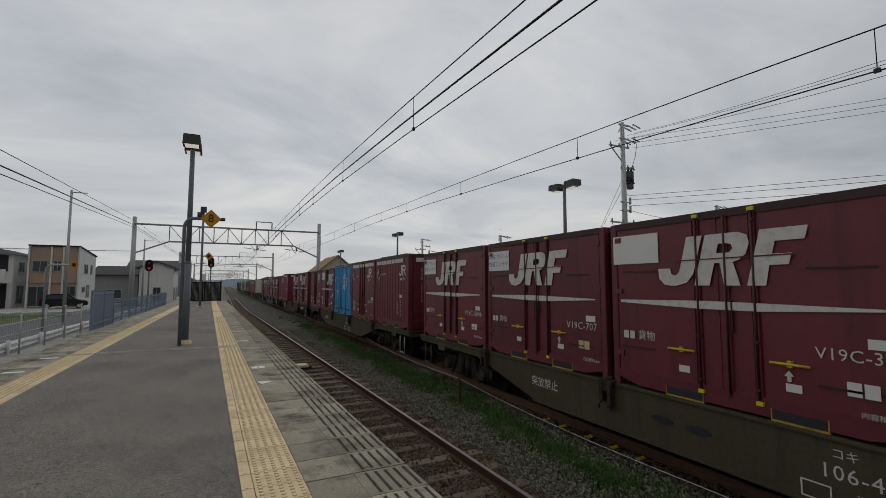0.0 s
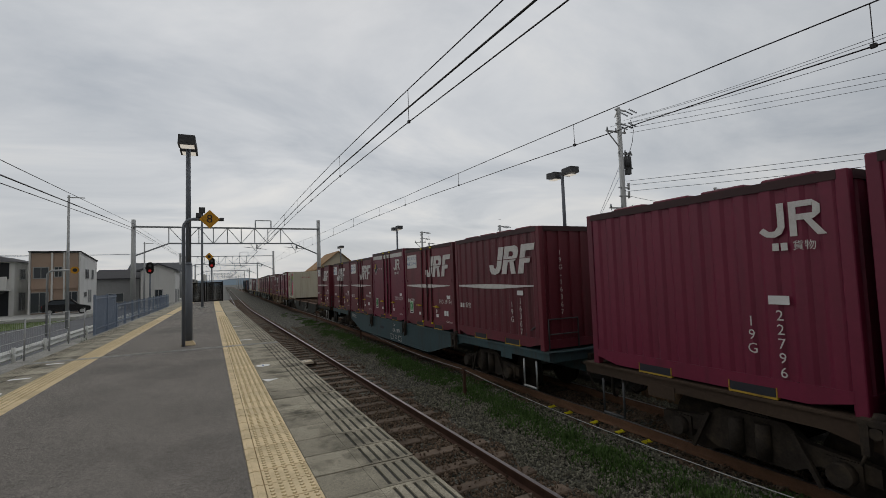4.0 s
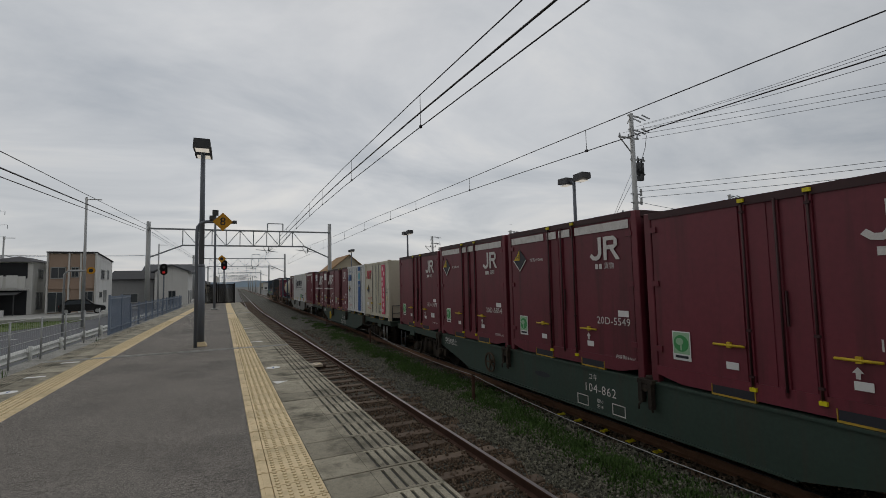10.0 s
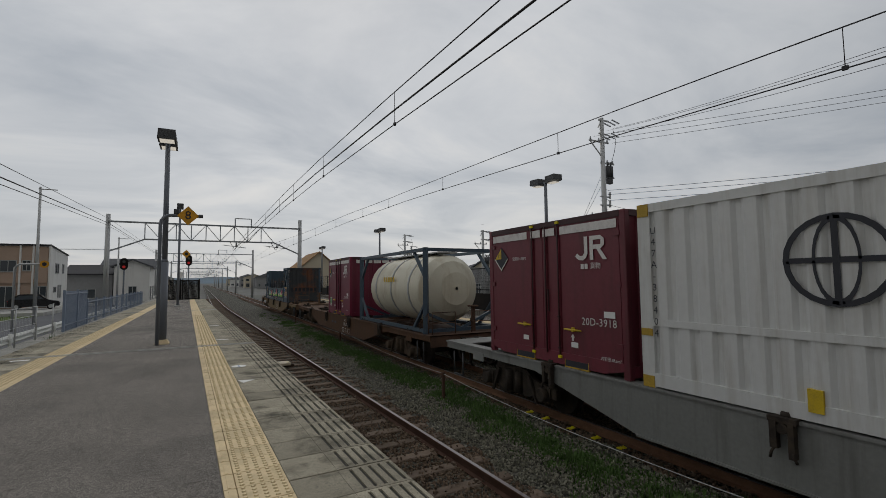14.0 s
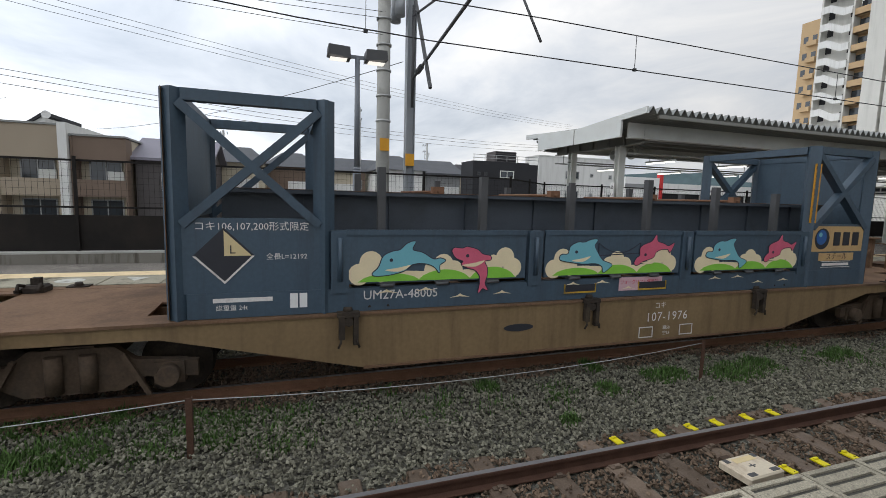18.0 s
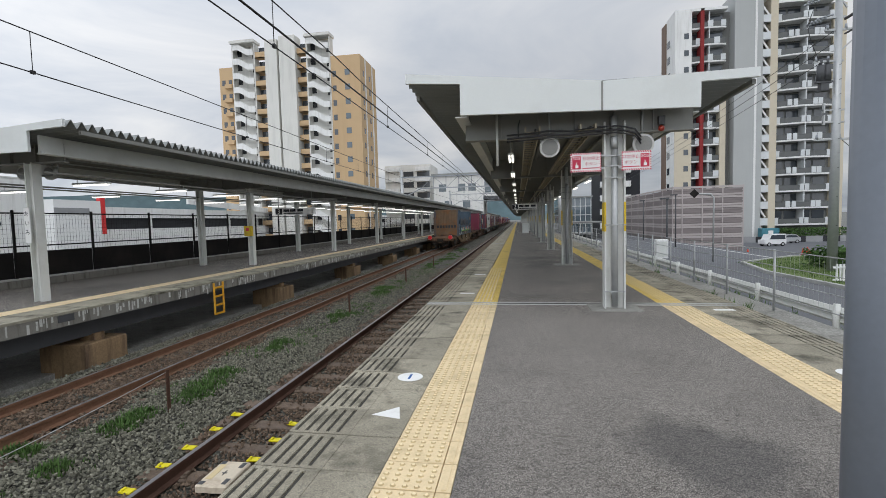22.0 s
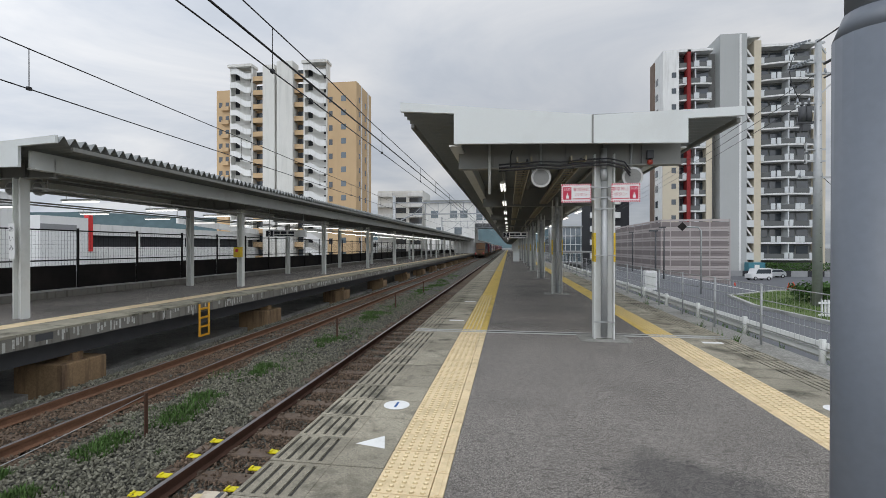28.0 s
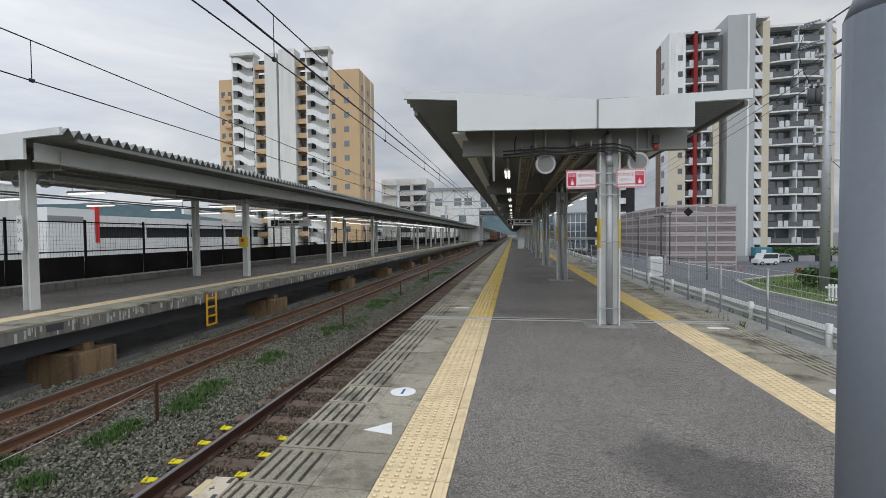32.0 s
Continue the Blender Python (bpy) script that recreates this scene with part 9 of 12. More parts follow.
def east_houses():
    Z = -1.2
    h = house(30.5, 35, 17.5, 27.2, Z, 6.8, wall_dark, roof_dark, "shed", rise=0.75, label="black clad two-storey house with a low shed roof", sides=(), seed=1)
    window_set(h, [(-20.2, Z + 5.2, 0.9, 0.45), (-19.1, Z + 5.2, 0.9, 0.45), (-25.4, Z + 2.75, 0.8, 0.9), (-24.4, Z + 2.75, 0.8, 0.9), (-23.3, Z + 2.75, 0.9, 0.9), (-22.4, Z + 2.75, 0.8, 0.9), (-20.3, Z + 2.75, 0.8, 0.9), (-19.3, Z + 2.75, 0.9, 0.9)], face_w(30.5))
    t = thing("garden_fence", "reddish brown board fence in front of the black house", "fence")
    for k in range(30):
        bm = bm_new()
        box(bm, 29.0, 29.05, 16.7 + k * 0.2, 16.88 + k * 0.2, Z, 2.75)
        part("board", bm, wood_fence, t)
    h = house(30.6, 33.2, 15.75, 17.3, Z, 5.0, wall_white, roof_dark, "shed_south", rise=1.9, label="white house wing under a steep shed roof", sides=(), seed=2)
    bm = bm_new()
    box(bm, 30.62, 35, 14.35, 15.74, Z, 5.1)
    part("side_wall", bm, wall_white, h)
    window_set(h, [(-16.9, Z + 3.2, 0.35, 0.9), (-16.1, Z + 2.9, 0.35, 0.9), (-16.05, Z + 5.55, 0.3, 0.6), (-15.0, Z + 3.0, 0.7, 0.35)], face_w(30.6), dark_grey)
    for a, b, wl, top in ((11.75, 14.3, wall_tanbox, 6.1), (8.65, 11.05, wall_brown, 5.6)):
        # box-shaped front with a deep balcony recess on each floor
        h = thing("house", "tan box-shaped house with recessed balconies" if wl is wall_tanbox else "brown box-shaped house with recessed balconies", "house", group="town houses")
        bm = bm_new()
        for z0, z1 in ((Z + 2.3, Z + 3.25), (Z + 4.35, Z + top)):
            box(bm, 30.5, 31.5, a, b, z0, z1)
        part("front_band", bm, wl, h)
        bm = bm_new()
        box(bm, 31.5, 38, a, b, Z, Z + top - 0.02)
        part("wall", bm, wall_cream, h)
        for q in (a - 0.1, b):
            bm = bm_new()
            box(bm, 30.45, 31.5, q, q + 0.1, Z, Z + top - 0.05)
            part("side_fin", bm, wl, h)
        bm = bm_new()
        box(bm, 30.42, 38.1, a - 0.12, b + 0.12, Z + top, Z + top + 0.1)
        part("roof", bm, roof_metal, h)
        m = (a + b) / 2
        window_set(h, [(-m, Z + 3.0, 1.5, 1.3), (-m, Z + 0.3, 1.5, 1.8)], face_w(31.5))
        bm = bm_new()
        box(bm, 31.0, 31.3, m - 1.0, m - 0.2, Z + 3.25, Z + 3.75)
        part("air_conditioner", bm, frame_white, h, "white air conditioner on the balcony")
    bm = bm_new()
    t = thing("fin_wall", "white upright fin wall between two box-shaped houses", "wall")
    box(bm, 30.2, 36.5, 11.2, 11.6, Z, Z + 6.25)
    part("wall", bm, wall_white, t)
    h = house(33, 38, 13.3, 14.5, Z, 5.9, wall_white, roof_dark, "shed_south", rise=1.1, label="white stair wing under a shed roof", sides=(), seed=5)
    bm = bm_new()
    cyl(bm, (32.7, 13.0, 5.7), (32.8, 13.05, 5.7), 0.22, 0.08, 14)
    cyl(bm, (32.8, 13.05, 5.7), (33.0, 13.4, 5.5), 0.03, seg=6)
    part("dish_aerial", bm, sign_white, h, "white round dish aerial")
    house(31.5, 38, 4.6, 8.4, Z, 4.6, wall_greydark, roof_lavender, "gable", ridge="y", rise=1.5, label="dark grey house under a lavender metal roof", sides=("w",), seed=6, balcony=True)
    spec = [(1.6, 5.6, wall_cream, roof_grey, "hip"), (-2.6, 1.6, wall_brown, roof_grey, "hip"), (-6.6, -2.3, wall_cream, roof_grey, "gable"), (-11.0, -7.4, wall_white, roof_grey, "hip"), (-15.6, -12.0, wall_grey, roof_grey, "gable"), (31, 37, wall_grey, roof_dark, "gable"), (42, 50, wall_white, roof_grey, "hip"), (58, 66, wall_cream, roof_grey, "gable"), (-20.5, -16.5, wall_cream, roof_dark, "hip")]
    for i, (a, b, wl, rf, k) in enumerate(spec):
        x = 38 + (i % 3) * 3.0
        house(x, x + 8, a, b, Z, 5.0, wl, rf, k, ridge="x" if i % 2 else "y", rise=1.5, label=("grey-roofed two-storey house of a close row", "pale two-storey house with a tiled roof", "brown and cream house with a grey roof")[i % 3], sides=("w", "s") if a > 0 else ("w", "n"), seed=20 + i, balcony=True)
    rnd = random.Random(31)
    for i in range(46):
        y = -34 + i * 3.6 + rnd.uniform(-1, 1)
        x = 52 + rnd.uniform(0, 50)
        house(x, x + 8, y, y + 6, Z, rnd.uniform(4.6, 6.4), rnd.choice((wall_white, wall_grey, wall_cream, wall_brown)), rnd.choice((roof_grey, roof_dark, roof_grey)), rnd.choice(("gable", "hip")), rise=1.6, label="distant two-storey house in the town", sides=("w",), seed=60 + i)
    # shed and houses north along the far side
    house(16, 24, 88, 100, Z, 5.0, wall_cream, roof_orange, "gable", ridge="y", rise=3.6, label="cream house under a large orange-brown roof", sides=("w", "s"), seed=7)
    house(17, 26, 104, 114, Z, 4.6, wall_white, roof_grey, "gable", rise=2.2, label="white house with a grey roof", sides=("w", "s"), seed=8)
    house(28, 60, 60, 84, Z, 4.6, wall_grey, roof_metal, "flat", label="long low pale grey workshop", sides=("w", "s"), seed=9)
    for i in range(24):
        y = 130 + i * 14
        x = 18 + rnd.uniform(0, 25)
        house(x, x + 9, y, y + 8, Z, rnd.uniform(4, 6.5), rnd.choice((wall_white, wall_grey, wall_cream)), rnd.choice((roof_grey, roof_dark)), rnd.choice(("gable", "hip")), rise=1.8, label="distant house beside the railway", sides=("s",), seed=120 + i)


def west_houses():
    Z = -0.75
    t = house(-22.7, -18.9, 60.0, 68.0, Z, 5.4, wall_white, roof_dark, "hip", rise=0.7, label="white two-storey house with flat dark sheets for the shade of recessed balcony and porch", sides=("e",), seed=41)
    # flat dark sheets on the wall paint the shade of balcony and porch
    bm = bm_new()
    box(bm, -22.3, -19.3, 59.93, 60.0, Z + 3.7, Z + 5.3); box(bm, -22.3, -19.3, 59.93, 60.0, Z, Z + 2.5)
    part("balcony_recess", bm, wall_dark, t, "flat dark sheets for the shade of recessed balcony and porch")
    bm = bm_new()
    box(bm, -22.7, -19.1, 58.8, 58.95, Z + 2.6, Z + 3.9); box(bm, -22.7, -19.1, 58.9, 60, Z + 2.5, Z + 2.65)
    part("balcony_wall", bm, wall_white, t)
    for x in (-21.2, -20.1):
        bm = bm_new()
        box(bm, x - 0.42, x + 0.42, 58.72, 58.8, Z + 2.75, Z + 4.0)
        part("hung_bedding", bm, sign_white, t, "white bedding hung over the balcony")
    bm = bm_new()
    prism(bm, [(59.9, Z + 2.45), (57.6, Z + 2.05), (57.6, Z + 2.1), (59.9, Z + 2.5)], "x", -22.2, -19.4)
    for x in (-22.1, -19.6):
        box(bm, x, x + 0.08, 57.7, 57.78, Z, Z + 2.1)
    part("porch_roof", bm, dark_grey, t, "dark translucent porch roof")
    bm = bm_new()
    bev_box(bm, -20.9, -20.1, 57.0, 57.35, Z, Z + 0.62, 0.02)
    ac = part("air_conditioner", bm, sign_white, t, "white outdoor air conditioner")
    bm = bm_new()
    cyl(bm, (-20.6, 56.99, Z + 0.32), (-20.6, 57.01, Z + 0.32), 0.23, seg=16)
    part("fan_grille", bm, dark_grey, ac)
    house(-33.0, -22.95, 58.0, 67.0, Z, 4.6, wall_brown, roof_dark, "gable", ridge="x", rise=1.3, label="tan house with a dark tiled roof", sides=("s",), seed=47)
    h2 = thing("house", "box-shaped house with peach front, white side wall and flat roof", "house")
    bm = bm_new()
    hull(bm, [(x, y, z) for x in (-17.7, -13.6) for y, zt in ((60.1, 5.6), (67.0, 4.9)) for z in (Z, zt)])
    part("wall", bm, wall_white, h2, "white side wall")
    bm = bm_new()
    box(bm, -17.6, -13.75, 60.0, 60.1, Z + 2.95, 5.5); box(bm, -17.6, -13.75, 60.04, 60.1, Z, Z + 2.95)
    part("peach_front", bm, wall_peach, h2, "peach rendered front")
    bm = bm_new()
    box(bm, -17.6, -13.75, 59.9, 60.0, Z + 2.55, Z + 2.95)
    part("front_band", bm, wall_peach, h2)
    for x in (-17.7, -15.9, -14.9, -13.6):
        bm = bm_new()
        box(bm, x - 0.07, x + 0.07, 59.85, 60.05, Z, 5.65)
        part("white_fin", bm, wall_white, h2)
    bm = bm_new()
    hull(bm, [(x, y, z) for x in (-17.8, -13.5) for y, zt in ((59.8, 5.6), (67.1, 4.92)) for z in (zt, zt + 0.12)])
    part("roof", bm, roof_dark, h2)
    window_set(h2, [(-16.8, Z + 3.7, 1.2, 1.1), (-15.4, Z + 3.8, 0.6, 1.0), (-14.3, Z + 0.2, 1.0, 2.0), (-16.9, Z + 0.2, 1.4, 2.0)], face_s(60.0))
    window_set(h2, [(62.6, Z + 3.6, 1.3, 1.0), (65.0, Z + 3.6, 0.6, 1.0), (62.0, Z + 1.6, 0.9, 0.5), (63.4, Z + 1.0, 0.35, 1.3), (64.2, Z + 1.0, 0.35, 1.3)], face_e(-13.6))
    Z = WEST_Z
    house(-9.6, -5.8, 70, 76, Z, 4.8, wall_white, roof_grey, "gable", rise=1.0, label="dark-roofed house behind the fence", sides=("s", "e"), seed=43)
    house(-14.8, -10.0, 72, 80, Z, 3.9, wall_grey, roof_dark, "gable", ridge="x", rise=1.3, label="grey house with a dark tiled roof", sides=("s",), seed=44)
    house(-15, -7.5, 96, 106, Z, 5.2, wall_white, roof_grey, "gable", ridge="x", rise=2.0, label="pale two-storey house with a grey roof", sides=("s", "e"), seed=45)
    rnd = random.Random(5)
    for i in range(26):
        y = 90 + i * 9
        x = -62 + rnd.uniform(0, 44)
        house(x, x + 9, y, y + 8, Z, rnd.uniform(4, 6.2), rnd.choice((wall_white, wall_grey, wall_cream)), rnd.choice((roof_grey, roof_dark)), rnd.choice(("gable", "hip")), rise=1.7, label="distant house in the town", sides=("s",), seed=200 + i)
    house(-62, -44, 52, 66, Z, 5.2, wall_grey, roof_grey, "hip", rise=1.6, label="grey-roofed house across the lawn", sides=("s",), seed=46)


def zigzag_stairs(t, x0, x1, y, floors, pitch, z0, material):
    for k in range(floors):
        z = z0 + k * pitch
        bm = bm_new()
        w = x1 - x0
        prism(bm, [(x0, z), (x0 + 0.28 * w, z), (x0 + 0.72 * w, z + pitch * 0.42), (x1, z + pitch * 0.42), (x1, z + pitch * 0.42 + 1.25), (x0 + 0.70 * w, z + pitch * 0.42 + 1.25), (x0 + 0.26 * w, z + 1.25), (x0, z + 1.25)], "y", y, y + 0.18)
        part("stair_parapet", bm, material, t, "white sloping stair parapet")


def tower_left():
    t = thing("apartment_tower", "tan and white apartment tower with zigzag outside stairs", "building")
    P, n, Z = 3.08, 14, -1.5
    top = Z + n * P
    y = -95.0
    bm = bm_new()
    box(bm, 33.0, 65.6, y - 10.5, y - 1.6, Z, top - 4.4)
    part("wall", bm, wall_tan, t, "tan rendered wall")
    bm = bm_new()
    box(bm, 32.5, 39.1, y - 10.6, y, Z, top - 4.2)
    part("wall", bm, wall_tan, t)
    bm = bm_new()
    box(bm, 62.0, 65.6, y - 1.65, y - 0.4, Z, top - 4.6)
    part("wall", bm, wall_tan, t)
    for a, b, h in ((46.7, 50.4, 0.7), (50.9, 53.7, 0.1)):
        bm = bm_new()
        box(bm, a, b, y - 2, y + 0.9, Z, top + h)
        part("shaft", bm, wall_shaft, t, "white upright shaft wall")
    for a, b in ((39.2, 44.4), (56.7, 61.9)):
        bm = bm_new()
        box(bm, a, b, y - 1.7, y - 1.5, Z, top)
        box(bm, a - 0.3, b + 0.3, y - 2, y + 0.8, top + 0.1, top + 0.7)
        for xx in (a, b):
            box(bm, xx - 0.15, xx + 0.15, y - 1.6, y + 0.1, Z, top + 0.1)
        part("stair_shaft", bm, wall_shaft, t, "white stair bay")
        zigzag_stairs(t, a + 0.1, b - 0.1, y + 0.2, n, P, Z + 0.5, wall_white)
        # dark panels on the stair wall: shade of the openings put into colour
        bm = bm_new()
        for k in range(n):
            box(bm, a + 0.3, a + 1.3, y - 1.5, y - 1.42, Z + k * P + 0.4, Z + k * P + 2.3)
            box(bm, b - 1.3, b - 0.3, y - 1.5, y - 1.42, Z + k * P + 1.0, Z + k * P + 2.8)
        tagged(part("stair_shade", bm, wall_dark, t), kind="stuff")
    # open corridors on each floor between shaft and stairs
    for a, b in ((44.5, 46.7), (53.7, 56.6), (50.4, 50.9)):
        for k in range(n):
            z = Z + k * P
            bm = bm_new()
            box(bm, a, b, y - 0.2, y, z - 0.1, z + 1.15)
            box(bm, a, b, y - 1.6, y, z - 0.1, z + 0.05)
            part("corridor_parapet", bm, wall_tan if b - a > 1 else wall_shaft, t)
            # a dark glass sheet stands in for the shade deep in the corridor
            bm = bm_new()
            box(bm, a + 0.15, b - 0.15, y - 1.55, y - 1.5, z + 0.1, z + 2.6)
            part("corridor_shade", bm, window_glass, t)
    # windows of the right part, its side, and the left wing
    pm = bm_new(); box(pm, -0.55, 0.55, 0, 0.06, 0, 1.2)
    pane = mesh_of(pm, "window", mirror_glass)
    ps = bm_new(); box(ps, -0.4, 0.4, 0, 0.04, 0, 1.2)
    small = mesh_of(ps, "window", window_glass)
    for k in range(n - 2):
        z = Z + k * P + 0.9
        part("window", pane, None, t, at=pose(35.4, y, z))
        part("window", small, None, t, at=pose(38.3, y, z - 0.2))
        for j, yy in enumerate((y - 2.0, y - 6.2)):
            part("window", small, None, t, at=pose(32.5, yy, z, 0, 0, 90))
        for xx in (63.0, 64.6):
            part("window", small, None, t, at=pose(xx, y - 0.4, z - 0.2))
        bm = bm_new()
        box(bm, 62.3, 64.0, y - 0.4, y + 0.35, z - 0.95, z - 0.1)
        part("balcony", bm, wall_tan, t)
    bm = bm_new()
    for yy in (y - 3.3, y - 8.0):
        box(bm, 32.42, 32.5, yy - 0.3, yy + 0.3, Z, top - 4.2)
    part("white_strip", bm, wall_white, t, "white upright strip")


def balcony_bay(t, x0, x1, y, n, P, Z, wall, curved=0.0):
    """A bay of balconies: white slab edges, pale panels, dark glass behind."""
    for k in range(n):
        z = Z + k * P
        bm = bm_new()
        m = 6 if curved else 1
        pts = [(x0 + (x1 - x0) * i / m, y + 1.3 + curved * math.sin(math.pi * i / m)) for i in range(m + 1)]
        prism(bm, pts + [(x1, y), (x0, y)], "z", z - 0.2, z + 0.08)
        part("balcony_slab", bm, wall_white, t, "white balcony slab")
        bm = bm_new()
        prism(bm, [(xx, yq - 0.04) for xx, yq in pts] + [(xx, yq - 0.1) for xx, yq in pts[::-1]], "z", z + 0.12, z + 1.0)
        part("balcony_rail", bm, rail_dark, t, "dark slatted balcony rail")
        bm = bm_new()
        xm = (x0 + x1) / 2
        wide = x1 - x0 > 7
        for fa, fb in (((0.01, 0.09), (0.42, 0.49), (0.51, 0.58), (0.91, 0.99)), ((0.2, 0.28), (0.3, 0.38), (0.64, 0.71), (0.73, 0.81)))[k % 2] if wide else (((0.02, 0.16), (0.4, 0.55)), ((0.2, 0.36), (0.72, 0.88)))[k % 2]:
            xa, xb = x0 + (x1 - x0) * fa, x0 + (x1 - x0) * fb
            yo = y + 1.3 + curved * math.sin(math.pi * (fa + fb) / 2)
            box(bm, xa, xb, yo - 0.04, yo + 0.05, z + 0.1, z + 1.2)
        box(bm, xm - 0.08, xm + 0.08, y, y + 1.2 + curved, z + 0.08, z + 2.75)
        part("balcony_panel", bm, rail_panel, t, "pale partition board")
        w = (x1 - x0) / max(1, round((x1 - x0) / 2.6))
        i = 0
        x = x0 + 0.2
        while x < x1 - 0.8:
            bm = bm_new()
            box(bm, x, min(x + w - 0.35, x1 - 0.2), y, y + 0.05, z + 0.1, z + 2.45)
            part("window", bm, window_glass, t)
            x += w; i += 1


def tower_right():
    t = thing("apartment_tower", "grey and white apartment tower with balconies and a red fin", "building")
    P, n, Z = 3.0, 14, -3.55
    y = -93.4
    top = Z + n * P
    X = [1.245 * v for v in (-21.5, -23.3, -25.6, -30.35, -31.2, -34.9, -35.8, -36.9, -44.3, -46.2)]
    bm = bm_new()
    box(bm, X[9], X[2], y - 9, y, Z, top)
    part("wall", bm, wall_olive, t, "grey rendered wall")
    bm = bm_new()
    box(bm, X[2], X[1], y - 6.5, y + 1.6, Z, top + 0.4)
    part("white_wall", bm, wall_white, t, "white corner wall")
    bm = bm_new()
    box(bm, X[2] - 0.02, X[1] + 0.03, y + 1.55, y + 1.65, Z, top - 11)
    part("brick_face", bm, wall_cream, t, "tan tiled lower wall")
    bm = bm_new()
    box(bm, X[1] + 0.01, X[1] + 0.25, y - 5.5, y - 3.2, Z, top)
    part("wall", bm, wall_brown, t)
    for k in range(n - 1):
        bm = bm_new()
        box(bm, X[1], X[1] + 0.05, y - 2.6, y - 1.2, Z + k * P + 0.9, Z + k * P + 2.2)
        part("window", bm, window_glass, t)
        bm = bm_new()
        box(bm, X[2] + 0.5, X[2] + 1.3, y + 1.6, y + 1.66, Z + k * P + 1.2, Z + k * P + 2.2)
        part("window", bm, window_glass, t)
    balcony_bay(t, X[3], X[2], y, n - 1, P, Z + P, wall_olive, 0.4)
    bm = bm_new()
    box(bm, X[2] - 2.0, X[2] - 1.4, y, y + 1.9, Z, top + 0.3)
    part("red_fin", bm, fin_red, t, "dark red upright fin")
    bm = bm_new()
    box(bm, X[3] + 0.1, X[3] + 1.1, y, y + 1.7, Z, top - 11)
    part("tan_fin", bm, wall_cream, t)
    bm = bm_new()
    box(bm, X[5], X[4], y - 6, y + 2.2, Z, top + 2.6)
    part("lift_shaft", bm, wall_palegrey, t, "tall pale grey lift shaft")
    bm = bm_new()
    box(bm, (X[4] + X[5]) / 2 - 1.35, (X[4] + X[5]) / 2 - 1.0, y + 2.2, y + 2.25, Z, top + 2.4)
    part("shaft_strip", bm, wall_white, t)
    for k in range(n):
        z = Z + k * P
        bm = bm_new()
        box(bm, X[6] - 0.2, X[5], y, y + 2.0, z - 0.12, z + 0.06)
        box(bm, X[6] - 0.2, X[5], y + 1.9, y + 2.0, z + 0.06, z + 1.2)
        part("stair_balcony", bm, rail_panel, t, "pale stair balcony")
        bm = bm_new()
        beam(bm, (X[5] - 0.1, y + 1.5, z + 2.9), (X[6], y + 1.5, z + 1.3), 0.3)
        part("stair_flight", bm, wall_white, t)
    bm = bm_new()
    box(bm, X[7], X[6] - 0.2, y - 2, y + 2.0, Z, top + 1.2)
    part("tan_fin", bm, wall_cream, t, "tan upright fin")
    balcony_bay(t, X[8], X[7], y, n - 1, P, Z + P, wall_olive, 0.9)
    bm = bm_new()
    box(bm, X[9], X[8] - 0.3, y - 2, y + 0.6, Z, top - 0.4)
    part("end_wall", bm, wall_cream, t)
    for xa, xb, ya, yb, za, zb in ((X[8], X[7], y - 3, y + 2.1, top - 0.1, top + 0.35), (X[3], X[2], y - 3, y + 1.9, top - 0.1, top + 0.35), (X[6] - 1.2, X[5] - 0.3, y - 2, y + 2.2, top + 1.7, top + 2.0)):
        bm = bm_new()
        box(bm, xa, xb, ya, yb, za, zb)
        part("roof_edge", bm, wall_white, t, "white roof edge slab")
    # a lower dark block behind the shed wall
    b2 = thing("apartment_block", "distant white and dark apartment block", "building")
    bm = bm_new()
    box(bm, -25.5, -17.5, -114, -102, Z, 13.5)
    part("wall", bm, wall_dark, b2)
    for k in range(5):
        bm = bm_new()
        box(bm, -23.5, -17.4, -102, -101.0, Z + 2.9 * (k + 1) - 0.2, Z + 2.9 * (k + 1) + 1.0)
        part("balcony", bm, wall_white, b2)


def screen_building():
    t = thing("car_park", "car park clad in pale and dark horizontal louvre bands", "building")
    x0, x1, y0, y1, z0, z1 = -22.3, -15.7, -77.0, -50.0, -3.55, 4.5
    bm = bm_new()
    box(bm, x0 + 0.1, x1 - 0.1, y0, y1 - 0.1, z0, z1 - 0.3)
    part("inner_wall", bm, louvre_dark, t)
    n = 32
    for k in range(n):
        z = z0 + (z1 - z0) * k / n
        bm = bm_new()
        d = 0.22
        box(bm, x0, x1, y1 - 0.06, y1, z + 0.02, z + d); box(bm, x1 - 0.06, x1, y0, y1 - 0.06, z + 0.02, z + d)
        part("louvre", bm, louvre_dark if k % 4 in (1, 2) else louvre_pale, t)
    bm = bm_new()
    for k in range(8):
        yy = y1 - k * 3.4
        box(bm, x1 - 0.02, x1 + 0.03, yy - 0.05, yy + 0.05, z0, z1)
    for k in range(4):
        xx = x0 + k * 1.9
        box(bm, xx - 0.05, xx + 0.05, y1 - 0.02, y1 + 0.03, z0, z1)
    part("mullion", bm, louvre_pale, t)


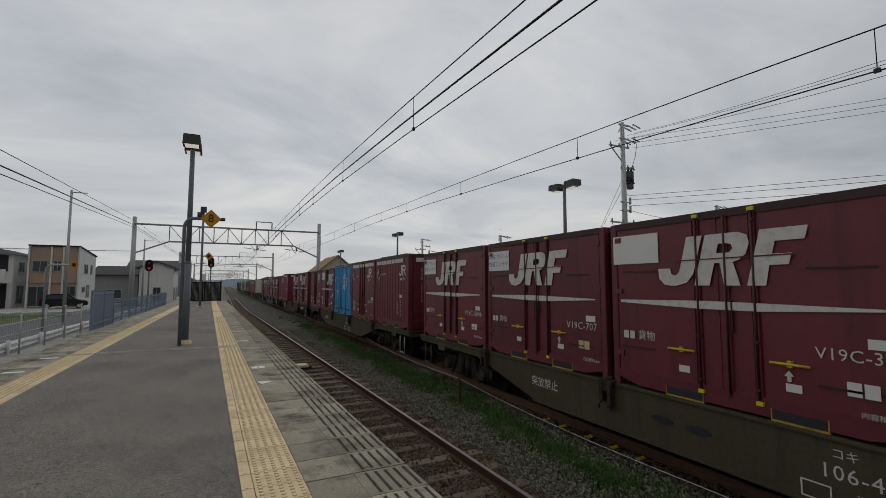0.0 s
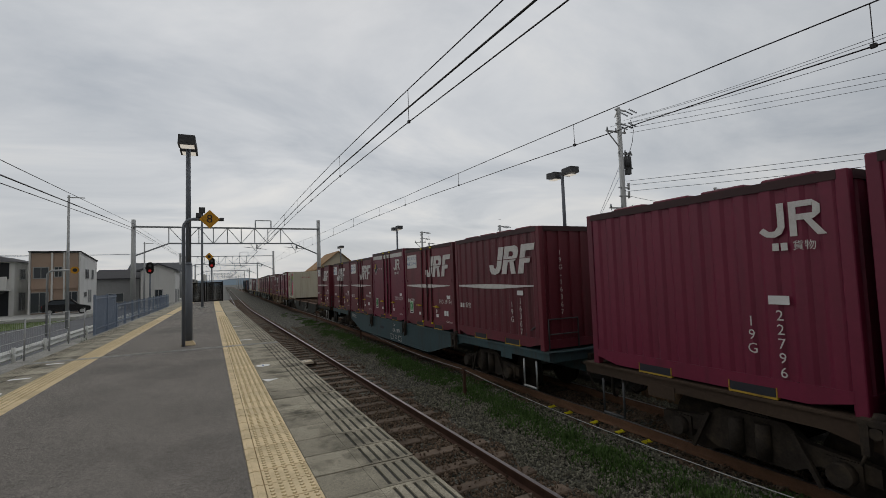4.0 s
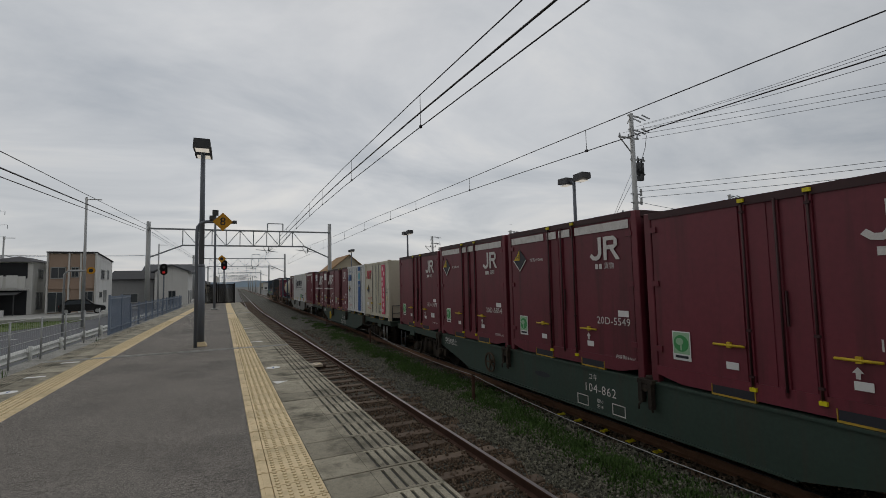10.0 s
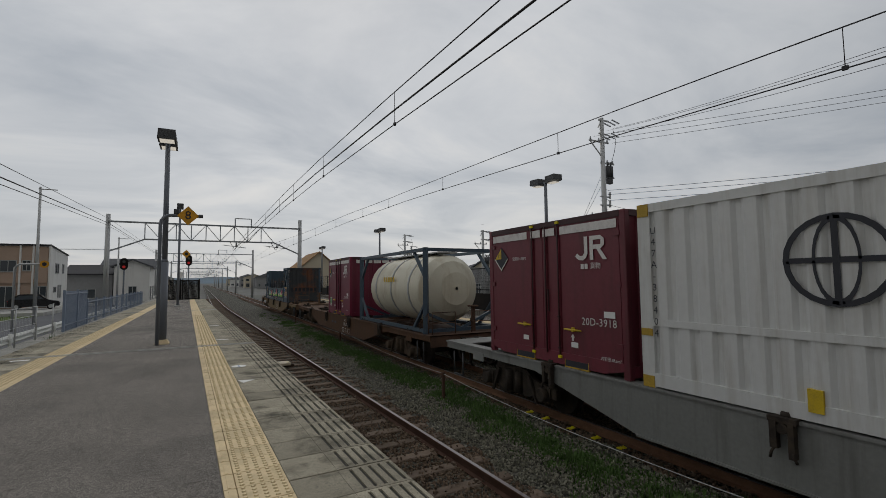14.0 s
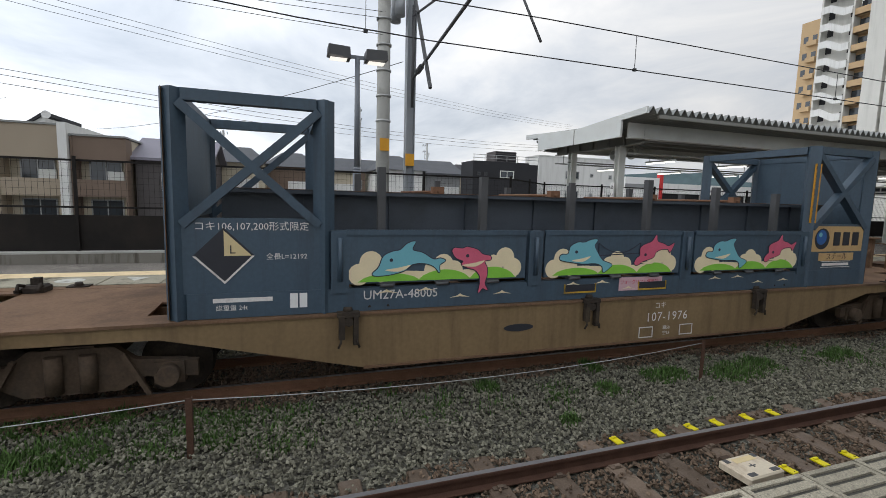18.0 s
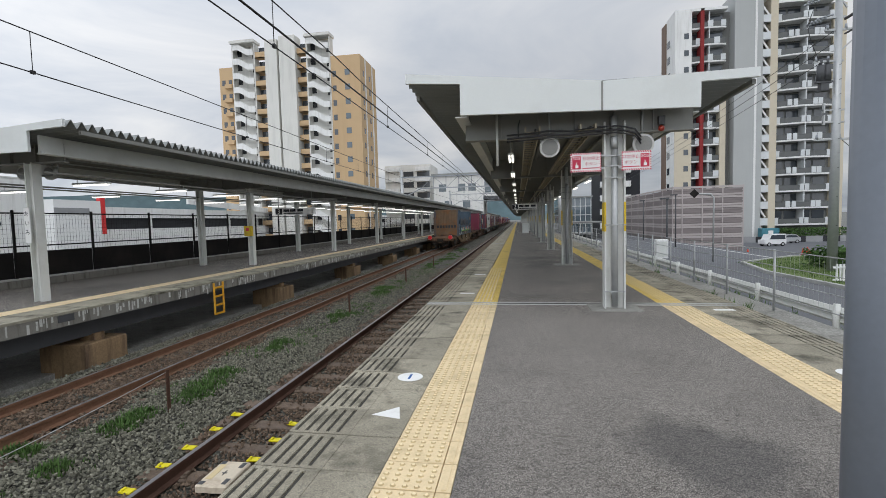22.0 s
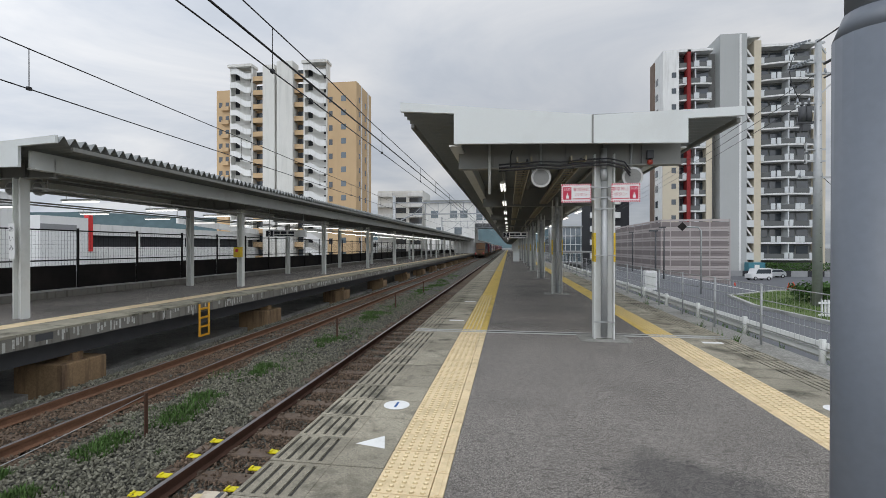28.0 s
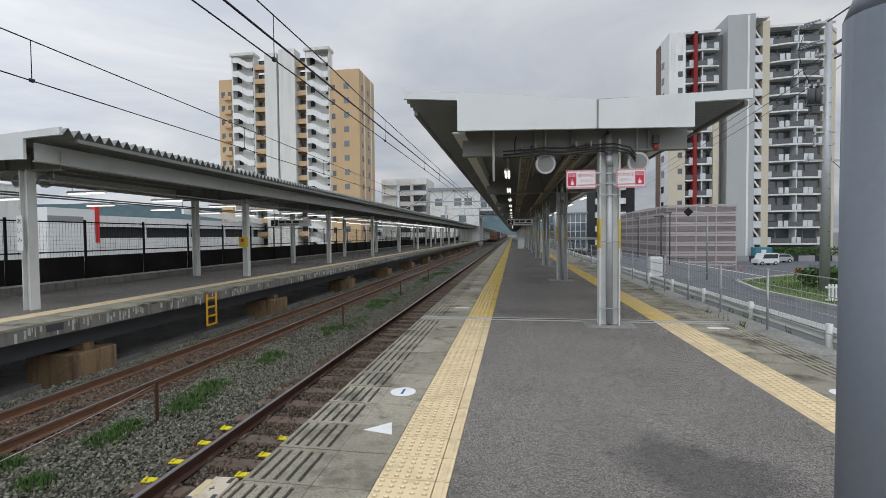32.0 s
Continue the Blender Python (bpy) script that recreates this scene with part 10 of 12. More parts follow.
def station_bridge():
    t = thing("station_building", "white overhead station building with large windows spanning the tracks", "building")
    y = -118.0
    bm = bm_new()
    box(bm, 8.6, 21.5, y - 14, y, -1.5, 13.6)
    part("wall", bm, wall_white, t)
    bm = bm_new()
    box(bm, -5.5, 8.6, y - 14, y + 0.5, 6.9, 7.7)
    part("bridge_floor", bm, dark_grey, t, "dark underside of the bridge")
    bm = bm_new()
    box(bm, -5.5, 8.6, y - 14, y, 7.7, 12.4)
    part("wall", bm, wall_white, t)
    bm = bm_new()
    box(bm, -6.2, 22, y - 14.5, y + 0.8, 13.4, 13.8)
    part("roof", bm, roof_metal, t)
    for i in range(7):
        bm = bm_new()
        box(bm, -4.8 + i * 1.9, -3.2 + i * 1.9, y, y + 0.06, 8.6, 11.6)
        part("window", bm, mirror_glass, t)
    for x, z in ((10.5, 9.2), (13.2, 9.2), (16.8, 4.9), (12.0, 4.9), (18.2, 9.2)):
        bm = bm_new()
        box(bm, x, x + 1.9, y, y + 0.06, z, z + 1.9)
        part("window", bm, mirror_glass, t)
    s = thing("stair_house", "glazed stair house with pale green frames", "building")
    bm = bm_new()
    box(bm, -12.5, -7.2, -92, -82, -1.0, 5.0)
    part("glazing", bm, mirror_glass, s)
    bm = bm_new()
    for k in range(7):
        xx = -12.5 + k * 0.88
        box(bm, xx - 0.05, xx + 0.05, -81.98, -81.9, -1, 5.1)
    for z in (-1.0, 0.5, 2.0, 3.5, 5.0):
        box(bm, -12.6, -7.1, -81.98, -81.88, z, z + 0.12)
        box(bm, -7.2, -7.1, -92, -81.9, z, z + 0.12)
    part("mullion", bm, rail_panel, s)
    bm = bm_new()
    box(bm, -12.8, -6.9, -92.3, -81.6, 5.1, 5.3)
    part("roof", bm, roof_metal, s)
    b = thing("shelter", "bicycle shelter with a low grey-green roof", "shelter")
    bm = bm_new()
    box(bm, -11.5, -6.2, -78, -56, 0.9, 1.05)
    part("roof", bm, wall_olive, b)
    for k in range(6):
        bm = bm_new()
        cyl(bm, (-8.8, -77.5 + k * 4.2, -1.0), (-8.8, -77.5 + k * 4.2, 0.9), 0.05, seg=8)
        part("post", bm, galvanised, b)


def south_east_buildings():
    Z = -1.5
    # dark block and white block behind the far fence
    t = thing("office_block", "dark grey flat-roofed block with a rooftop box", "building")
    bm = bm_new()
    box(bm, 34, 36.6, -19.0, -14.0, Z, 4.6)
    part("wall", bm, wall_dark, t)
    bm = bm_new()
    box(bm, 34.25, 36.6, -20.0, -19.0, Z, 4.5)
    part("side_wall", bm, wall_dark, t)
    bm = bm_new()
    box(bm, 34.6, 36.4, -18.1, -16.2, 4.6, 5.5)
    part("roof_box", bm, wall_greydark, t, "slatted rooftop plant box")
    for k in range(5):
        bm = bm_new()
        box(bm, 34.57, 34.6, -18.1, -16.2, 4.72 + k * 0.16, 4.8 + k * 0.16)
        part("slat", bm, wall_dark, t)
    for z in (4.85, 5.1):
        bm = bm_new()
        box(bm, 34.05, 34.09, -20.0, -14.0, z - 0.02, z + 0.02)
        part("roof_rail", bm, galvanised, t)
    for k in range(7):
        bm = bm_new()
        cyl(bm, (34.07, -19.9 + k * 0.97, 4.5), (34.07, -19.9 + k * 0.97, 5.1), 0.025, seg=5)
        part("rail_post", bm, galvanised, t)
    window_set(t, [(17.0, 3.35, 1.15, 0.5), (17.0, 1.4, 1.15, 0.45)], face_w(34), frame_white)
    window_set(t, [(15.1, 3.5, 0.18, 0.18), (14.5, 3.5, 0.18, 0.18), (15.1, 1.5, 0.18, 0.18), (18.7, 1.4, 0.3, 0.25)], face_w(34), dark_grey)
    t = thing("office_block", "plain white three-storey block with small windows", "building")
    bm = bm_new()
    box(bm, 38, 40.6, -31.4, -22.3, Z, 5.7)
    part("wall", bm, wall_white, t)
    bm = bm_new()
    box(bm, 37.95, 40.65, -31.45, -22.25, 5.7, 5.8)
    part("roof_edge", bm, frame_white, t)
    window_set(t, [(26.0, 3.75, 1.4, 0.65), (26.0, 1.9, 1.4, 0.65), (28.2, 4.0, 0.25, 0.25), (28.2, 2.1, 0.25, 0.25), (30.4, 3.9, 0.25, 0.3), (30.4, 2.0, 0.25, 0.3)], face_w(38))
    house(46, 52, -16.2, -11.2, Z, 4.4, wall_cream, roof_dark, "gable", rise=1.3, label="cream house with a dark tiled roof behind the yard", sides=("w",), seed=71, balcony=True)
    t = thing("store_building", "long white store with parking deck and red sign tower", "building")
    bm = bm_new()
    box(bm, 56, 96, -200, -54, Z, 1.6)
    part("lower_wall", bm, wall_white, t)
    # solid dark band: shade inside the open deck, put into its colour
    bm = bm_new()
    box(bm, 56.6, 96, -200, -54, 1.6, 3.2)
    part("deck_shade", bm, wall_dark, t, "dark band for the shade in the open parking deck")
    bm = bm_new()
    box(bm, 55.8, 96, -200, -53.8, 3.2, 4.7)
    part("upper_wall", bm, wall_white, t)
    for k in range(15):
        bm = bm_new()
        box(bm, 56.0, 56.3, -200 + k * 9.8, -199.75 + k * 9.8, 1.6, 3.2)
        part("deck_post", bm, wall_white, t)
    bm = bm_new()
    prism(bm, [(-150, 1.6), (-70, 5.6), (-70, 6.7), (-150, 2.7)], "x", 55.2, 55.6)
    part("ramp_parapet", bm, wall_white, t, "white sloping ramp parapet")
    bm = bm_new()
    box(bm, 55.3, 55.95, -54.1, -53.45, 1.0, 6.1)
    part("sign_tower", bm, red_panel, t, "red sign tower")
    bm = bm_new()
    box(bm, 55.0, 58.0, -53.1, -46.8, Z, 5.4)
    part("sign_wall", bm, sign_white, t)
    bm = bm_new()
    box(bm, 54.93, 55.0, -51.4, -46.8, 3.75, 4.4)
    part("sign_bar", bm, wall_grey, t, "grey lettering bar")
    for x, y, h, wl in ((60, -210, 15, wall_grey), (52, -190, 18, wall_shaft), (36, -225, 14, wall_white)):
        b = thing("apartment_block", "distant pale apartment block with stacked balconies", "building")
        bm = bm_new()
        box(bm, x - 14, x, y - 12, y, Z, h)
        part("wall", bm, wl, b)
        for k in range(int(h / 2.9)):
            bm = bm_new()
            box(bm, x - 13.6, x - 8, y, y + 1.0, Z + 2.9 * k + 2.5, Z + 2.9 * k + 3.7)
            part("balcony", bm, wall_white, b)
            bm = bm_new()
            box(bm, x - 7, x - 1, y, y + 0.08, Z + 2.9 * k + 1.0, Z + 2.9 * k + 2.4)
            part("window", bm, window_glass, b)
    b = thing("apartment_block", "grey and white apartment block behind the tan tower", "building")
    bm = bm_new()
    box(bm, 24.5, 38, -142, -130, Z, 18.0)
    part("wall", bm, wall_shaft, b)
    for k in range(6):
        for a, c, m in ((24.6, 28.8, wall_white), (33.5, 37.8, wall_white)):
            bm = bm_new()
            box(bm, a, c, -130, -129, Z + 3.0 * k + 2.7, Z + 3.0 * k + 3.8)
            part("balcony", bm, m, b)
        bm = bm_new()
        box(bm, 29.5, 32.5, -130, -129.9, Z + 3.0 * k + 1.0, Z + 3.0 * k + 2.6)
        box(bm, 24.8, 28.5, -130, -129.9, Z + 3.0 * k + 0.9, Z + 3.0 * k + 2.5)
        part("window", bm, window_glass, b)


def ridge(name, az0, az1, dist, h0, h1, material, label, seed):
    bm = bm_new()
    n = 90
    lo, hi = [], []
    for i in range(n + 1):
        f = i / n
        a = radians(az0 + (az1 - az0) * f)
        e = math.sin(math.pi * f) ** 0.6
        h = e * (h0 + (h1 - h0) * (0.5 + 0.5 * noise.noise(Vector((f * 6, seed, 0)))) + 10 * noise.noise(Vector((f * 30, seed, 2))))
        x, y = dist * math.sin(a), dist * math.cos(a)
        lo.append(bm.verts.new((x, y, -3))); hi.append(bm.verts.new((x * 1.05, y * 1.05, max(h, 0))))
    for i in range(n):
        bm.faces.new((lo[i], lo[i + 1], hi[i + 1], hi[i]))
    solid(name, bm, material, label, "hill", kind="structure")


build_road()
build_west_fence()
lamp_post(-0.8, 14.5, 5.85, 1, "tall grey platform lamp with paired box lanterns")
lamp_post(-1.105, -1.46, 5.85, 1, "tall grey platform lamp pole standing on the asphalt")
for x, y, h in ((11.7, -1.57, 5.25), (11.9, 13.68, 5.72), (11.7, 31.9, 5.62), (11.7, 50.1, 5.57)):
    lamp_post(x, y, h, 2, "double-headed grey platform lamp across the tracks", 90)
sign_post()
rail_signal(-1.11, 56.0, 5.15, True)
rail_signal(-6.4, 52.5, 4.6, True)
platform_end()
overhead()
mast_p()
utility_pole(20.85, 18.95, -1.2, 12.3)
utility_pole(-9.6, 39.5, -1.0, 9.2, False, label="slim grey street lamp pole beside the road")
utility_pole(-22.0, 62.0, -1.0, 8.4, False, label="slim grey street pole behind the houses")
utility_pole(-8.4, 64, -1.0, 8.0, False, label="slim grey pole beside the road")
utility_pole(-13.2, -21.7, -1.0, 11.5, True, label="concrete utility pole beside the car park road")
utility_pole(44.0, -6.5, -1.2, 11.0)
for x, y, h in ((26, 40, 8), (40, 26, 10), (24, 56, 9), (52, 6, 9), (60, -18, 10), (33, 74, 9), (-30, 84, 8), (-40, 74, 8)):
    utility_pole(x, y, -1.2, h, True, label="distant utility pole among the houses")
town_wires()
east_houses()
west_houses()
tower_left()
tower_right()
screen_building()
station_bridge()
south_east_buildings()
ridge("hill_range", 95, 200, 1900, 60, 190, hill_mat, "wooded blue-green hills beyond the town", 3)
ridge("hill_range", 40, 130, 2600, 40, 110, hill_hazy, "pale distant hills", 7)
ridge("hill_range", -60, 40, 3000, 15, 60, hill_hazy, "pale low hills far beyond the line", 9)

# ---- fittings under the canopies ----
tube_glow = mat("tube_glow", (1.0, 0.99, 0.96), 0.4, emit=1.6, bump=0)
tray_tan = mat("tray_tan", (0.36, 0.31, 0.22), 0.6, var=0.12, scale=4, stain=(0.2, 0.16, 0.1), stain_amt=0.4)
cable_black = mat("cable_black", (0.02, 0.02, 0.022), 0.6, var=0.1)
speaker_grey = mat("speaker_grey", (0.5, 0.5, 0.48), 0.5, var=0.06, scale=5)
speaker_mesh = mat("speaker_mesh", (0.24, 0.24, 0.23), 0.7, var=0.1, scale=60)
sos_red = mat("sos_red", (0.52, 0.02, 0.06), 0.45, var=0.04, bump=0)
beige_cover = mat("beige_cover", (0.62, 0.54, 0.42), 0.6, var=0.08, scale=5, stain=(0.3, 0.2, 0.12), stain_amt=0.5, stain_scale=6)
post_rust = mat("post_rust", (0.09, 0.05, 0.035), 0.85, var=0.3, scale=12)
hedge_leaf = mat("hedge_leaf", (0.055, 0.11, 0.03), 0.7, var=0.25, scale=3, island=0.5)
cone_red = mat("cone_red", (0.6, 0.06, 0.03), 0.6, var=0.08)


def tube_lamp(x, y, z, across, label, group):
    t = thing("fluorescent_lamp", label, "lamp", pose(x, y, z, 0, 0, 0 if across else 90), group=group)
    bm = bm_new()
    k = 0.5 if across else 0.62
    prism(bm, [(-0.07, 0.03), (0.07, 0.03), (0.04, 0.075), (-0.04, 0.075)], "x", -k, k)
    part("housing", bm, fascia_white, t, "white trough housing")
    for s in (-0.035, 0.035):
        bm = bm_new()
        cyl(bm, (-k + 0.03, s, 0.01), (k - 0.03, s, 0.01), 0.015, seg=8)
        part("tube", bm, tube_glow, t, "lit fluorescent tube")
    for s in (-0.4, 0.4):
        bm = bm_new()
        cyl(bm, (s, 0, 0.07), (s, 0, 0.16 if across else 3.6 - z), 0.008, seg=6)
        part("hanger_rod", bm, galvanised, t)
    return t


def round_speaker(x, y, z, r, label):
    t = thing("loudspeaker", label, "loudspeaker", pose(x, y, z), group="round loudspeakers")
    bm = bm_new()
    n = 24
    prof = [(0.0, -r * 1.0), (0.06, -r * 1.02), (0.14, -r * 0.8), (0.2, -r * 0.35)]
    rings = [[bm.verts.new((q * math.cos(2 * math.pi * i / n), -d + 0.1, q * math.sin(2 * math.pi * i / n))) for i in range(n)] for d, q in prof]
    for a, b in zip(rings, rings[1:]):
        for i in range(n):
            f = bm.faces.new((a[i], a[(i + 1) % n], b[(i + 1) % n], b[i])); f.smooth = True
    bm.faces.new(rings[-1]); bm.faces.new(rings[0][::-1])
    part("shell", bm, speaker_grey, t, "pale grey round shell")
    bm = bm_new()
    cyl(bm, (0, 0.1, 0), (0, 0.108, 0), r * 0.8, seg=20)
    part("grille", bm, speaker_mesh, t, "grey speaker grille")
    bm = bm_new()
    cyl(bm, (0, 0.0, r * 0.8), (0, 0.0, 3.55 - z), 0.02, seg=8)
    beam(bm, (-r * 0.9, 0, r * 0.75), (r * 0.9, 0, r * 0.75), 0.025)
    part("bracket", bm, galvanised, t)


def sos_sign(x0, x1, z0, z1, y, mirror):
    """A white board with a red striped rim, its red hand panel on the outer side."""
    w, h = x1 - x0, z1 - z0
    t = thing("emergency_sign", "white emergency stop sign with a red striped rim", "sign", pose((x0 + x1) / 2, y, z0), group="emergency signs")
    bm = bm_new()
    box(bm, -w / 2, w / 2, -0.008, 0.008, 0, h)
    b = part("board", bm, sign_white, t, "white board")
    bm = bm_new()
    k = 0
    for i in range(13):
        u = -w / 2 + w * i / 13
        for z in (0.0, h - 0.028):
            prism(bm, [(u, z), (u + w / 26, z), (u + w / 26 + 0.014, z + 0.028), (u + 0.014, z + 0.028)], "y", 0.008, 0.011)
    for i in range(8):
        z = h * i / 8
        for u in (-w / 2, w / 2 - 0.02):
            box(bm, u, u + 0.02, 0.008, 0.0105, z, z + h / 16)
    tagged(part("striped_rim", bm, sos_red, t, "red and white striped rim"), kind="stuff")
    # seen from the north, +x lies on the left
    s = 1 if not mirror else -1
    bm = bm_new()
    xa, xb = sorted((s * (w / 2 - 0.03), s * (w / 2 - 0.17)))
    box(bm, xa, xb, 0.008, 0.0115, 0.05, h - 0.05)
    part("red_panel", bm, sos_red, t, "red panel with a white hand")
    write("SOS", 0.07, sign_white, t, (xa + xb) / 2, 0.0125, h - 0.09, FACE_N)
    bm = bm_new()
    xc = (xa + xb) / 2
    box(bm, xc - 0.03, xc + 0.02, 0.0115, 0.0128, 0.07, 0.12); box(bm, xc - 0.008, xc + 0.006, 0.0115, 0.0128, 0.12, 0.16)
    part("hand_shape", bm, sign_white, t)
    xt = s * (-0.085)
    write("非常停止", 0.07, sos_red, t, xt, 0.0095, h - 0.10, FACE_N)
    write("ボタン", 0.07, sos_red, t, xt, 0.0095, h - 0.19, FACE_N)
    bm = bm_new()
    box(bm, xt - 0.14, xt + 0.14, 0.008, 0.0095, 0.055, 0.07)
    part("small_print", bm, sos_red, t)
    bm = bm_new()
    xs = -s * (w / 2)
    box(bm, min(xs, xs - s * 0.05), max(xs, xs - s * 0.05), -0.02, 0.012, 0.04, 0.07)
    box(bm, min(xs, xs - s * 0.05), max(xs, xs - s * 0.05), -0.02, 0.012, h - 0.07, h - 0.04)
    part("bracket", bm, galvanised, t)


def hanging_sign(x0, x1, y, z0, z1, number):
    t = thing("direction_sign", "white hanging direction sign with a track number", "sign")
    bm = bm_new()
    box(bm, x0, x1, y - 0.08, y + 0.08, z0, z1)
    part("sign_box", bm, sign_white, t, "white sign box")
    bm = bm_new()
    box(bm, x1 - 0.38, x1 - 0.02, y + 0.081, y + 0.084, z0 + 0.03, z1 - 0.03)
    part("number_field", bm, print_dark, t)
    write(number, (z1 - z0) * 0.95, sign_white, t, x1 - 0.2, y + 0.087, (z0 + z1) / 2, FACE_N)
    bm = bm_new()
    for a, b, c, d in ((0.45, 0.75, 0.45, 0.8), (0.8, 1.1, 0.45, 0.8), (1.2, 1.5, 0.45, 0.8), (0.45, 1.5, 0.15, 0.28)):
        box(bm, x1 - b, x1 - a, y + 0.081, y + 0.084, z0 + c * (z1 - z0), z0 + d * (z1 - z0))
    part("lettering_bar", bm, print_dark, t)
    for xx in (x0 + 0.15, x1 - 0.15):
        bm = bm_new()
        cyl(bm, (xx, y, z1), (xx, y, 3.55), 0.018, seg=8)
        part("hanger_rod", bm, galvanised, t)


def canopy_fittings():
    y = -10.6
    while y > -110:
        tube_lamp(0.06, y, 2.95, False, "white trough lamp with two lit tubes under the canopy", "platform lights")
        tube_lamp(-2.75, y, 2.95, False, "white trough lamp with two lit tubes under the canopy", "platform lights")
        y -= 3.9
    # rungs and rails of the cable trays
    bm = bm_new()
    box(bm, -0.12, 0.12, -0.02, 0.02, 3.09, 3.11)
    rung = mesh_of(bm, "rung", tray_tan)
    for xc, n in ((-0.34, 90), (-1.25, 60)):
        t = thing("cable_tray", "tan ladder-type cable tray hung under the canopy", "cable tray", group="cable trays")
        for x in (xc - 0.12, xc + 0.12):
            bm = bm_new()
            box(bm, x - 0.012, x + 0.012, -90, -8.0, 3.08, 3.16)
            part("side_rail", bm, tray_tan, t)
        for k in range(n):
            part("rung", rung, None, t, at=pose(xc, -8.2 - 0.3 * k, 0))
        for k in range(10):
            for x in (xc - 0.12, xc + 0.12):
                bm = bm_new()
                cyl(bm, (x, -8.3 - 7.75 * k, 3.1), (x, -8.3 - 7.75 * k, 3.5), 0.008, seg=5)
                part("hanger_rod", bm, galvanised, t)
        bm = bm_new()
        tube(bm, [(xc - 0.05 + 0.03 * math.sin(k), -8.1 - 2.0 * k, 3.12) for k in range(38)], 0.02, 6)
        part("laid_cable", bm, cable_black, t, "black cable laid in the tray")
    round_speaker(-0.63, -8.25, 2.82, 0.17, "round grey loudspeaker hung under the canopy front")
    round_speaker(-2.16, -8.25, 2.80, 0.17, "round grey loudspeaker hung under the canopy front")
    for x, y, z in ((11.3, -9.1, 2.95), (10.7, -9.2, 2.95)):
        round_speaker(x, y, z, 0.16, "round grey loudspeaker under the far canopy")
    sos_sign(-1.47, -0.97, 2.37, 2.69, -8.12, False)
    sos_sign(-2.27, -1.80, 2.37, 2.69, -8.12, True)
    r = thing("warning_lamp", "small red dome lamp with a cable under the canopy", "lamp", pose(-2.45, -8.2, 3.05))
    bm = bm_new()
    bmesh.ops.create_uvsphere(bm, u_segments=14, v_segments=8, radius=0.05)
    part("dome", bm, dome_red, r, "red dome")
    bm = bm_new()
    box(bm, -0.05, 0.05, -0.04, 0.04, 0.06, 0.2)
    part("mount", bm, dark_grey, r)
    c = thing("power_cable", "black cables bent across the canopy front beam", "cable")
    for dz, r0 in ((0, 0.018), (0.06, 0.014), (-0.05, 0.012)):
        bm = bm_new()
        tube(bm, [(0.1, -8.05, 2.98 + dz), (-0.35, -8.05, 3.0 + dz), (-0.6, -8.05, 3.02 + dz), (-0.95, -8.06, 3.0 + dz), (-1.3, -8.08, 3.04 + dz), (-1.75, -8.08, 3.05 + dz), (-2.0, -8.06, 2.98 + dz), (-2.1, -8.08, 2.85 + dz)], r0, 7)
        part("strand", bm, cable_black, c)
    bm = bm_new()
    tube(bm, [(-0.1, -8.05, 3.0), (-0.1, -8.05, 3.2), (-0.13, -8.1, 3.3)], 0.012, 6)
    part("strand", bm, cable_black, c)
    rod = thing("hanging_rod", "thin white tube hung from the canopy beam", "rod")
    bm = bm_new()
    cyl(bm, (0.27, -8.2, 2.55), (0.27, -8.2, 3.45), 0.022, seg=10)
    part("tube", bm, frame_white, rod)
    hanging_sign(-1.3, 0.3, -30.0, 2.2, 2.58, "2")
    hanging_sign(9.9, 12.0, -21.5, 2.1, 2.45, "3")
    # far canopy lights: two rows across the roof
    for i in range(22):
        yy = -9.7 - 2.62 * i
        tube_lamp(10.2, yy, 2.68, True, "white trough lamp with two lit tubes under the far canopy", "far platform lights")
        tube_lamp(12.9, yy - 0.4, 2.62, True, "white trough lamp with two lit tubes under the far canopy", "far platform lights")
    for x in (9.85, 10.55, 12.55, 13.25):
        q = thing("light_rail", "long grey conduit carrying the far canopy lights", "conduit")
        bm = bm_new()
        z = 2.68 if x < 12 else 2.62
        cyl(bm, (x, -66, z + 0.17), (x, -8.3, z + 0.17), 0.022, seg=8)
        part("pipe", bm, beam_grey, q)
        for k in range(8):
            bm = bm_new()
            cyl(bm, (x, -8.6 - 8.2 * k, z + 0.17), (x, -8.6 - 8.2 * k, 3.25), 0.012, seg=6)
            part("hanger_rod", bm, beam_grey, q)
    b = thing("switch_box", "yellow switch box on a canopy column", "box", pose(10.4, -16.55, 1.2))
    bm = bm_new()
    bev_box(bm, -0.15, 0.15, -0.05, 0.12, 0, 0.4, 0.015)
    part("body", bm, yellow_paint, b)
    bm = bm_new()
    box(bm, -0.06, 0.06, 0.12, 0.125, 0.2, 0.32)
    part("label_plate", bm, sign_red, b)
    s = thing("station_sign", "narrow white upright name plate on a canopy column", "sign", pose(10.4, -8.3, 1.35))
    bm = bm_new()
    box(bm, -0.07, 0.07, -0.02, 0.0, 0, 0.75)
    part("plate", bm, sign_white, s)
    for k, ch in enumerate("あいみ"):
        write(ch, 0.13, print_dark, s, 0, 0.002, 0.62 - 0.2 * k, FACE_N)
    # cabinet standing far along our platform
    q = thing("equipment_cabinet", "pale grey cabinet standing on the platform", "cabinet", pose(-0.9, -52.0, 0))
    bm = bm_new()
    bev_box(bm, -0.36, 0.36, -0.3, 0.3, 0, 1.1, 0.03)
    part("body", bm, frame_white, q)
    bm = bm_new()
    box(bm, -0.3, 0.3, 0.3, 0.32, 0.12, 1.0)
    part("door", bm, fascia_white, q)


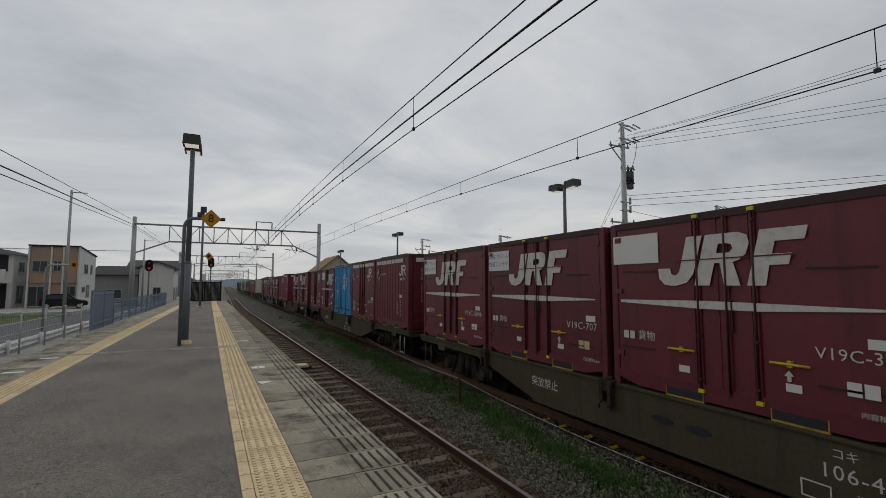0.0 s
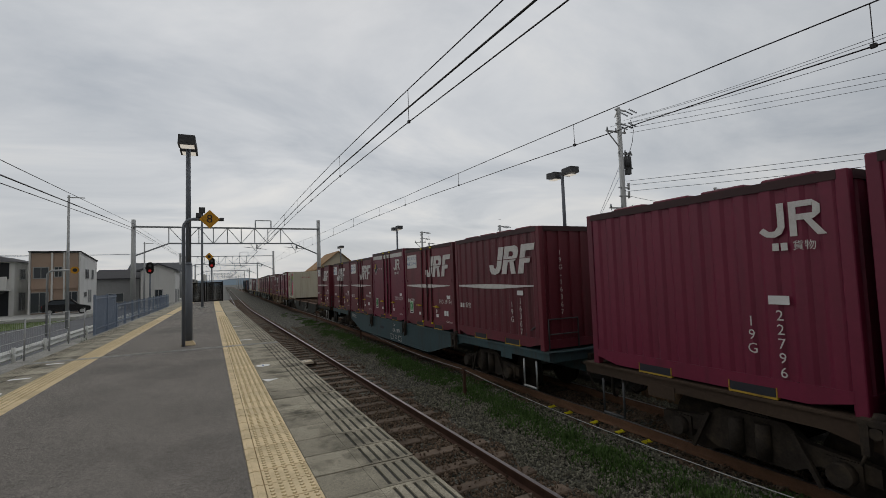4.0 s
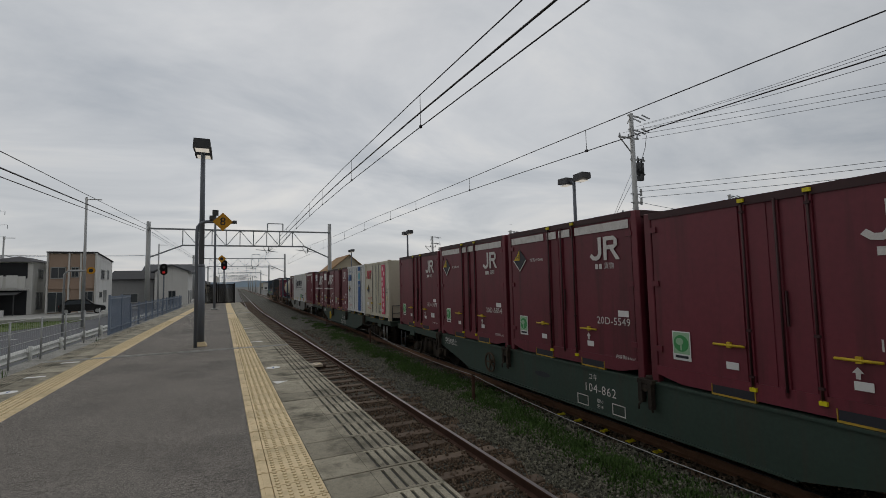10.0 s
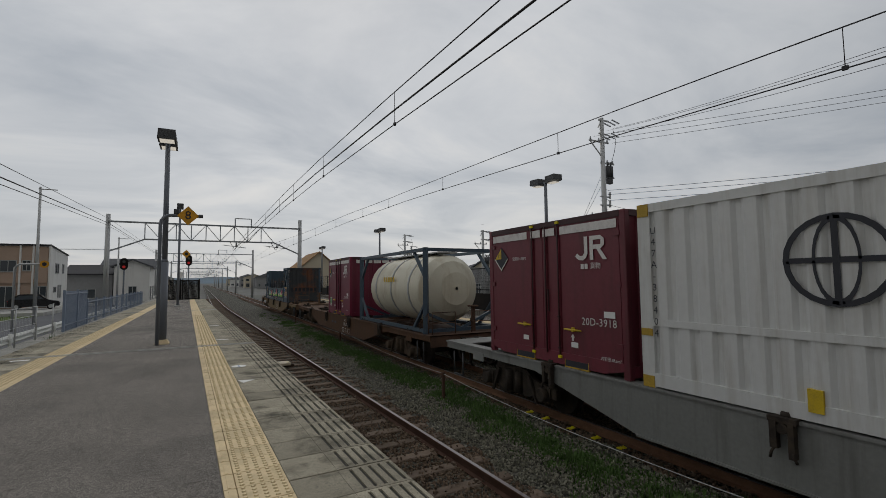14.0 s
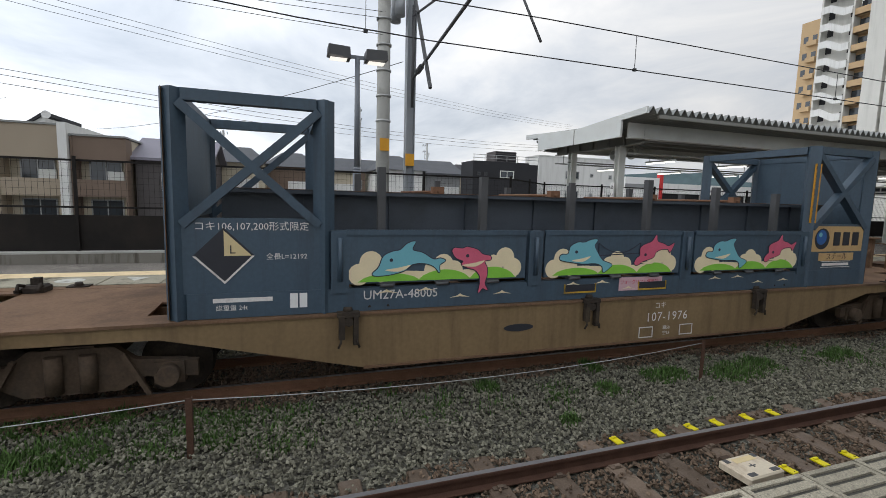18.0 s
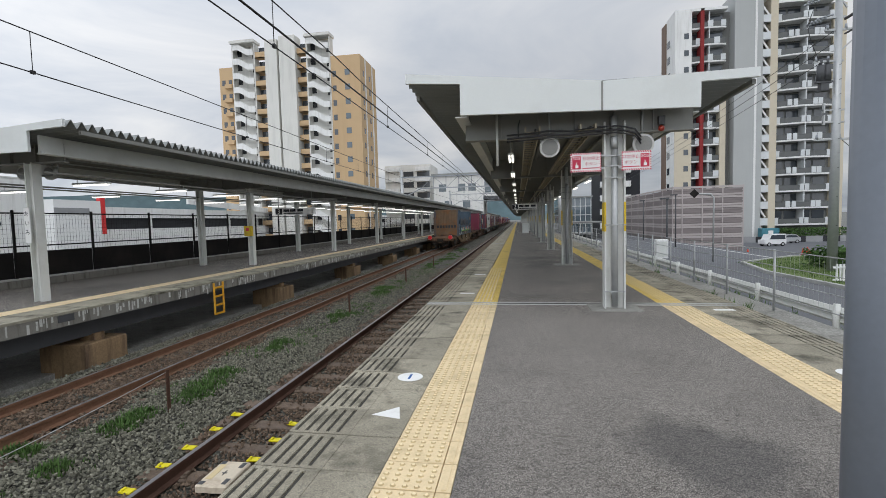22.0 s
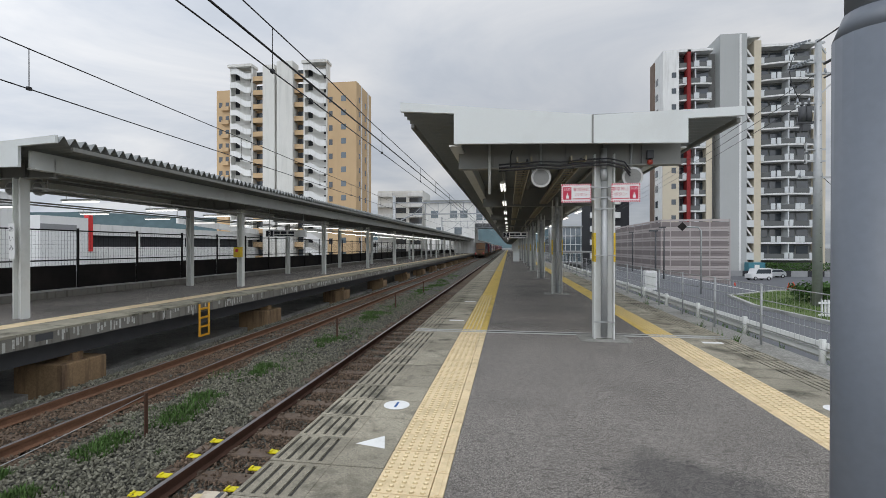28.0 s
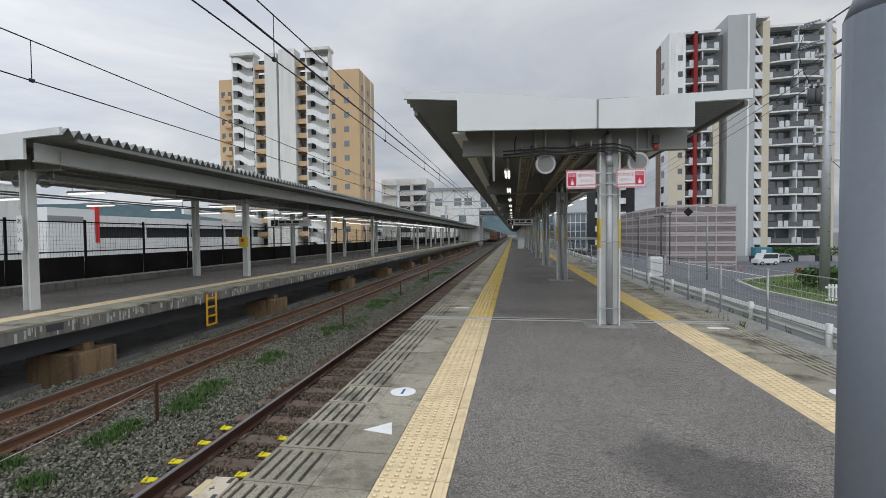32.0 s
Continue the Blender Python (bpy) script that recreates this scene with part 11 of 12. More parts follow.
# ---- track details ----
def weed_clump(bm, x, y, z, r, h, n, rnd):
    for i in range(n):
        a, d = rnd.uniform(0, 6.283), r * math.sqrt(rnd.random())
        px, py = x + d * math.cos(a), y + d * math.sin(a)
        hh = h * rnd.uniform(0.5, 1.0) * (1.1 - 0.5 * d / r)
        la, lo = rnd.uniform(0, 6.283), rnd.uniform(0.1, 0.7) * hh
        w = rnd.uniform(0.004, 0.009)
        cx, cy = w * math.cos(la + 1.57), w * math.sin(la + 1.57)
        tx, ty = px + lo * math.cos(la), py + lo * math.sin(la)
        mx, my = px + 0.35 * lo * math.cos(la), py + 0.35 * lo * math.sin(la)
        v = [bm.verts.new(q) for q in ((px - cx, py - cy, z), (px + cx, py + cy, z), (mx + cx, my + cy, z + hh * 0.6), (mx - cx, my - cy, z + hh * 0.6), (tx, ty, z + hh))]
        bm.faces.new(v[:4]); bm.faces.new((v[3], v[2], v[4]))


def track_details():
    rnd = random.Random(12)
    bm = bm_new()
    for x, y, r in ((5.31, -7.0, 0.38), (5.2, -6.6, 0.3), (5.45, -7.6, 0.3), (5.49, -5.75, 0.25), (5.46, -5.4, 0.28), (5.28, -4.3, 0.2), (6.2, -4.6, 0.16), (5.98, -4.6, 0.16), (5.44, -9.8, 0.3), (5.35, -9.3, 0.2), (5.28, -12.8, 0.35), (5.53, -18.4, 0.5), (5.3, -17.2, 0.4), (4.6, -3.2, 0.14), (5.8, -2.6, 0.2)):
        weed_clump(bm, x, y, -1.2, r, 0.19, int(1500 * r), rnd)
    for i in range(150):
        y = rnd.choice((rnd.uniform(-45, -8), rnd.uniform(-3, 45), rnd.uniform(4, 40)))
        weed_clump(bm, rnd.gauss(5.2, 0.35), y, -1.2, rnd.uniform(0.12, 0.4), rnd.uniform(0.08, 0.2), 70, rnd)
    for i in range(900):
        y = rnd.uniform(1.5, 26)
        if math.sin(y * 2.3) + 0.6 * math.sin(y * 5.1 + 1) < -0.9:
            continue
        weed_clump(bm, 5.33 + 0.12 * math.sin(y * 0.9) + rnd.gauss(0, 0.17), y, -1.2, rnd.uniform(0.08, 0.25), rnd.uniform(0.08, 0.2), 48, rnd)
    for i in range(470):
        y = rnd.uniform(-9, 26)
        if y < 0 and math.sin(y * 3.1) < 0.55:
            continue
        weed_clump(bm, (5.35 if y < -2 else 5.68) + 0.2 * math.sin(y * 0.8) + rnd.gauss(0, 0.2), y, -1.2, rnd.uniform(0.08, 0.26), rnd.uniform(0.06, 0.17), 34, rnd)
    for i in range(420):
        y = rnd.uniform(-34, -4)
        if math.sin(y * 1.7) + 0.7 * math.sin(y * 4.3 + 2) < -0.35:
            continue
        weed_clump(bm, 5.25 + 0.25 * math.sin(y * 0.6) + rnd.gauss(0, 0.28), y, -1.2, rnd.uniform(0.07, 0.2), rnd.uniform(0.05, 0.13), 30, rnd)
    for i in range(74):
        y, lo, hi = rnd.choice((rnd.uniform(0, 16), rnd.uniform(0, 16), rnd.uniform(10, 34))), rnd.uniform(0.3, 0.9), rnd.uniform(0.1, 0.2)
        x = 5.45 + 0.25 * math.sin(y * 0.7) + rnd.gauss(0, 0.22)
        for k in range(int(9 * lo)):
            weed_clump(bm, x + rnd.gauss(0, 0.12), y + rnd.uniform(-lo, lo), -1.2, rnd.uniform(0.15, 0.28), hi * rnd.uniform(0.7, 1.1), 90, rnd)
    tagged(solid("track_weeds", bm, weed_mat, "thin green weeds growing between the tracks", "weeds"), kind="stuff")
    bm = bm_new()
    for i in range(60):
        weed_clump(bm, rnd.uniform(-4.15, -3.93), rnd.uniform(-30, 22), -0.23, rnd.uniform(0.05, 0.18), rnd.uniform(0.15, 0.42), 28, rnd)
    for i in range(90):
        weed_clump(bm, rnd.uniform(-6.3, -5.95), rnd.uniform(-40, 45), -0.9, rnd.uniform(0.1, 0.3), rnd.uniform(0.2, 0.6), 30, rnd)
    tagged(solid("edge_weeds", bm, grass_mat, "weeds growing along the platform's back edge", "weeds"), kind="stuff")
    bm = bm_new()
    for i in range(900):
        x, y = rnd.uniform(-30, -13), rnd.uniform(31, 49.5)
        if x < -15.9 or y > 43:
            weed_clump(bm, x, y, WEST_Z + 0.02, 0.35, 0.16, 12, rnd)
    tagged(solid("lawn_grass", bm, grass_mat, "short rough grass on the lawn", "grass"), kind="stuff")
    # yellow marker plates clipped to the sleepers beside the near rails
    for x, ys in ((4.0, (-3.4, -4.0, -4.5, -4.92, -5.43, -5.9)), (3.02, (-4.75, -5.23, -5.7)), (6.2, (7.75, 7.25, 6.55, 5.95, 5.4))):
        for y in ys:
            t = thing("marker_plate", "bright yellow marker plate beside the rail", "marker", pose(x, y, -1.14, 0, 0, rnd.uniform(-6, 6)), group="yellow marker plates")
            bm = bm_new()
            box(bm, -0.075, 0.075, -0.045, 0.045, 0, 0.015)
            part("foot_plate", bm, plate_yellow, t)
            bm = bm_new()
            bev_box(bm, 0.03, 0.06, -0.03, 0.03, 0.015, 0.035, 0.005)
            part("clip", bm, plate_yellow, t)
    for x, y in ((3.02, -4.2), (2.9, 15.8)):
        t = thing("track_beacon", "beige flat signalling beacon between the rails", "beacon", pose(x, y, -1.06, 0, 0, 2))
        bm = bm_new()
        bev_box(bm, -0.17, 0.17, -0.24, 0.24, 0, 0.075, 0.015)
        b = part("cover", bm, beige_cover, t, "beige moulded cover")
        bm = bm_new()
        for u, v, p, q in ((-0.12, -0.16, 0.025, 0.05), (-0.12, 0.15, 0.025, 0.05), (0.12, -0.19, 0.03, 0.03), (0.12, 0.19, 0.03, 0.03), (-0.01, 0.0, 0.006, 0.045), (-0.01, 0.0, 0.03, 0.006)):
            box(bm, u - p, u + p, v - q, v + q, 0.0752, 0.078 + 0.0004 * (p > q))
        part("label_mark", bm, dark_grey, b)
        bm = bm_new()
        box(bm, 0.06, 0.13, -0.16, 0.12, 0.0752, 0.078)
        part("rating_plate", bm, print_cream, b)
        bm = bm_new()
        box(bm, -0.3, 0.3, -0.06, 0.06, -0.08, 0.0)
        part("base", bm, wagon_brown, t)
    posts = [(5.22, -6.0), (5.07, -13.2), (5.1, -20.5), (5.15, -27.8), (5.1, 1.1), (5.2, 9.7), (5.86, 21.2), (5.85, 32.4)]
    for x, y in posts:
        t = thing("rope_post", "slim rusty brown post between the tracks", "post", pose(x, y, -1.25, 0, 0, 0), group="slim posts between the tracks")
        bm = bm_new()
        prism(bm, [(-0.03, -0.03), (0.03, -0.03), (0.03, -0.022), (-0.022, -0.022), (-0.022, 0.03), (-0.03, 0.03)], "z", 0, 0.7)
        part("stake", bm, post_rust, t)
    # slack pale rope along the post tops
    bm = bm_new()
    pts, ps = [], sorted((q for q in posts if q[1] > -7), key=lambda q: q[1])
    for (xa, ya), (xb, yb) in zip(ps, ps[1:]):
        for i in range(8):
            f = i / 8
            pts.append((xa + (xb - xa) * f, ya + (yb - ya) * f, -0.58 - 0.14 * 4 * f * (1 - f)))
    tube(bm, pts, 0.0055, 5)
    solid("guard_rope", bm, galvanised, "thin pale twisted rope strung slack between slim posts", "rope")
    # scattered crushed stone, one sheet of many small stones
    rs = np.random.RandomState(3)
    pos = []
    for y0, y1, n in ((-11, 11, 112000), (-26, -11, 26000), (11, 30, 26000)):
        p = np.column_stack((rs.uniform(1.75, 8.45, n), rs.uniform(y0, y1, n)))
        on_rail = np.min(np.abs(p[:, :1] - np.array([[2.564, 3.696, 6.434, 7.566]])), axis=1) < 0.085
        k = np.mod(p[:, 1] + 75.0 + 0.33, 0.66)
        bed = ((np.abs(p[:, 0] - NEAR_X) < 1.05) | (np.abs(p[:, 0] - FAR_X) < 1.05)) & (np.abs(k - 0.33) < 0.12)
        keep = ~on_rail & (~bed | (rs.rand(n) < np.where(p[:, 0] > 5.0, 0.75, 0.13)))
        pos.append(np.column_stack((p[keep], np.where(bed[keep], -1.145, -1.175))))
    pos = np.vstack(pos)
    n = len(pos)
    size = rs.uniform(0.012, 0.025, (n, 1, 1)) * rs.uniform(0.65, 1.35, (n, 1, 3))
    oct6 = np.array([(1, 0, 0), (0, 1, 0), (-1, 0, 0), (0, -1, 0), (0, 0, 1), (0, 0, -1)], float)
    a = rs.uniform(0, 6.283, n)
    b = rs.uniform(-0.7, 0.7, n)
    v = oct6[None] * size + rs.uniform(-0.008, 0.008, (n, 6, 3))
    ca, sa, cb, sb = np.cos(a)[:, None], np.sin(a)[:, None], np.cos(b)[:, None], np.sin(b)[:, None]
    x1, z1 = v[:, :, 0] * cb + v[:, :, 2] * sb, -v[:, :, 0] * sb + v[:, :, 2] * cb
    v = np.stack((x1 * ca - v[:, :, 1] * sa, x1 * sa + v[:, :, 1] * ca, z1), axis=2)
    v += pos[:, None, :] + np.array([0, 0, 0.012]) + np.stack((np.zeros(n), np.zeros(n), rs.uniform(-0.01, 0.02, n)), axis=1)[:, None, :]
    tri = np.array([(0, 1, 4), (1, 2, 4), (2, 3, 4), (3, 0, 4), (1, 0, 5), (2, 1, 5), (3, 2, 5), (0, 3, 5)])
    rusty = np.min(np.abs(pos[:, :1] - np.array([[NEAR_X, FAR_X]])), axis=1) < 0.95 + 0.12 * np.sin(pos[:, 1] * 3.1)
    for pick, m, note in ((~rusty, stone_mat, "loose grey crushed stone lying over the track bed"), (rusty, rust_stone, "rust-stained brown crushed stone between the rails")):
        me = bpy.data.meshes.new("crushed_stone")
        n = int(pick.sum())
        f = (tri[None] + 6 * np.arange(n)[:, None, None]).reshape(-1, 3)
        me.from_pydata(v[pick].reshape(-1, 3), [], f.tolist())
        me.materials.append(m)
        tagged(new("crushed_stone", me), note, "gravel", kind="stuff")


# ---- vehicles and clutter in the town ----
def small_car(x, y, z, turn, paint, label, van=False):
    t = thing("parked_car", label, "car", pose(x, y, z, 0, 0, turn))
    L2, h = (1.7, 1.85) if van else (1.85, 1.45)
    bm = bm_new()
    prof = [(-L2, 0.3), (L2, 0.3), (L2, 0.95), (L2 - 0.5, 1.0), (L2 - 0.85, h - 0.05), (-L2 + 0.15, h), (-L2, 1.0)] if van else [(-L2, 0.3), (L2, 0.3), (L2, 0.72), (L2 - 0.9, 0.92), (L2 - 1.5, h), (-L2 + 0.75, h), (-L2 + 0.1, 0.95), (-L2, 0.85)]
    prism(bm, [(a, b) for a, b in prof], "y", -0.78, 0.78)
    bmesh.ops.bevel(bm, geom=list(bm.edges), offset=0.05, segments=2, affect="EDGES")
    part("body", bm, paint, t)
    for s in (-1, 1):
        bm = bm_new()
        if van:
            prism(bm, [(-L2 + 0.2, 1.05), (L2 - 0.75, 1.05), (L2 - 1.0, h - 0.15), (-L2 + 0.25, h - 0.15)], "y", s * 0.775, s * 0.787)
        else:
            prism(bm, [(-L2 + 0.35, 0.98), (L2 - 1.15, 0.98), (L2 - 1.6, h - 0.1), (-L2 + 0.8, h - 0.1)], "y", s * 0.775, s * 0.787)
        part("side_glass", bm, window_glass, t)
        for xx in (-L2 + 0.6, L2 - 0.65):
            bm = bm_new()
            cyl(bm, (xx, s * 0.62, 0.3), (xx, s * 0.8, 0.3), 0.3, seg=16)
            w = part("wheel", bm, tyre, t)
            bm = bm_new()
            cyl(bm, (xx, s * 0.795, 0.3), (xx, s * 0.806, 0.3), 0.18, seg=12)
            part("rim", bm, galvanised, w)
    bm = bm_new()
    if van:
        box(bm, -L2 - 0.012, -L2 + 0.14, -0.62, 0.62, 1.1, h - 0.25)
    else:
        hull(bm, [(-L2 + 0.12 + d, yy, zz) for d, zz in ((0.0, 1.0), (0.5, h - 0.08)) for yy in (-0.6, 0.6) for zz in (zz, zz + 0.01)])
    part("rear_glass", bm, window_glass, t)
    for s in (-1, 1):
        bm = bm_new()
        box(bm, L2 - 0.04, L2 + 0.012, min(s * 0.5, s * 0.7), max(s * 0.5, s * 0.7), 0.6, 0.74)
        part("headlight", bm, sign_white, t)
        bm = bm_new()
        box(bm, -L2 - 0.012, -L2 + 0.04, min(s * 0.55, s * 0.72), max(s * 0.55, s * 0.72), 0.6, 0.85)
        part("tail_light", bm, sign_red, t)


def pylon(x, y, z, h):
    t = thing("transmission_pylon", "distant steel lattice transmission tower", "pylon", pose(x, y, z))
    w0, w1 = h * 0.095, h * 0.02
    def at(f, s, u):
        w = w0 + (w1 - w0) * min(1, f / 0.72) if f < 0.72 else w1
        return (s * w, u * w, f * h)
    for s in (-1, 1):
        for u in (-1, 1):
            bm = bm_new()
            tube(bm, [at(0, s, u), at(0.72, s, u), at(0.98, s * 0.5, u * 0.5)], 0.16, 5)
            part("leg", bm, steel_grey, t)
    bm = bm_new()
    lv = [0, 0.13, 0.25, 0.36, 0.46, 0.55, 0.63, 0.72, 0.8, 0.88, 0.95]
    for a, b in zip(lv, lv[1:]):
        for u in (-1, 1):
            tube(bm, [at(a, -1, u), at(b, 1, u)], 0.08, 4); tube(bm, [at(a, 1, u), at(b, -1, u)], 0.08, 4)
            tube(bm, [at(a, u, -1), at(b, u, 1)], 0.08, 4)
    tagged(part("lattice", bm, steel_grey, t), kind="stuff")
    for f, l in ((0.64, 0.11), (0.76, 0.125), (0.9, 0.1)):
        for s in (-1, 1):
            bm = bm_new()
            tube(bm, [(0, 0, f * h + 0.6), (s * l * h, 0, f * h), (0, 0, f * h - 0.3)], 0.1, 4)
            cyl(bm, (s * l * h * 0.97, 0, f * h), (s * l * h * 0.97, 0, f * h - 1.6), 0.12, seg=5)
            part("arm", bm, steel_grey, t)
    return t


def leaf_mass(name, label, cat, x0, x1, y0, y1, z0, z1, n, material, seed, size=0.09):
    rnd = random.Random(seed)
    bm = bm_new()
    for i in range(n):
        x, y = rnd.uniform(x0, x1), rnd.uniform(y0, y1)
        top = z1 + 0.25 * noise.noise(Vector((x * 1.2, y * 1.2, seed)))
        z = z0 + (top - z0) * rnd.random() ** 0.6
        u = Vector((rnd.gauss(0, 1), rnd.gauss(0, 1), rnd.gauss(0, 0.6))).normalized() * size * rnd.uniform(0.6, 1.4)
        w = u.cross(Vector((rnd.gauss(0, 1), rnd.gauss(0, 1), rnd.gauss(0, 1)))).normalized() * size * 0.5
        c = Vector((x, y, z))
        bm.faces.new([bm.verts.new(q) for q in (c - u, c + w, c + u, c - w)])
    return tagged(solid(name, bm, material, label, cat, kind=""), kind="stuff")


def town_clutter():
    small_car(-13.9, 57.0, -0.72, 10, car_black, "black compact car parked before the peach house")
    small_car(-38.6, -77.4, -3.5, 12, car_white, "white van parked below the apartment tower", True)
    small_car(-8.8, 78.0, WEST_Z, 80, car_silver, "silver car parked beside the road")
    small_car(-44.0, -84.0, -3.5, 5, car_silver, "silver car parked below the apartment tower")
    bm = bm_new()
    box(bm, 22.5, 33.5, -24.0, 3.0, -1.52, -0.95)
    solid("pavement", bm, asphalt, "paved parking yard beyond the black fence", "pavement")
    for k, (yy, tone, pt) in enumerate(((-9.3, "white", car_white), (-12.0, "silver", car_silver), (-14.6, "white", car_white), (-17.4, "silver", car_silver), (-5.2, "black", car_black), (-0.4, "white", car_white))):
        small_car(27.6 + 0.5 * (k % 2), yy, -0.95, 90, pt, tone + " car parked beyond the black fence")
    leaf_mass("bush", "green garden bushes before the black house", "bush", 28.0, 29.6, 22.9, 26.6, -1.3, 2.6, 3200, hedge_leaf, 15, 0.12)
    pylon(-96.0, 258.0, -1.5, 42.5)
    for y, z in ((57, 4.2), (62, 6.0)):
        wire(sag((-60, y, 5.8 + z * 0.3), (-8.4, 64, 5.6), 0.8), 0.02, "power cable above the houses", "town wires", "power_wire")
    leaf_mass("hedge", "clipped green hedge behind the white fence", "hedge", -18.5, -13.4, -24.4, -20.6, -0.95, -0.1, 7000, hedge_leaf, 5)
    leaf_mass("bush", "green bushes below the apartment tower", "bush", -66, -46, -92, -88, -3.5, -1.2, 2600, hedge_leaf, 6, 0.2)
    rnd = random.Random(9)
    bm = bm_new()
    for i in range(1500):
        x, y = rnd.uniform(-22, -11.2), rnd.uniform(-28.5, -12.5)
        if y > -25.4 + (x + 11.4) * 0.83:
            weed_clump(bm, x, y, WEST_Z + 0.08, 0.3, rnd.uniform(0.06, 0.2), 9, rnd)
    tagged(solid("dry_grass", bm, weed_mat, "rough grass on the verge patch", "grass"), kind="stuff")
    f = thing("low_fence", "low white picket fence beside the hedge", "fence", kind="structure")
    for k in range(24):
        bm = bm_new()
        box(bm, -13.9 + 0.11 * k, -13.85 + 0.11 * k, -18.4, -18.35, -1.0, -0.3)
        part("picket", bm, sign_white, f)
    bm = bm_new()
    box(bm, -14.0, -11.2, -18.35, -18.32, -0.45, -0.38); box(bm, -14.0, -11.2, -18.35, -18.32, -0.9, -0.83)
    part("rail", bm, sign_white, f)
    for x, y in ((-23.0, -50.5), (-27.2, -49.0), (-30.5, -54.0), (-36.0, -64.0)):
        z = WEST_Z - 2.5 * min(1, max(0, (-30 - y) / 30))
        t = thing("traffic_cone", "red traffic cone on the parking ground", "cone", pose(x, y, z), group="traffic cones")
        bm = bm_new()
        cyl(bm, (0, 0, 0.03), (0, 0, 0.7), 0.17, 0.04, 14)
        part("cone", bm, cone_red, t)
        bm = bm_new()
        box(bm, -0.19, 0.19, -0.19, 0.19, 0, 0.03)
        part("base", bm, cone_red, t)
    t = thing("utility_box", "white roadside cabinet behind the guard rail", "box", pose(-8.7, -29.7, -1.0))
    bm = bm_new()
    bev_box(bm, -0.35, 0.35, -0.25, 0.25, 0, 1.15, 0.03)
    part("body", bm, sign_white, t)
    bm = bm_new()
    box(bm, -0.28, 0.28, 0.25, 0.262, 0.1, 1.02)
    part("door", bm, frame_white, t)
    for x, y, h in ((-9.3, -30.6, 3.6), (-12.8, -40.0, 4.2), (-13.4, -52.0, 4.2)):
        t = thing("street_lamp", "slim dark street lamp beside the road", "lamp", pose(x, y, -1.0), group="street lamps")
        bm = bm_new()
        cyl(bm, (0, 0, 0), (0, 0, h), 0.06, 0.045, 10)
        part("pole", bm, dark_grey, t)
        bm = bm_new()
        bev_box(bm, -0.12, 0.4, -0.1, 0.1, h, h + 0.1, 0.02)
        part("lamp_head", bm, dark_grey, t)
    t = thing("road_sign", "bent pole with a black diamond direction sign", "sign", pose(-10.6, -27.0, -1.0))
    bm = bm_new()
    tube(bm, [(0, 0, 0), (0, 0, 3.5), (0.15, 0, 3.7), (1.2, 0, 3.75)], 0.045, 8)
    part("pole", bm, galvanised, t)
    bm = bm_new()
    prism(bm, [(0.75, 3.75), (1.0, 3.5), (1.25, 3.75), (1.0, 4.0)], "y", 0.03, 0.05)
    part("sign_board", bm, black_paint, t)
    # base of the grey tower: teal panel, low white wall, debris sacks
    t = thing("site_hut", "teal panelled hut at the tower base", "hut", pose(-44.5, -90.5, -3.55))
    bm = bm_new()
    bev_box(bm, -1.4, 1.4, -0.8, 0.8, 0, 2.4, 0.03)
    part("body", bm, teal_panel, t)
    bm = bm_new()
    box(bm, -0.4, 0.4, 0.8, 0.83, 0.05, 2.0)
    part("door", bm, wall_white, t)
    w = thing("boundary_wall", "low dark wall with pale posts along the parking ground", "wall", kind="structure")
    for k in range(14):
        bm = bm_new()
        box(bm, -72 + k * 2.6, -69.45 + k * 2.6, -87.2, -87.0, -3.6, -2.5)
        part("wall_panel", bm, wall_dark if k % 2 else wall_grey, w)


canopy_fittings()
track_details()
town_clutter()

lay_paving(platform)
make_sleepers()


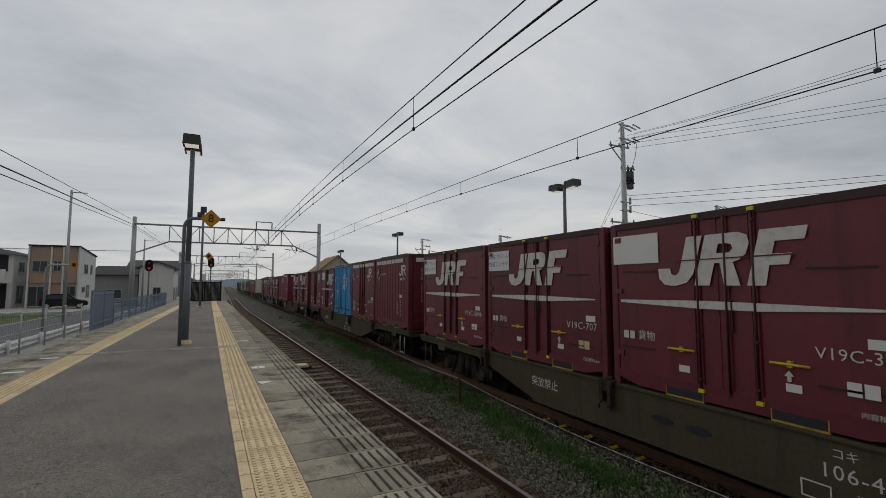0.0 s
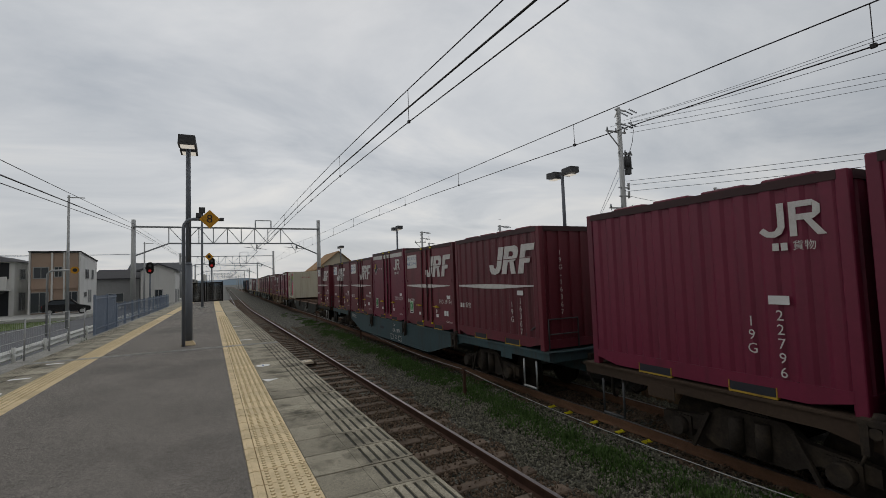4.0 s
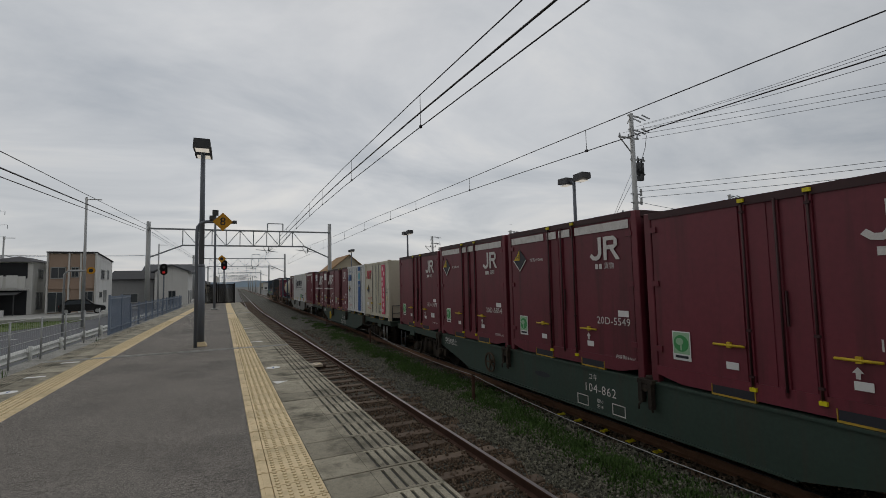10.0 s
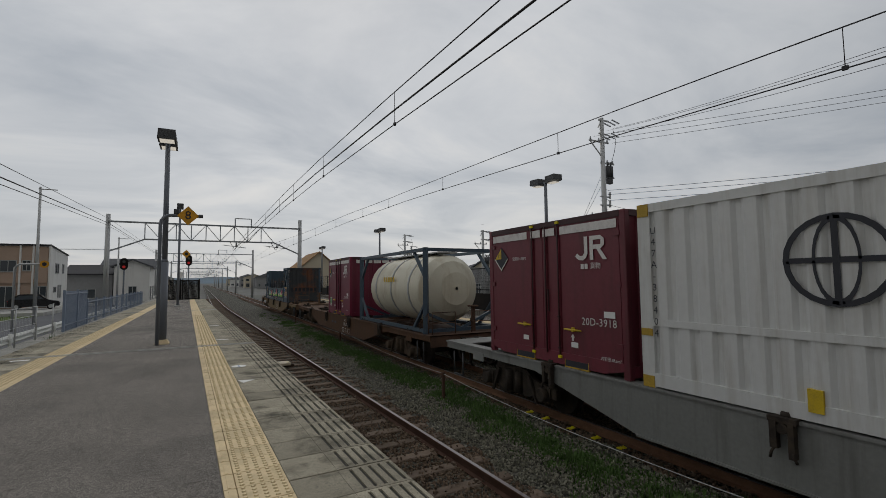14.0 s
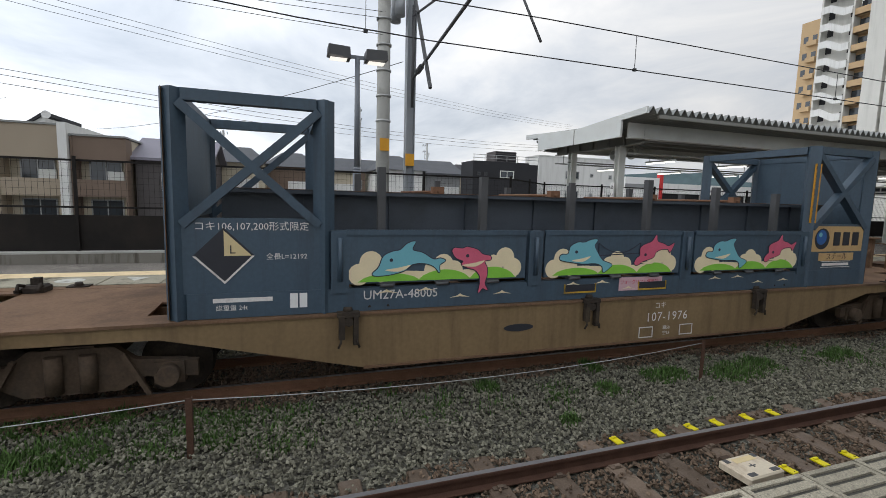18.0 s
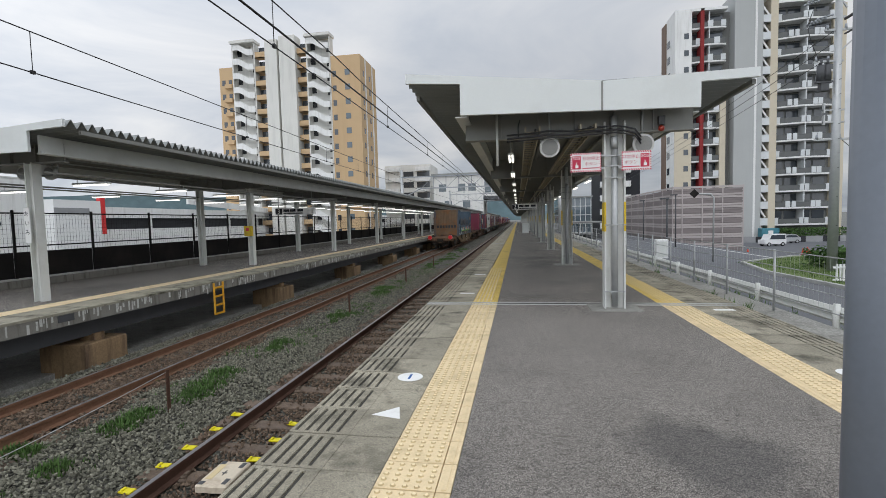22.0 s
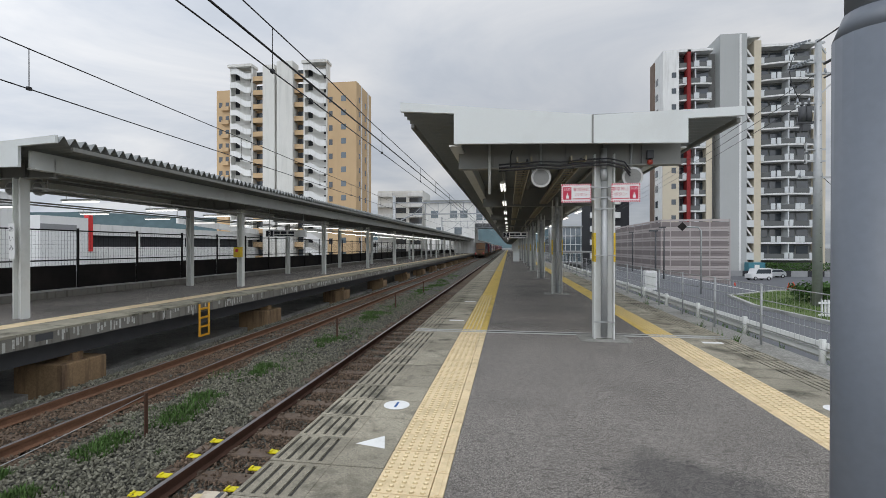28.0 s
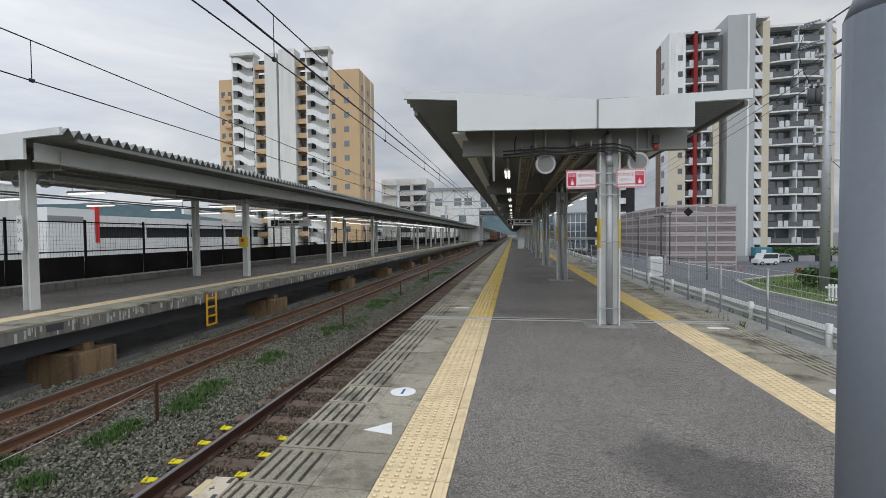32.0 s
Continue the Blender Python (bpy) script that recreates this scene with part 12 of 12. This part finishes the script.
def eased(x, y):
    """The near line and the platform's inner part ease gently to the west, north of the lamp pole."""
    k = min(1.0, max(0.0, (x + 2.5) / 2.8))
    d = 0.0 if y < 0 else y * y / 6 if y < 3 else y - 1.5 if y < 45 else 43.5 + (y - 45) * (1 - (y - 45) / 30) if y < 60 else 51.0
    return -0.0245 * k * d


def ease_line():
    done = set()
    for ob in list(scene.objects):
        top = ob
        while top.parent:
            top = top.parent
        if ob.type != "MESH" or not (top in (platform, near_track) or top.name.startswith("track_beacon")):
            continue
        ys = [v.co.y for v in ob.data.vertices]
        if not ys or ob.parent and ob.parent.parent and max(ys) - min(ys) < 2:
            continue
        if max(ys) - min(ys) < 2:
            if ob.parent in (platform, near_track):
                x, y = ob.location.x, ob.location.y
                if not x and not y:
                    x = sum(v.co.x for v in ob.data.vertices) / len(ys)
                    y = sum(ys) / len(ys)
                if y > 0 and ob.location.y and x > -0.5:
                    ob.rotation_euler.z += 0.0245 * min(1.0, y / 3)
                ob.location.x += eased(x, y)
            continue
        if ob.data.name in done or max(ys) < 0:
            continue
        done.add(ob.data.name)
        bm = bmesh.new()
        bm.from_mesh(ob.data)
        for cut in (0, 0.75, 1.5, 2.25, 3, 45, 48, 51, 54, 57, 60):
            if len(bm.verts) < 2000:
                bmesh.ops.bisect_plane(bm, geom=bm.verts[:] + bm.edges[:] + bm.faces[:], plane_co=(0, cut, 0), plane_no=(0, 1, 0))
        for v in bm.verts:
            v.co.x += eased(v.co.x, v.co.y)
        bm.to_mesh(ob.data)
        bm.free()
    for ob in scene.objects:
        if ob.name.startswith("track_beacon") and not ob.parent:
            ob.location.x += eased(ob.location.x, ob.location.y)


ease_line()

# tail of the train along the track, by time
TAIL = [(0.0, 217.85), (0.1, 216.66), (2.0, 194.05), (3.0, 181.95), (4.0, 169.9), (5.0, 158.0), (9.0, 110.8), (13.0, 63.3), (15.0, 40.2), (17.0, 16.5), (18.0, 5.5), (19.0, -5.35), (21.0, -29.0), (24.0, -64.5), (28.0, -112.0), (31.9, -158.5), (32.0, -159.7)]


def motions():
    for ob, off, z in MOVERS:
        walk(ob, [(t, pose(FAR_X, y + off, z)) for t, y in TAIL])


motions()
